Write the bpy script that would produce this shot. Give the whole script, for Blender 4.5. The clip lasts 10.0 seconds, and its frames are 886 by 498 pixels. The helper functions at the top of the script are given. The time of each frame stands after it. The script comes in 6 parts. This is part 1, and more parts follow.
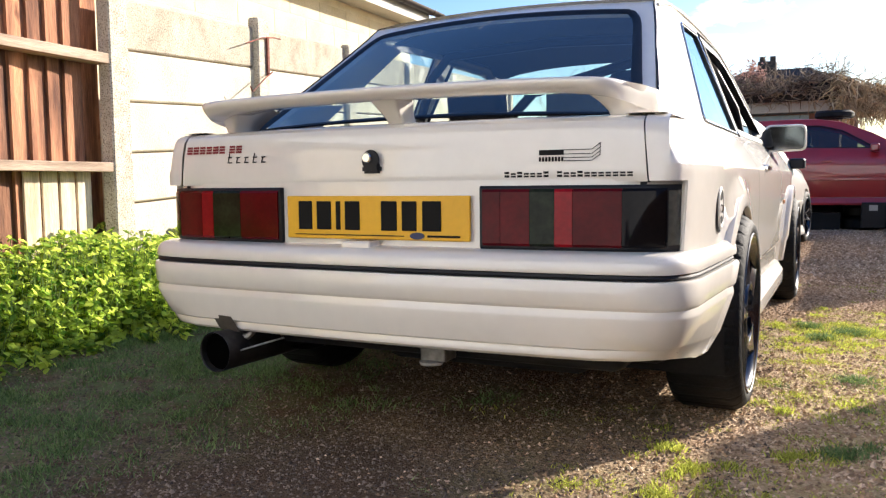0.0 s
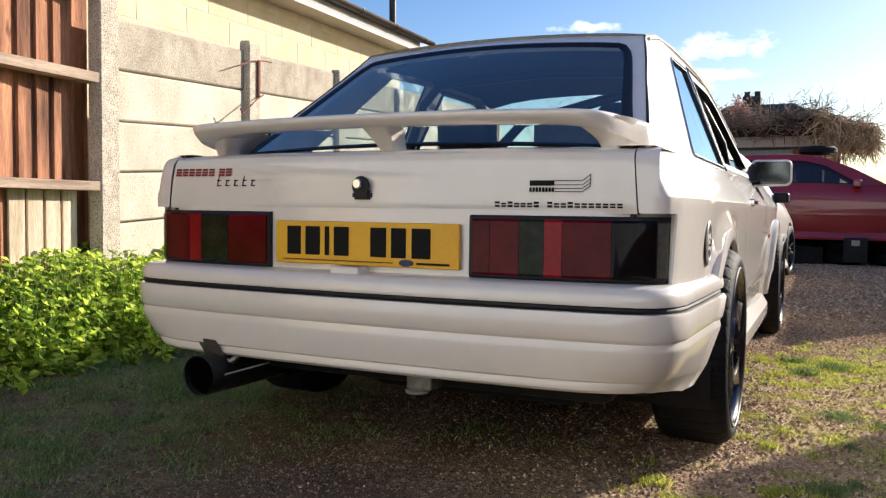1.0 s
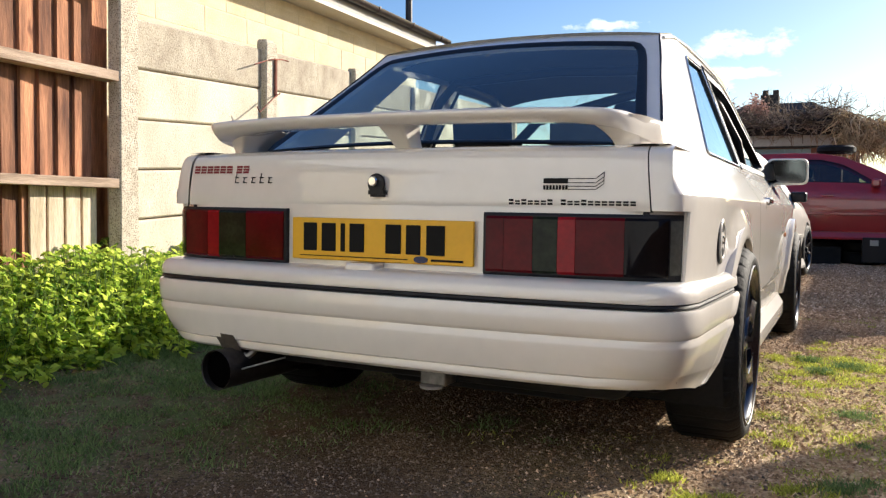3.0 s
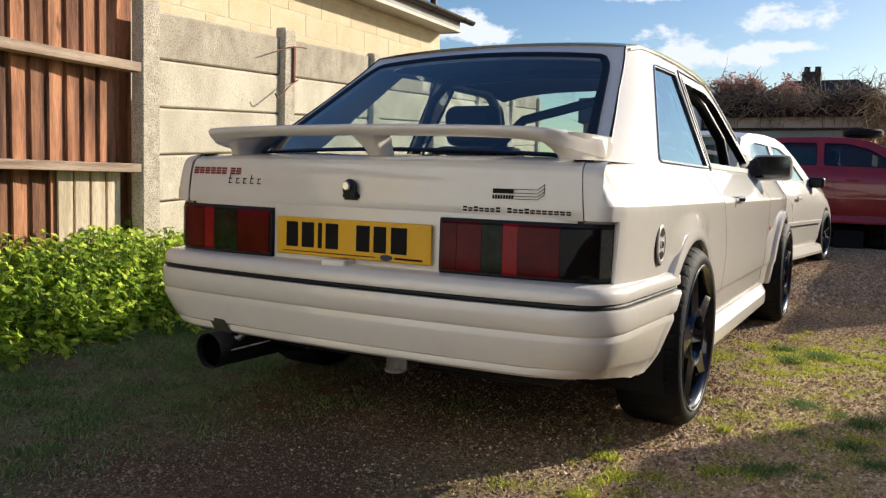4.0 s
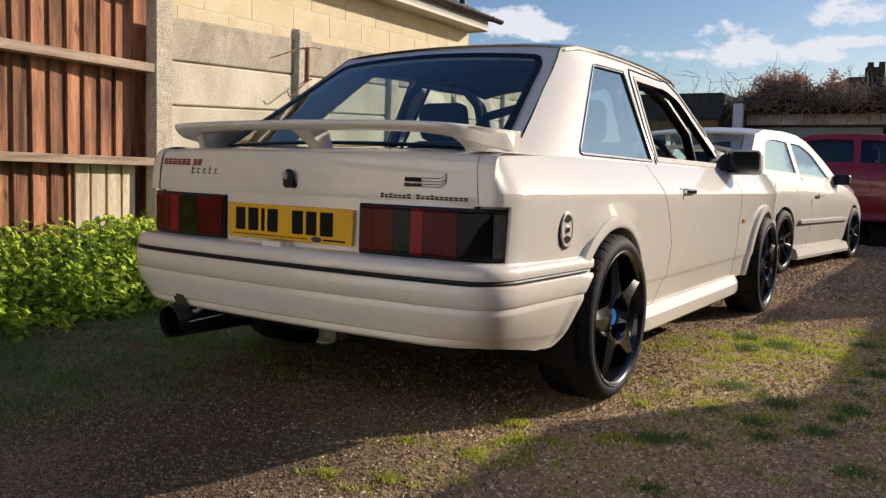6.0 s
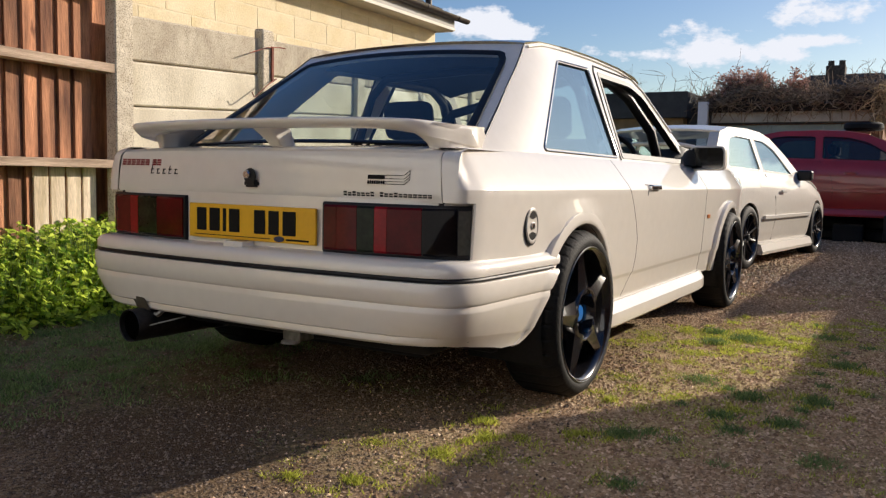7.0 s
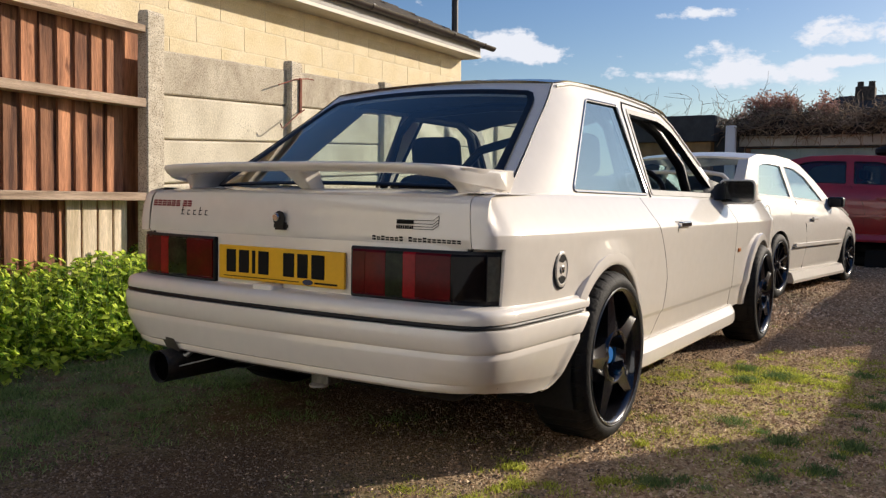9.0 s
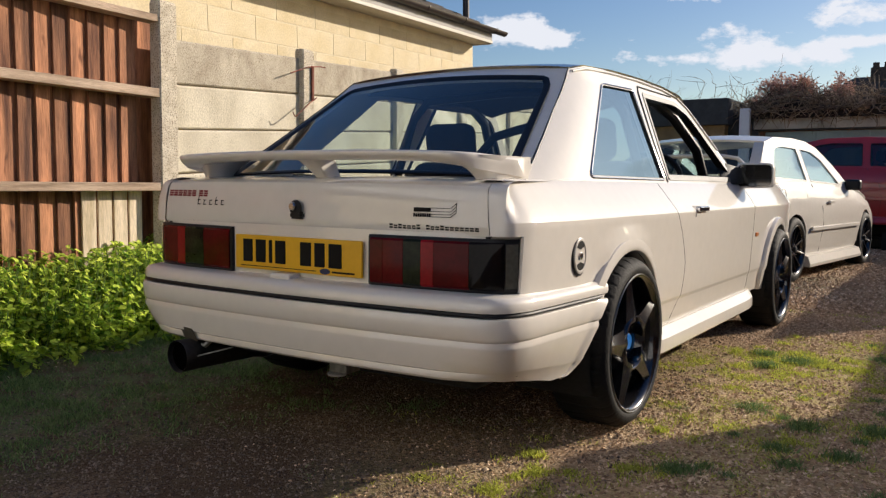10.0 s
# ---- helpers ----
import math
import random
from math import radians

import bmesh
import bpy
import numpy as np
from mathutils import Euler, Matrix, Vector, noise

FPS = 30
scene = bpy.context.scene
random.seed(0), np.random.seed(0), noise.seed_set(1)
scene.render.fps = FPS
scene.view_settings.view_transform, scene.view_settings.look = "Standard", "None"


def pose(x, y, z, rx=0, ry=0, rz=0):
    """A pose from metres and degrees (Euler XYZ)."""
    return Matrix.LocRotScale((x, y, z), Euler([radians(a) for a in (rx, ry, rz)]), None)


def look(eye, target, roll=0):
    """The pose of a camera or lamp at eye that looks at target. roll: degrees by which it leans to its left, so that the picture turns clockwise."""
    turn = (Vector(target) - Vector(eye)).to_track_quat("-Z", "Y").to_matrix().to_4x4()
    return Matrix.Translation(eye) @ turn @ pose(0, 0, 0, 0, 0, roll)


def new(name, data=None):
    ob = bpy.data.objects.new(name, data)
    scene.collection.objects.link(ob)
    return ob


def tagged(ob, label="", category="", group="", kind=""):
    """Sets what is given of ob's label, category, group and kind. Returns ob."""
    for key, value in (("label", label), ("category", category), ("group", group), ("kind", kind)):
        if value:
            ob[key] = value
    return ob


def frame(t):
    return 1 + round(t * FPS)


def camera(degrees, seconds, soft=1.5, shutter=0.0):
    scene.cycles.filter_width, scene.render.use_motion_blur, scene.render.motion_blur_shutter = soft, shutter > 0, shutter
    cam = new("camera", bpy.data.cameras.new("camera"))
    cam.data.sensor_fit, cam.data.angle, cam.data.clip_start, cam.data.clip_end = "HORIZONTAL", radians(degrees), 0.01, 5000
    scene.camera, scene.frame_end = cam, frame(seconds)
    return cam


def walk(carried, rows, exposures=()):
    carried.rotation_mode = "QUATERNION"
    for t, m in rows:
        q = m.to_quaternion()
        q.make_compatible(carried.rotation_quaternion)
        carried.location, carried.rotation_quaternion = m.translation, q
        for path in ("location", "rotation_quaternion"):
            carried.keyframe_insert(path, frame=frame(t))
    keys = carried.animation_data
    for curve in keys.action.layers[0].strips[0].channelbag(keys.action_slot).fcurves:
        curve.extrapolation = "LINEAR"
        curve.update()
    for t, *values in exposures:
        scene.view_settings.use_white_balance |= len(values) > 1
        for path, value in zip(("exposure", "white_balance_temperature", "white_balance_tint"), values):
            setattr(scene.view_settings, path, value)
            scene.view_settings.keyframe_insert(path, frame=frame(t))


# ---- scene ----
cam = camera(57.1, 10.0, soft=1.3)
PATH = [
    (0, (1.045, -1.723, 0.668), (0.157, 0.062, 0.505), -0.6),
    (0.5, (1.041, -1.72, 0.673), (0.184, 0.083, 0.556), 0.1),
    (1, (1.035, -1.723, 0.673), (0.178, 0.081, 0.573), 0.7),
    (1.5, (1.033, -1.728, 0.67), (0.161, 0.069, 0.562), 0.8),
    (2, (1.035, -1.726, 0.669), (0.154, 0.066, 0.553), 0.8),
    (2.5, (1.037, -1.722, 0.667), (0.147, 0.066, 0.555), 0.8),
    (2.7, (1.018, -1.716, 0.655), (0.136, 0.077, 0.558), 0.9),
    (3.8, (1.265, -1.854, 0.752), (0.314, -0.102, 0.595), 1.3),
    (4, (1.318, -1.855, 0.759), (0.355, -0.11, 0.587), 1.7),
    (4.5, (1.426, -1.926, 0.795), (0.428, -0.208, 0.564), 3.1),
    (5, (1.562, -1.941, 0.798), (0.499, -0.26, 0.583), 2.6),
    (5.5, (1.696, -1.908, 0.785), (0.572, -0.263, 0.609), 1.9),
    (6, (1.777, -1.86, 0.749), (0.697, -0.187, 0.567), 1.9),
    (6.2, (1.78, -1.846, 0.743), (0.727, -0.157, 0.555), 2.1),
    (7.3, (1.78, -1.824, 0.738), (0.764, -0.109, 0.564), 1.2),
    (7.5, (1.776, -1.816, 0.743), (0.746, -0.109, 0.58), 1.1),
    (8, (1.769, -1.824, 0.758), (0.715, -0.13, 0.624), 1.4),
    (8.5, (1.762, -1.822, 0.776), (0.693, -0.136, 0.645), 1.1),
    (9, (1.762, -1.826, 0.803), (0.687, -0.144, 0.676), 1.2),
    (9.5, (1.755, -1.823, 0.808), (0.671, -0.148, 0.663), 0.9),
    (10, (1.742, -1.824, 0.805), (0.644, -0.16, 0.645), 0.6),
]
EXPOSURES = [(0.0, 1.56, 5930, 12), (0.4, 1.26, 5930, 12), (1.0, 1.06, 5930, 12), (2.0, 1.23, 5930, 12), (2.7, 1.21, 5980, 11), (3.8, 0.78, 6100, 8), (4.6, 0.57, 6150, 9), (5.2, 0.69, 6200, 9), (6.0, 0.46, 6270, 13), (7.4, 0.62, 6270, 12), (10.0, 0.52, 6270, 12)]
walk(cam, [(t, look(eye, target, roll)) for t, eye, target, roll in PATH], EXPOSURES)

# ---------- sky, sun ----------
SUN_AZ, SUN_EL = 33.0, 22.0   # degrees to the right of +y, and above the ground
world = bpy.data.worlds.new("sky")
scene.world = world
world.use_nodes = True
wn, wl = world.node_tree.nodes, world.node_tree.links
wn.clear()
w_out = wn.new("ShaderNodeOutputWorld")
w_bg = wn.new("ShaderNodeBackground")
w_sky = wn.new("ShaderNodeTexSky")
w_sky.sky_type = "NISHITA"
w_sky.sun_disc = False
w_sky.dust_density = 0.8
w_sky.sun_elevation, w_sky.sun_rotation = radians(SUN_EL), radians(SUN_AZ)
w_co = wn.new("ShaderNodeTexCoord")
w_map = wn.new("ShaderNodeMapping")
w_map.inputs["Scale"].default_value = (1.0, 1.0, 1.9)
w_map.inputs["Location"].default_value = (0.35, 0.1, 0.2)
w_noise = wn.new("ShaderNodeTexNoise")
w_noise.inputs["Scale"].default_value = 16.0
w_noise.inputs["Detail"].default_value = 9.0
w_noise.inputs["Roughness"].default_value = 0.62
w_ramp = wn.new("ShaderNodeValToRGB")
w_ramp.color_ramp.elements[0].position = 0.68
w_ramp.color_ramp.elements[1].position = 0.79
w_mix = wn.new("ShaderNodeMix")
w_mix.data_type = "RGBA"
w_mix.inputs[7].default_value = (5.6, 5.7, 5.9, 1)
# cumulus banks over the far gardens: (direction, width, height)
CLOUDS = [((-0.475, 0.862, 0.179), 0.05, 0.026), ((-0.446, 0.879, 0.17), 0.045, 0.016), ((-0.292, 0.945, 0.147), 0.062, 0.011), ((-0.239, 0.959, 0.154), 0.07, 0.024), ((-0.184, 0.972, 0.146), 0.075, 0.016), ((-0.156, 0.977, 0.143), 0.05, 0.01), ((-0.119, 0.974, 0.19), 0.05, 0.02), ((-0.116, 0.981, 0.155), 0.05, 0.01), ((-0.261, 0.942, 0.212), 0.06, 0.008), ((0.25, 0.93, 0.22), 0.12, 0.05), ((0.6, 0.7, 0.3), 0.2, 0.06), ((-0.8, 0.4, 0.35), 0.2, 0.07), ((0.3, -0.85, 0.4), 0.25, 0.08), ((-0.5, -0.7, 0.5), 0.2, 0.08)]
bank = None
for cdir, cw, ch in CLOUDS:
    off = wn.new("ShaderNodeVectorMath")
    off.operation = "SUBTRACT"
    off.inputs[1].default_value = cdir
    wl.new(w_co.outputs["Generated"], off.inputs[0])
    scl = wn.new("ShaderNodeVectorMath")
    scl.operation = "MULTIPLY"
    scl.inputs[1].default_value = (1 / cw, 1 / cw, 1 / ch)
    wl.new(off.outputs["Vector"], scl.inputs[0])
    ln = wn.new("ShaderNodeVectorMath")
    ln.operation = "LENGTH"
    wl.new(scl.outputs["Vector"], ln.inputs[0])
    fall = wn.new("ShaderNodeMapRange")
    fall.inputs["From Min"].default_value, fall.inputs["From Max"].default_value = 0.0, 1.6
    fall.inputs["To Min"].default_value, fall.inputs["To Max"].default_value = 0.36, 0.0
    wl.new(ln.outputs["Value"], fall.inputs["Value"])
    if bank is None:
        bank = fall.outputs["Result"]
    else:
        mx = wn.new("ShaderNodeMath")
        mx.operation = "MAXIMUM"
        wl.new(bank, mx.inputs[0])
        wl.new(fall.outputs["Result"], mx.inputs[1])
        bank = mx.outputs["Value"]
w_sum = wn.new("ShaderNodeMath")
wl.new(bank, w_sum.inputs[0])
wl.new(w_noise.outputs["Fac"], w_sum.inputs[1])
wl.new(w_sum.outputs["Value"], w_ramp.inputs["Fac"])
wl.new(w_co.outputs["Generated"], w_map.inputs["Vector"])
wl.new(w_map.outputs["Vector"], w_noise.inputs["Vector"])
wl.new(w_ramp.outputs["Color"], w_mix.inputs[0])
w_hue = wn.new("ShaderNodeHueSaturation")
w_hue.inputs["Saturation"].default_value, w_hue.inputs["Value"].default_value = 1.36, 0.71
w_hue.inputs["Hue"].default_value = 0.512
wl.new(w_sky.outputs["Color"], w_hue.inputs["Color"])
wl.new(w_hue.outputs["Color"], w_mix.inputs[6])
wl.new(w_mix.outputs[2], w_bg.inputs["Color"])
wl.new(w_bg.outputs["Background"], w_out.inputs["Surface"])
w_bg.inputs["Strength"].default_value = 0.104
sun = new("sun", bpy.data.lights.new("sun", "SUN"))
sun.data.energy, sun.data.angle, sun.data.color = 3.95, radians(0.6), (1.0, 0.868, 0.69)
ca, sa = math.cos(radians(SUN_EL)), math.sin(radians(SUN_EL))
sun.matrix_world = look((30 * math.sin(radians(SUN_AZ)) * ca, 30 * math.cos(radians(SUN_AZ)) * ca, 30 * sa), (0, 0, 0))


# ---------- materials ----------
def mat(name, color, rough=0.5, metal=0.0, var=0.12, scale=6.0, fine=90.0, bump=0.0, coat=0.0, spec=0.5, dark=None, stretch=(1, 1, 1), rand=0.0, amount=0.5):
    """A principled surface whose colour varies at a broad and a fine scale; dark: a second colour for stains."""
    m = bpy.data.materials.new(name)
    m.use_nodes = True
    n, l = m.node_tree.nodes, m.node_tree.links
    p = n["Principled BSDF"]
    p.inputs["Roughness"].default_value = rough
    p.inputs["Metallic"].default_value = metal
    p.inputs["Coat Weight"].default_value = coat
    p.inputs["Coat Roughness"].default_value = 0.04
    p.inputs["Coat IOR"].default_value = 1.75
    p.inputs["Specular IOR Level"].default_value = spec
    co = n.new("ShaderNodeTexCoord")
    mp = n.new("ShaderNodeMapping")
    mp.inputs["Scale"].default_value = stretch
    l.new(co.outputs["Object"], mp.inputs["Vector"])
    info = n.new("ShaderNodeObjectInfo")
    shift = n.new("ShaderNodeVectorMath")
    shift.operation = "SCALE"
    shift.inputs[0].default_value = (7.0, 11.0, 5.0)
    l.new(info.outputs["Random"], shift.inputs["Scale"])
    add = n.new("ShaderNodeVectorMath")
    l.new(mp.outputs["Vector"], add.inputs[0])
    l.new(shift.outputs["Vector"], add.inputs[1])
    n1 = n.new("ShaderNodeTexNoise")
    n1.inputs["Scale"].default_value = scale
    n1.inputs["Detail"].default_value = 6
    n2 = n.new("ShaderNodeTexNoise")
    n2.inputs["Scale"].default_value = fine
    n2.inputs["Detail"].default_value = 4
    l.new(add.outputs["Vector"], n1.inputs["Vector"])
    l.new(add.outputs["Vector"], n2.inputs["Vector"])
    r1 = n.new("ShaderNodeValToRGB")
    second = dark or [c * (1 - 2 * var) for c in color]
    r1.color_ramp.elements[0].position, r1.color_ramp.elements[1].position = 0.5 - amount * 0.4, 0.5 + amount * 0.4
    r1.color_ramp.elements[0].color = (*second, 1)
    r1.color_ramp.elements[1].color = (*color, 1)
    l.new(n1.outputs["Fac"], r1.inputs["Fac"])
    hsv = n.new("ShaderNodeHueSaturation")
    rng = n.new("ShaderNodeMapRange")
    rng.inputs["From Min"].default_value, rng.inputs["From Max"].default_value = 0.3, 0.7
    rng.inputs["To Min"].default_value, rng.inputs["To Max"].default_value = 1 - var, 1 + var
    l.new(n2.outputs["Fac"], rng.inputs["Value"])
    vmul = n.new("ShaderNodeMath")
    vmul.operation = "MULTIPLY"
    rr = n.new("ShaderNodeMapRange")
    rr.inputs["To Min"].default_value, rr.inputs["To Max"].default_value = 1 - rand, 1 + rand
    l.new(info.outputs["Random"], rr.inputs["Value"])
    l.new(rng.outputs["Result"], vmul.inputs[0])
    l.new(rr.outputs["Result"], vmul.inputs[1])
    l.new(vmul.outputs["Value"], hsv.inputs["Value"])
    l.new(r1.outputs["Color"], hsv.inputs["Color"])
    l.new(hsv.outputs["Color"], p.inputs["Base Color"])
    if bump:
        b = n.new("ShaderNodeBump")
        b.inputs["Strength"].default_value = min(bump, 1.0)
        b.inputs["Distance"].default_value = 0.01
        l.new(n2.outputs["Fac"], b.inputs["Height"])
        l.new(b.outputs["Normal"], p.inputs["Normal"])
    return m


def glass(name, tint, gloss=0.02, base=0.06, sheen=(1, 1, 1)):
    """A clear pane: lets tinted light through, with a mirror gloss that grows at a slant."""
    m = bpy.data.materials.new(name)
    m.use_nodes = True
    n, l = m.node_tree.nodes, m.node_tree.links
    n.clear()
    out = n.new("ShaderNodeOutputMaterial")
    mix = n.new("ShaderNodeMixShader")
    tr = n.new("ShaderNodeBsdfTransparent")
    gl = n.new("ShaderNodeBsdfGlossy")
    face = n.new("ShaderNodeLayerWeight")
    face.inputs["Blend"].default_value = 0.5
    power = n.new("ShaderNodeMath")
    power.operation = "POWER"
    power.inputs[1].default_value = 3.2
    fr = n.new("ShaderNodeMapRange")
    fr.inputs["To Min"].default_value, fr.inputs["To Max"].default_value = base, 0.95
    l.new(face.outputs["Facing"], power.inputs[0])
    l.new(power.outputs["Value"], fr.inputs["Value"])
    tr.inputs["Color"].default_value = (*tint, 1)
    gl.inputs["Roughness"].default_value = gloss
    gl.inputs["Color"].default_value = (*sheen, 1)
    l.new(fr.outputs["Result"], mix.inputs["Fac"])
    l.new(tr.outputs["BSDF"], mix.inputs[1])
    l.new(gl.outputs["BSDF"], mix.inputs[2])
    l.new(mix.outputs["Shader"], out.inputs["Surface"])
    return m


def island_mat(name, low, high, rough=0.8, translucent=0.0):
    """A material for joined scatter whose colour differs from piece to piece."""
    m = bpy.data.materials.new(name)
    m.use_nodes = True
    n, l = m.node_tree.nodes, m.node_tree.links
    p = n["Principled BSDF"]
    p.inputs["Roughness"].default_value = rough
    p.inputs["Specular IOR Level"].default_value = 0.3
    g = n.new("ShaderNodeNewGeometry")
    r = n.new("ShaderNodeValToRGB")
    r.color_ramp.elements[0].color = (*low, 1)
    r.color_ramp.elements[1].color = (*high, 1)
    l.new(g.outputs["Random Per Island"], r.inputs["Fac"])
    l.new(r.outputs["Color"], p.inputs["Base Color"])
    if translucent:
        t = n.new("ShaderNodeBsdfTranslucent")
        mx = n.new("ShaderNodeMixShader")
        mx.inputs["Fac"].default_value = translucent
        l.new(r.outputs["Color"], t.inputs["Color"])
        l.new(p.outputs["BSDF"], mx.inputs[1])
        l.new(t.outputs["BSDF"], mx.inputs[2])
        l.new(mx.outputs["Shader"], n["Material Output"].inputs["Surface"])
    return m


M_WHITE = mat("pearl_white_paint", (0.77, 0.725, 0.652), 0.45, metal=0.0, var=0.02, scale=1.5, fine=25, coat=1.0, spec=0.10)
M_ROOF = mat("black_roof_paint", (0.012, 0.014, 0.022), 0.25, var=0.1, coat=0.6)
M_SILVER = mat("off_white_paint", (0.70, 0.655, 0.58), 0.5, metal=0.0, var=0.03, scale=1.5, fine=25, coat=0.8, spec=0.12)
M_RED = mat("dark_red_paint", (0.40, 0.022, 0.024), 0.32, var=0.12, scale=2, coat=0.5)
M_BLACK = mat("black_trim", (0.010, 0.010, 0.012), 0.45, var=0.15, fine=200, bump=0.1, spec=0.3)
M_GLOSSBLACK = mat("gloss_black_metal", (0.012, 0.012, 0.015), 0.22, var=0.2, coat=0.6)
M_RUBBER = mat("tyre_rubber", (0.013, 0.0125, 0.012), 0.7, var=0.25, scale=9, fine=120, bump=0.25, spec=0.25)
M_DARK = mat("dark_underbody", (0.012, 0.011, 0.010), 0.9, var=0.3)
M_CLOTH = mat("dark_seat_cloth", (0.02, 0.02, 0.024), 0.95, var=0.25, fine=220, bump=0.3)
M_GREYCLOTH = mat("grey_seat_cloth", (0.12, 0.11, 0.11), 0.95, var=0.25, fine=220, bump=0.3)
M_STEEL = mat("bright_steel", (0.55, 0.54, 0.52), 0.22, metal=1.0, var=0.1)
M_DULLSTEEL = mat("dull_steel", (0.30, 0.29, 0.27), 0.45, metal=0.8, var=0.25, fine=60)
M_SOOT = mat("sooty_steel", (0.05, 0.045, 0.04), 0.5, metal=0.6, var=0.3, fine=60)
M_CHROME = mat("satin_chrome", (0.7, 0.7, 0.7), 0.15, metal=1.0, var=0.03)
M_YELLOW = mat("yellow_plate", (0.78, 0.43, 0.008), 0.4, var=0.03, fine=60)
M_INK = mat("black_ink", (0.010, 0.010, 0.010), 0.6, var=0.05, spec=0.12)
M_DARKRED = mat("dark_red_decal", (0.22, 0.012, 0.02), 0.5, var=0.05)
M_DULLGREY = mat("grey_plastic", (0.30, 0.29, 0.27), 0.5, var=0.1)
M_BLUE = mat("blue_cap", (0.01, 0.16, 0.55), 0.3, var=0.05, coat=0.4)
M_LENS_RED = mat("smoked_red_lens", (0.105, 0.004, 0.006), 0.07, var=0.12, scale=9, spec=0.14, dark=(0.05, 0.002, 0.003))
M_LENS_BRIGHT = mat("red_reflector_lens", (0.25, 0.006, 0.010), 0.10, var=0.12, scale=9, spec=0.2)
M_LENS_DARK = mat("smoked_black_lens", (0.008, 0.006, 0.006), 0.07, var=0.2, spec=0.14)
M_LENS_STRIP = mat("grey_side_lens", (0.11, 0.11, 0.09), 0.2, var=0.15, spec=0.3)
M_LENS_CLEAR = mat("smoked_grey_lens", (0.020, 0.026, 0.013), 0.07, var=0.3, scale=22, spec=0.14)
M_MIRROR = mat("mirror_glass", (0.16, 0.16, 0.16), 0.10, metal=1.0, var=0.01)
M_GLASS_REAR = glass("tinted_rear_glass", (0.86, 0.96, 0.92), base=0.05, sheen=(1.0, 0.93, 0.84))
M_GLASS_SIDE = glass("clear_side_glass", (0.90, 0.96, 0.93))
M_GLASS_TINT = glass("reflective_quarter_glass", (0.34, 0.42, 0.44), base=0.30, sheen=(0.66, 0.86, 0.94))
M_GLASS_DIM = glass("dim_side_glass", (0.30, 0.34, 0.34), base=0.07)
M_TIMBER = mat("brown_fence_board", (0.44, 0.20, 0.10), 0.85, var=0.22, scale=1.5, fine=14, bump=0.5, dark=(0.085, 0.030, 0.014), stretch=(9, 9, 1.1), rand=0.34, amount=0.42)


def knots(m, stretch, reach=0.16, tone=(0.25, 0.16, 0.12)):
    """Add scattered dark knots to a timber material."""
    n, l = m.node_tree.nodes, m.node_tree.links
    p = n["Principled BSDF"]
    colour = p.inputs["Base Color"].links[0].from_socket
    co = n.new("ShaderNodeTexCoord")
    mp = n.new("ShaderNodeMapping")
    mp.inputs["Scale"].default_value = stretch
    l.new(co.outputs["Object"], mp.inputs["Vector"])
    warp = n.new("ShaderNodeTexNoise")
    warp.inputs["Scale"].default_value = 3.0
    l.new(mp.outputs["Vector"], warp.inputs["Vector"])
    add = n.new("ShaderNodeMixRGB")
    add.blend_type = "ADD"
    add.inputs[0].default_value = 0.5
    l.new(mp.outputs["Vector"], add.inputs[1])
    l.new(warp.outputs["Color"], add.inputs[2])
    vor = n.new("ShaderNodeTexVoronoi")
    vor.inputs["Scale"].default_value = 1.0
    l.new(add.outputs["Color"], vor.inputs["Vector"])
    rg = n.new("ShaderNodeMapRange")
    rg.inputs["From Min"].default_value, rg.inputs["From Max"].default_value = reach * 0.35, reach
    rg.inputs["To Min"].default_value, rg.inputs["To Max"].default_value = 0.85, 0.0
    l.new(vor.outputs["Distance"], rg.inputs["Value"])
    mx = n.new("ShaderNodeMix")
    mx.data_type, mx.blend_type = "RGBA", "MULTIPLY"
    mx.inputs[7].default_value = (*tone, 1)
    l.new(rg.outputs["Result"], mx.inputs[0])
    l.new(colour, mx.inputs[6])
    l.new(mx.outputs[2], p.inputs["Base Color"])


knots(M_TIMBER, (8.0, 3.0, 2.6))


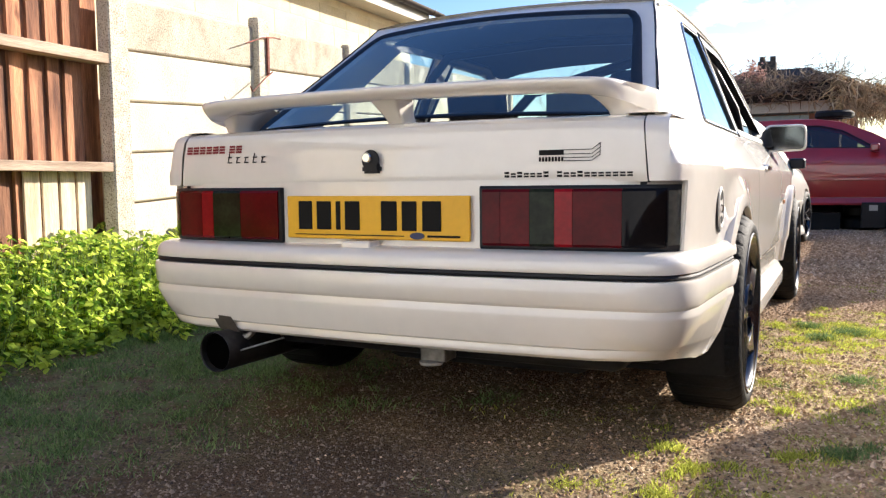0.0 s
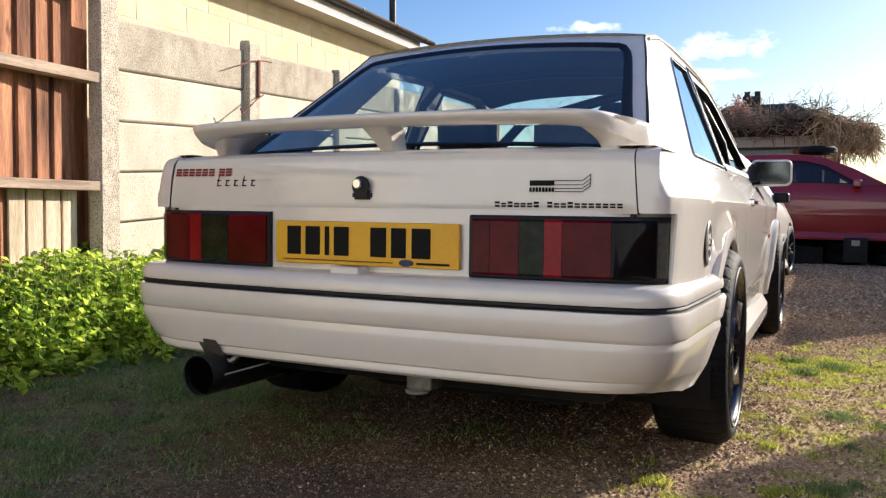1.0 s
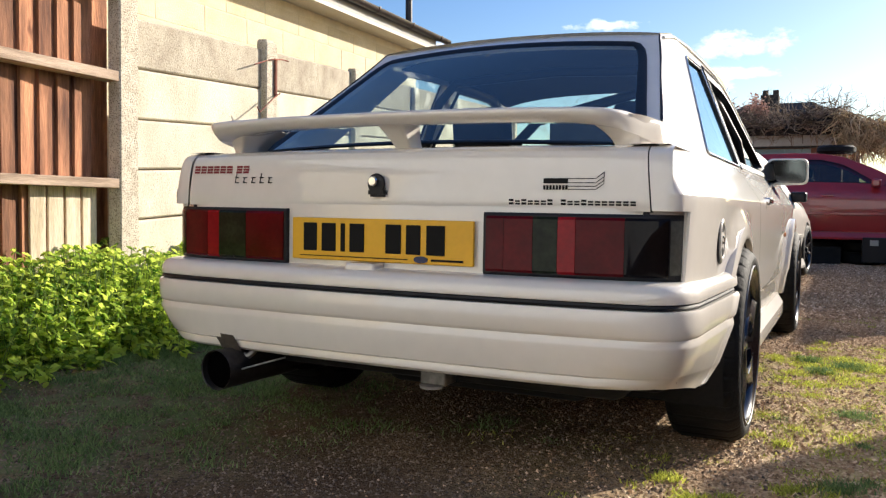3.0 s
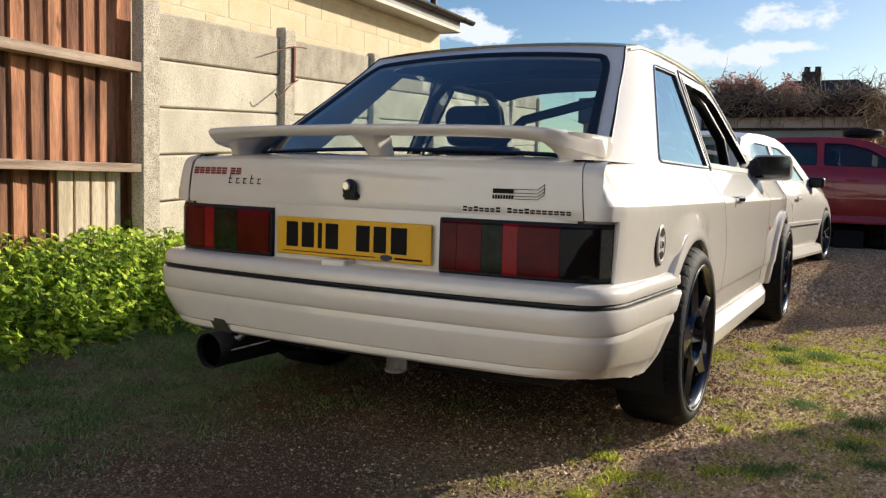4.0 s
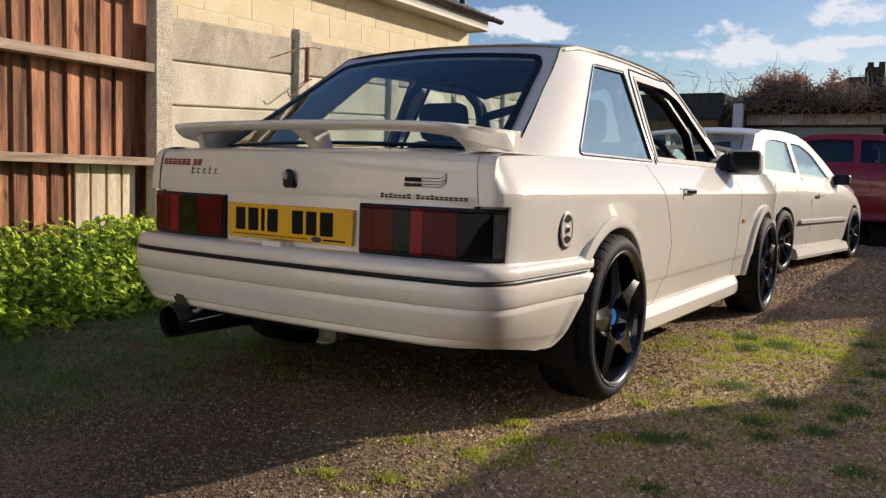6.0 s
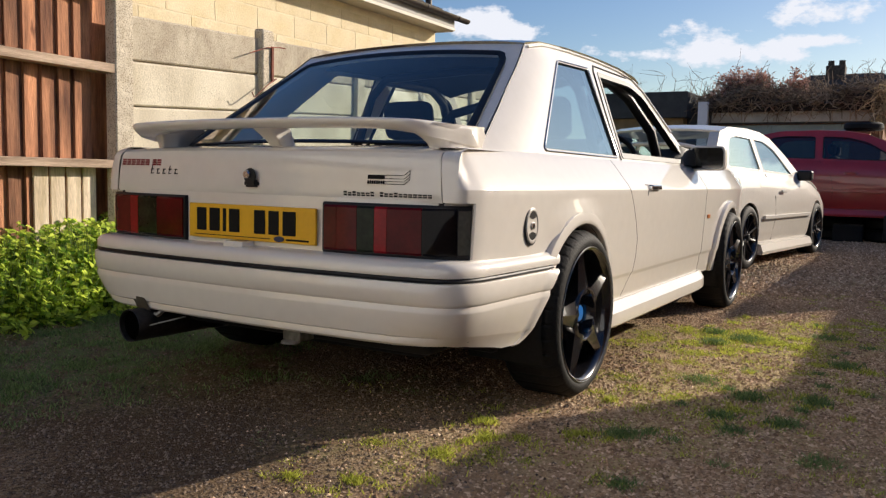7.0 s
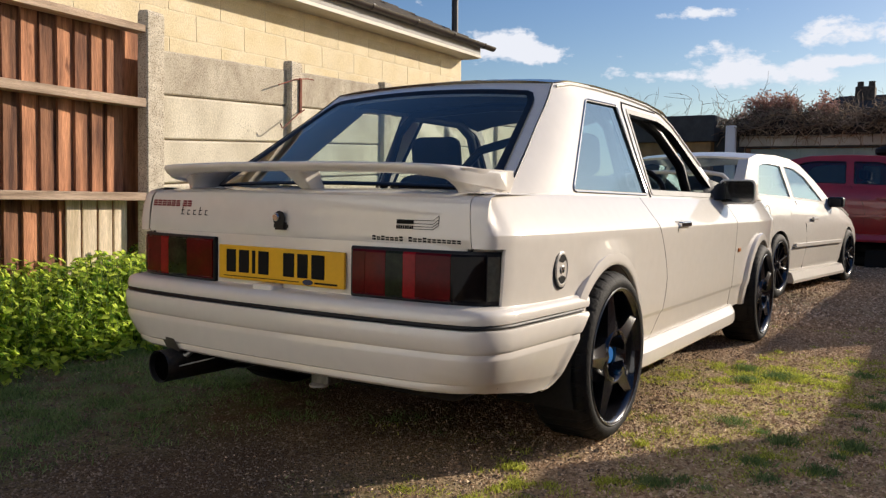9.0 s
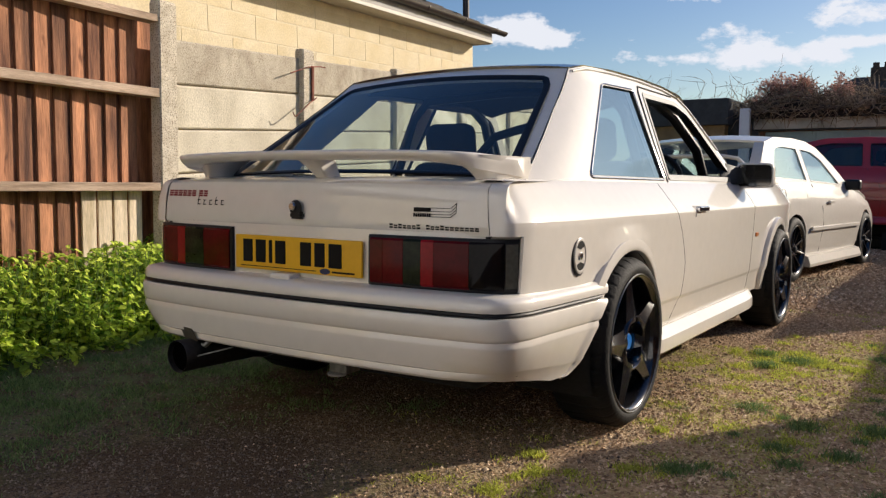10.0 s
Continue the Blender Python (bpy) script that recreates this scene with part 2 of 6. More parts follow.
def pits(m, scale, reach, depth=0.75, share=0.5):
    """Add small dark pits and specks, in drifts, to a concrete or block surface."""
    n, l = m.node_tree.nodes, m.node_tree.links
    p = n["Principled BSDF"]
    colour = p.inputs["Base Color"].links[0].from_socket
    co = n.new("ShaderNodeTexCoord")
    vor = n.new("ShaderNodeTexVoronoi")
    vor.inputs["Scale"].default_value = scale
    l.new(co.outputs["Object"], vor.inputs["Vector"])
    spot = n.new("ShaderNodeMapRange")
    spot.inputs["From Min"].default_value, spot.inputs["From Max"].default_value = reach * 0.5, reach
    spot.inputs["To Min"].default_value, spot.inputs["To Max"].default_value = depth, 0.0
    l.new(vor.outputs["Distance"], spot.inputs["Value"])
    drift = n.new("ShaderNodeTexNoise")
    drift.inputs["Scale"].default_value = scale * 0.09
    drift.inputs["Detail"].default_value = 5
    l.new(co.outputs["Object"], drift.inputs["Vector"])
    where = n.new("ShaderNodeMapRange")
    where.inputs["From Min"].default_value, where.inputs["From Max"].default_value = 0.62 - 0.3 * share, 0.72 - 0.3 * share
    l.new(drift.outputs["Fac"], where.inputs["Value"])
    both_f = n.new("ShaderNodeMath")
    both_f.operation = "MULTIPLY"
    l.new(spot.outputs["Result"], both_f.inputs[0])
    l.new(where.outputs["Result"], both_f.inputs[1])
    mx = n.new("ShaderNodeMix")
    mx.data_type, mx.blend_type = "RGBA", "MULTIPLY"
    mx.inputs[7].default_value = (0.30, 0.25, 0.20, 1)
    l.new(both_f.outputs["Value"], mx.inputs[0])
    l.new(colour, mx.inputs[6])
    l.new(mx.outputs[2], p.inputs["Base Color"])


M_PALETIMBER = mat("bleached_fence_board", (0.84, 0.70, 0.53), 0.85, var=0.2, scale=3, fine=26, bump=0.35, dark=(0.50, 0.40, 0.26), stretch=(9, 9, 0.8), rand=0.12)
M_RAIL = mat("weathered_rail_timber", (0.60, 0.45, 0.33), 0.85, var=0.20, scale=3, fine=30, bump=0.4, dark=(0.26, 0.18, 0.12), stretch=(0.7, 9, 9), rand=0.08)
M_CONCRETE = mat("fence_concrete", (0.65, 0.585, 0.46), 0.92, var=0.15, scale=2.6, fine=85, bump=0.32, dark=(0.50, 0.44, 0.335), rand=0.08, stretch=(1.6, 1.6, 1.0), amount=0.4)
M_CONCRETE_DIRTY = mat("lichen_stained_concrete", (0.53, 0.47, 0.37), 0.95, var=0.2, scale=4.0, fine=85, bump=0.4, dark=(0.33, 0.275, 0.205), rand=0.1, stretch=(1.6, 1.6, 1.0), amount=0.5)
M_AGGREGATE = mat("exposed_aggregate_concrete", (0.68, 0.61, 0.49), 0.92, var=0.24, scale=14, fine=150, bump=0.7, dark=(0.48, 0.41, 0.31))
M_BLOCK = mat("cream_painted_block", (0.70, 0.60, 0.42), 0.85, var=0.1, scale=4, fine=70, bump=0.3, dark=(0.62, 0.51, 0.31), rand=0.05)
pits(M_CONCRETE, 75, 0.30, 0.7, 0.42)
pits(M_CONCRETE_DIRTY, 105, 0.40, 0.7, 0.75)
pits(M_AGGREGATE, 95, 0.42, 0.85, 1.4)
pits(M_BLOCK, 70, 0.25, 0.5, 0.2)
M_MORTAR = mat("cream_painted_mortar", (0.76, 0.66, 0.47), 0.9, var=0.08, scale=6, fine=120, bump=0.4)
M_FASCIA = mat("white_fascia_board", (0.50, 0.46, 0.385), 0.5, var=0.06, scale=3)
M_SHADEBOARD = mat("shaded_fascia", (0.30, 0.28, 0.26), 0.6, var=0.1, scale=3)
M_GUTTER = mat("brown_plastic_gutter", (0.045, 0.032, 0.028), 0.4, var=0.15)
M_TILE = mat("dark_roof_tile", (0.06, 0.05, 0.045), 0.85, var=0.25, scale=8, rand=0.2, bump=0.3)
M_RUST = mat("rusty_iron", (0.30, 0.085, 0.05), 0.85, var=0.3, fine=70, dark=(0.08, 0.03, 0.02))
M_BRICK = mat("plain_brick", (0.28, 0.14, 0.09), 0.9, var=0.25, scale=8, bump=0.3)
M_SOOTBRICK = mat("sooty_brick", (0.10, 0.075, 0.06), 0.9, var=0.3, scale=8)
M_SHED = mat("grey_felted_shed", (0.055, 0.058, 0.06), 0.9, var=0.2)
M_SHEDWOOD = mat("tan_shed_boards", (0.30, 0.19, 0.08), 0.85, var=0.2)
M_GARAGE = mat("grey_green_garage_door", (0.25, 0.32, 0.30), 0.6, var=0.1, scale=2)
M_OLDWHITE = mat("weathered_white_board", (0.50, 0.48, 0.42), 0.75, var=0.2, scale=3, dark=(0.30, 0.28, 0.23))
M_WHITEPOST = mat("white_plastic_post", (0.66, 0.68, 0.72), 0.5, var=0.05)
M_LEAF = island_mat("nettle_leaf", (0.10, 0.23, 0.03), (0.82, 0.93, 0.15), 0.40, translucent=0.62)
M_STEM = island_mat("weed_stem", (0.08, 0.15, 0.03), (0.22, 0.30, 0.08), 0.7)
M_GRASS = island_mat("grass_blade", (0.20, 0.24, 0.03), (0.74, 0.76, 0.14), 0.7, translucent=0.5)
M_SHADESTONE = island_mat("shaded_stone", (0.06, 0.045, 0.034), (0.34, 0.26, 0.19), 0.9)
M_SHADEGRASS = island_mat("shaded_grass_blade", (0.08, 0.15, 0.04), (0.28, 0.38, 0.14), 0.7, translucent=0.4)
M_STONE = island_mat("gravel_stone", (0.24, 0.155, 0.09), (0.88, 0.69, 0.48), 0.85)
ramp = next(n for n in M_STONE.node_tree.nodes if n.type == "VALTORGB").color_ramp      # few pale stones among brown ones
mid = ramp.elements.new(0.65)
mid.color = (0.52, 0.345, 0.20, 1)
M_BRAMBLE = island_mat("dead_bramble_stem", (0.07, 0.045, 0.030), (0.36, 0.26, 0.17), 0.9)
M_STRAW = island_mat("dead_straw", (0.24, 0.17, 0.09), (0.78, 0.62, 0.38), 0.9, translucent=0.3)
M_BUDS = island_mat("pinkish_buds", (0.34, 0.18, 0.14), (0.66, 0.44, 0.36), 0.9, translucent=0.5)


# ---------- mesh helpers ----------
def thicken(bm, t):
    """Give an open skin a back t behind it, and rims round its edges."""
    bm.normal_update()
    skin = bm.faces[:]
    rim = [(e.verts[0], e.verts[1], e.link_faces[0]) for e in bm.edges if len(e.link_faces) == 1]
    twin = {v: bm.verts.new(v.co - v.normal * t * min(v.calc_shell_factor(), 1.6)) for v in bm.verts[:]}
    order = []
    for a, b, fc in rim:
        loop = [v for v in fc.verts]
        i = loop.index(a)
        order.append((b, a) if loop[(i + 1) % len(loop)] is b else (a, b))
    for fc in skin:
        bm.faces.new([twin[v] for v in reversed(fc.verts[:])])
    for a, b in order:
        bm.faces.new((a, b, twin[b], twin[a]))


def finish(bm, material, smooth=35.0, away=None, solid=0.0):
    me = bpy.data.meshes.new("mesh")
    bmesh.ops.recalc_face_normals(bm, faces=bm.faces)
    if away is not None:
        ref = Vector(away)
        if sum(f.normal.dot(f.calc_center_median() - ref) * f.calc_area() for f in bm.faces) < 0:
            bmesh.ops.reverse_faces(bm, faces=bm.faces)
    if solid:
        thicken(bm, solid)
    bm.to_mesh(me)
    bm.free()
    mats = material if isinstance(material, (list, tuple)) else [material]
    for m in mats:
        me.materials.append(m)
    if smooth:
        me.shade_smooth()
        me.set_sharp_from_angle(angle=radians(smooth))
    return me


def part(name, bm, material, parent=None, label="", bevel=0.0, segments=2, smooth=35.0, at=None, solid=0.0, away=None):
    """One mesh object, under its thing or part."""
    ob = new(name, finish(bm, material, smooth, away if away is not None else (0, 1.6, 0.55) if solid else None, solid))
    if parent is not None:
        ob.parent = parent
    if at is not None:
        ob.matrix_basis = at
    if bevel:
        b = ob.modifiers.new("edges", "BEVEL")
        b.width, b.segments, b.limit_method, b.angle_limit = bevel, segments, "ANGLE", radians(32)
        b.harden_normals = True
    if label:
        tagged(ob, label)
    return ob


def thing(name, at, label, category, group="", kind=""):
    e = new(name)
    e.empty_display_size = 0.1
    e.matrix_basis = at
    return tagged(e, label, category, group, kind)


def box(bm, x0, x1, y0, y1, z0, z1, m=None):
    vs = [bm.verts.new((x, y, z)) for x in (x0, x1) for y in (y0, y1) for z in (z0, z1)]
    for q in ((0, 1, 3, 2), (4, 6, 7, 5), (0, 4, 5, 1), (2, 3, 7, 6), (0, 2, 6, 4), (1, 5, 7, 3)):
        bm.faces.new([vs[i] for i in q])
    if m is not None:
        bmesh.ops.transform(bm, matrix=m, verts=vs)
    return vs


def boxed(*a, m=None):
    bm = bmesh.new()
    box(bm, *a, m=m)
    return bm


def grid(rows, close_u=False, close_v=False, bm=None, caps=False):
    """Quads over rows of points, all rows equally long."""
    bm = bm or bmesh.new()
    vs = [[bm.verts.new(p) for p in r] for r in rows]
    nu, nv = len(rows), len(rows[0])
    for i in range(nu if close_u else nu - 1):
        for j in range(nv if close_v else nv - 1):
            q = [vs[i][j], vs[(i + 1) % nu][j], vs[(i + 1) % nu][(j + 1) % nv], vs[i][(j + 1) % nv]]
            if len(set(q)) == 4:
                bm.faces.new(q)
    if caps:
        bm.faces.new(vs[0])
        bm.faces.new(vs[-1])
    return bm


def tube(points, radius, sides=10, bm=None, closed=False):
    """A round bar along points; radius may be a list."""
    pts = [Vector(p) for p in points]
    rows = []
    up = Vector((0, 0, 1))
    for i, p in enumerate(pts):
        if closed:
            d = pts[(i + 1) % len(pts)] - pts[i - 1]
        else:
            d = pts[min(i + 1, len(pts) - 1)] - pts[max(i - 1, 0)]
        d.normalize()
        s = d.cross(up)
        if s.length < 0.05:
            s = d.cross(Vector((1, 0, 0)))
        s.normalize()
        t = s.cross(d)
        r = radius[i] if isinstance(radius, (list, tuple)) else radius
        rows.append([p + r * (math.cos(a) * s + math.sin(a) * t) for a in (2 * math.pi * k / sides for k in range(sides))])
    return grid(rows, close_u=closed, close_v=True, bm=bm, caps=not closed)


def lathe(profile, sides=48, bm=None, axis="x", centre=(0, 0, 0), a0=0.0, a1=2 * math.pi):
    """Turn (along, radius) pairs round an axis."""
    full = a1 - a0 > 6.28
    n = sides if full else sides + 1
    rows = []
    for k in range(n):
        a = a0 + (a1 - a0) * k / sides
        c, s = math.cos(a), math.sin(a)
        if axis == "x":
            rows.append([(centre[0] + u, centre[1] + r * c, centre[2] + r * s) for u, r in profile])
        elif axis == "y":
            rows.append([(centre[0] + r * c, centre[1] + u, centre[2] + r * s) for u, r in profile])
        else:
            rows.append([(centre[0] + r * c, centre[1] + r * s, centre[2] + u) for u, r in profile])
    return grid(rows, close_u=full, bm=bm)


def sheet(outer, holes, place):
    """A flat polygon with holes, given in two coordinates, laid into space by place(u, v)."""
    bm = bmesh.new()
    edges = []
    for loop in (outer, *holes):
        vs = [bm.verts.new((u, v, 0)) for u, v in loop]
        edges += [bm.edges.new((vs[i], vs[(i + 1) % len(vs)])) for i in range(len(vs))]
    bmesh.ops.triangle_fill(bm, use_beauty=True, use_dissolve=False, edges=edges)
    bmesh.ops.subdivide_edges(bm, edges=[e for e in bm.edges if e.calc_length() > 0.09], cuts=2)
    bmesh.ops.triangulate(bm, faces=bm.faces)
    for v in bm.verts:
        v.co = place(v.co.x, v.co.y)
    return bm


def rounded(points, r, n=5):
    """A polygon with its corners rounded; r may be a list."""
    out = []
    k = len(points)
    for i, p in enumerate(points):
        p = Vector(p)
        a, b = Vector(points[i - 1]), Vector(points[(i + 1) % k])
        rad = r[i] if isinstance(r, (list, tuple)) else r
        if rad <= 0:
            out.append(tuple(p))
            continue
        s, e = p + (a - p).normalized() * rad, p + (b - p).normalized() * rad
        for j in range(n + 1):
            t = j / n
            out.append(tuple((1 - t) ** 2 * s + 2 * t * (1 - t) * p + t * t * e))
    return out


def shrink(loop, d):
    """A loop moved inwards by about d."""
    k = len(loop)
    c = sum((Vector(p) for p in loop), Vector((0, 0))) / k
    out = []
    for i, p in enumerate(loop):
        a, b = Vector(loop[i - 1]), Vector(loop[(i + 1) % k])
        t = (b - a).normalized()
        nrm = Vector((-t.y, t.x))
        p = Vector(p)
        if nrm.dot(c - p) < 0:
            nrm = -nrm
        out.append(tuple(p + nrm * d))
    return out


def interp(x, pts):
    return float(np.interp(x, [p[0] for p in pts], [p[1] for p in pts]))


def both(name, build, material, parent, label="", **kw):
    """A part on the right of a car and its mirror image on the left."""
    made = []
    for side in (1, -1):
        bm = build()
        if side < 0:
            bmesh.ops.scale(bm, vec=(-1, 1, 1), verts=bm.verts)
        made.append(part(name, bm, material, parent, label, **kw))
    return made


# ---------- ground ----------
def ground_z(x, y):
    t = min(max((y - 3.3) / 3.2, 0), 1)
    return -0.10 * t * t * (3 - 2 * t)


M_PITCH = mat("bore_shade", (0.002, 0.002, 0.002), 1.0, var=0.1, spec=0.0)
M_SCORCH = mat("scorched_heat_patch", (0.15, 0.13, 0.11), 0.4, metal=0.6, var=0.2, fine=50)
M_CAPGREY = mat("pale_cap_plastic", (0.62, 0.58, 0.52), 0.35, var=0.05)


# ---------- wheels ----------
def wheel(name, parent, at, R=0.285, rim=0.231, width=0.20, spokes=5, style="star", cap=M_BLUE):
    """A wheel whose outer face looks along +x; its origin is the middle of that face."""
    w = new(name)
    w.empty_display_size = 0.1
    w.parent = parent
    w.matrix_basis = at
    tagged(w, "black alloy wheel on a low tyre")
    s = rim - 0.006
    prof = [(-0.03, s - 0.01), (-0.008, s), (0.004, s + 0.012), (0.006, s + 0.03), (-0.004, R - 0.016), (-0.016, R - 0.006), (-0.03, R), (-width + 0.03, R), (-width + 0.01, R - 0.01), (-width, R - 0.03), (-width, s)]
    bm = lathe(prof, 360)
    for i, v in enumerate(bm.verts):      # cuts across the tread's shoulders
        if (i // len(prof)) % 10 == 0 and i % len(prof) in (5, 6, 7, 8):
            v.co.y *= 1 - 0.005 / R
            v.co.z *= 1 - 0.005 / R
    part("tyre", bm, M_RUBBER, w, "black low-profile rubber tyre", smooth=50)
    prof = [(0.0, rim - 0.004), (0.006, rim + 0.002), (0.004, rim - 0.008), (-0.012, rim - 0.016), (-0.05, rim - 0.022), (-0.13, rim - 0.03), (-width + 0.01, rim - 0.01)]
    part("rim", lathe(prof, 72), M_GLOSSBLACK, w, smooth=60)
    part("rim_edge", lathe([(0.004, rim - 0.003), (0.008, rim - 0.0005), (0.004, rim + 0.002)], 72), M_DULLSTEEL, w, "thin worn metal rim edge", smooth=60)
    deep = -0.051 if style == "star" else -0.03
    for k in range(spokes):
        a = 2 * math.pi * (k + 0.167) / spokes
        bm = bmesh.new()
        rows = []
        n = 8
        for i in range(n + 1):
            t = i / n
            r = 0.035 + (rim - 0.018 - 0.035) * t
            if style == "star":
                r = 0.074 + (rim - 0.014 - 0.074) * t
                half = 0.052 - 0.032 * t ** 0.75
                x = -0.002 - 0.004 * t
                ridge = 0.012
            else:
                half = 0.010 + 0.006 * (1 - t)
                x = deep + 0.028 * t ** 1.3
                ridge = 0.006
            back = x - 0.035
            rows.append([(back, -half * 0.9, r), (x - ridge * 0.6, -half, r), (x, -half * 0.35, r), (x + ridge * 0.35, 0, r), (x, half * 0.35, r), (x - ridge * 0.6, half, r), (back, half * 0.9, r)])
        grid(rows, close_v=True, bm=bm, caps=True)
        bmesh.ops.rotate(bm, cent=(0, 0, 0), matrix=Matrix.Rotation(a, 3, "X"), verts=bm.verts)
        part("spoke", bm, M_GLOSSBLACK, w, smooth=30)
    if style == "star":
        part("hub_bowl", lathe([(-0.06, 0.100), (-0.010, 0.096), (0.0, 0.091), (0.001, 0.086), (-0.005, 0.081), (-0.050, 0.074), (-0.062, 0.060), (-0.064, 0.0001)], 48), M_GLOSSBLACK, w)
    part("hub", lathe([(deep - 0.05, 0.0001), (deep + 0.004, 0.0001), (deep + 0.004, 0.05), (deep - 0.004, 0.066), (deep - 0.05, 0.07)], 40), M_GLOSSBLACK, w)
    if cap is not None:
        part("centre_cap", lathe([(deep, 0.029), (deep + 0.024, 0.029), (deep + 0.029, 0.025), (deep + 0.030, 0.0001)], 28), cap, w, "bright blue centre cap" if cap is M_BLUE else "black centre cap")
        for k in range(4):
            a = math.pi / 2 * k + 0.4
            part("wheel_nut", lathe([(deep - 0.01, 0.010), (deep + 0.012, 0.009), (deep + 0.016, 0.0001)], 8, centre=(0, 0.05 * math.cos(a), 0.05 * math.sin(a))), M_STEEL, w)
    part("brake_disc", lathe([(-0.13, 0.0001), (-0.13, 0.125), (-0.15, 0.125), (-0.15, 0.0001)], 40), M_DULLSTEEL, w)
    part("wheel_back", lathe([(-width + 0.02, 0.0001), (-width + 0.02, rim - 0.012)], 40), M_DARK, w)
    return w


# ---------- the white three-door hatchback ----------
car = thing("hatchback_car", pose(0, 0, 0), "pearl white 1980s three-door hatchback, black roof, parked on gravel", "car")

PROFILE = [(0.16, 0.700), (0.25, 0.727), (0.352, 0.7400), (0.366, 0.7475), (0.42, 0.751), (0.60, 0.761), (0.69, 0.765), (0.703, 0.764), (0.722, 0.754), (0.785, 0.712), (0.805, 0.698), (0.818, 0.688)]
REAR_AXLE, FRONT_AXLE, AXLE_Z, ARCH = 0.786, 3.185, 0.282, 0.308


def side_x(z):
    return interp(z, PROFILE)


def plan_in(y):
    """How far the side is drawn in at the car's two ends."""
    a = 0.018 * max(0, (0.45 - y) / 0.30) ** 2 if y < 0.45 else 0
    b = 0.075 * max(0, (y - 3.0) / 0.95) ** 2 if y > 3.0 else 0
    return a + b


def arch_z(y, base):
    z = base
    for c in (REAR_AXLE, FRONT_AXLE):
        d = abs(y - c)
        if d < ARCH:
            z = max(z, AXLE_Z + math.sqrt(ARCH * ARCH - d * d))
    return z


def seam(z):
    """The line of the door's rear edge, which follows the wheel arch."""
    return interp(z, [(0.2, 1.30), (0.25, 1.315), (0.36, 1.43), (0.475, 1.465), (0.60, 1.40), (0.70, 1.315), (0.818, 1.27)])


LEVELS = (0.0, 0.27, 0.31, 0.348, 0.354, 0.364, 0.370, 0.43, 0.50, 0.57, 0.63)


def levels(z0):
    """Heights of the lower body side, crowded at its crease, none under z0."""
    return [max(z, z0 + 0.0008 * i) for i, z in enumerate(LEVELS)]


def side_panel(y_of, us, base, top=0.818):
    """A body side: columns at us, y_of(u, z) along the car, from base(y) up to the waist."""
    cols = []
    for u in us:
        y0 = y_of(u, 0.5)
        z0 = base(y0)
        zs = levels(z0) + [0.69, 0.697, 0.703, 0.71, 0.722, 0.75, 0.785, 0.805, top]
        cols.append([(side_x(z) - plan_in(y_of(u, z)), y_of(u, z), z) for z in zs])
    return grid(cols)


def quarter():
    """Rear quarter: round the rear corner above the lamp and forwards to the door."""
    stations = [(0.6635, 0.036, 0.0, -1.0), (0.690, 0.0375, 0.05, -1.0), (0.707, 0.0405, 0.2, -0.98), (0.719, 0.049, 0.6, -0.8), (0.7275, 0.066, 0.9, -0.43), (0.7335, 0.090, 0.97, -0.2)]
    zs_up = [0.667, 0.68, 0.69, 0.695, 0.697, 0.699, 0.70, 0.701, 0.703, 0.706, 0.71, 0.722, 0.75, 0.785, 0.798, 0.806, 0.812, 0.818]
    upper, lower = [], []
    for X, Y, nx, ny in stations:
        col = []
        w = min(1, nx / 0.9) ** 1.2
        for z in zs_up:
            inset = 0.764 - side_x(z)
            roll = interp(z, [(0.745, 0.0), (0.785, 0.007), (0.798, 0.016), (0.806, 0.030), (0.812, 0.052), (0.818, 0.085)])
            lean = 0.0130 * (z - 0.667) / 0.14 * max(0, 1 - (X - 0.6635) / 0.05)
            col.append((X - nx * inset * (0.35 + 0.65 * w) - lean, Y + (1 - w) * roll - w * ny * inset, min(z, 0.8125 + 0.0055 * nx)))
        upper.append(col)
    # below the waist the edge turns in behind the lamp
    for X, Y in ((0.722, 0.096), (0.730, 0.089), (0.7352, 0.091)):
        lower.append([(X - 0.764 + side_x(z), Y, z) for z in levels(0.40) + [0.667]])
    us = [0.108, 0.14, 0.2, 0.28, 0.36, 0.44, 0.476] + [REAR_AXLE - ARCH * math.cos(math.pi * k / 26) for k in range(0, 27)] + [1.12, 1.16, 1.2, 1.235, 1.262]

    def skin(u, z):
        w = min(max((u - 1.10) / 0.162, 0), 1)
        swell = 0.021 * max(0, min(1, 1 - (math.hypot(u - REAR_AXLE, z - AXLE_Z) - 0.345) / 0.062)) ** 2 * min(max((z - 0.50) / 0.08, 0), 1)
        return (side_x(z) - plan_in(u) + swell, u + w * (seam(z) - 0.006 - 1.262), z)

    for u in us:
        z0 = 0.40 if u < 0.47 else 0.22 if u > 1.095 else arch_z(u, 0.24)
        upper.append([skin(u, z) for z in zs_up])
        lower.append([skin(u, z) for z in levels(z0) + [0.667]])
    bm = grid(upper)
    grid(lower, bm=bm)
    bmesh.ops.remove_doubles(bm, verts=bm.verts, dist=0.0004)
    return bm


both("rear_quarter_panel", quarter, M_WHITE, car, smooth=40)


def door_panel():
    us = np.linspace(0, 1, 18)
    front = 2.585

    def y_of(u, z):
        return (seam(z)) * (1 - u) + front * u
    return side_panel(y_of, us, lambda y: 0.25)


doors = both("door", door_panel, M_WHITE, car, smooth=28)


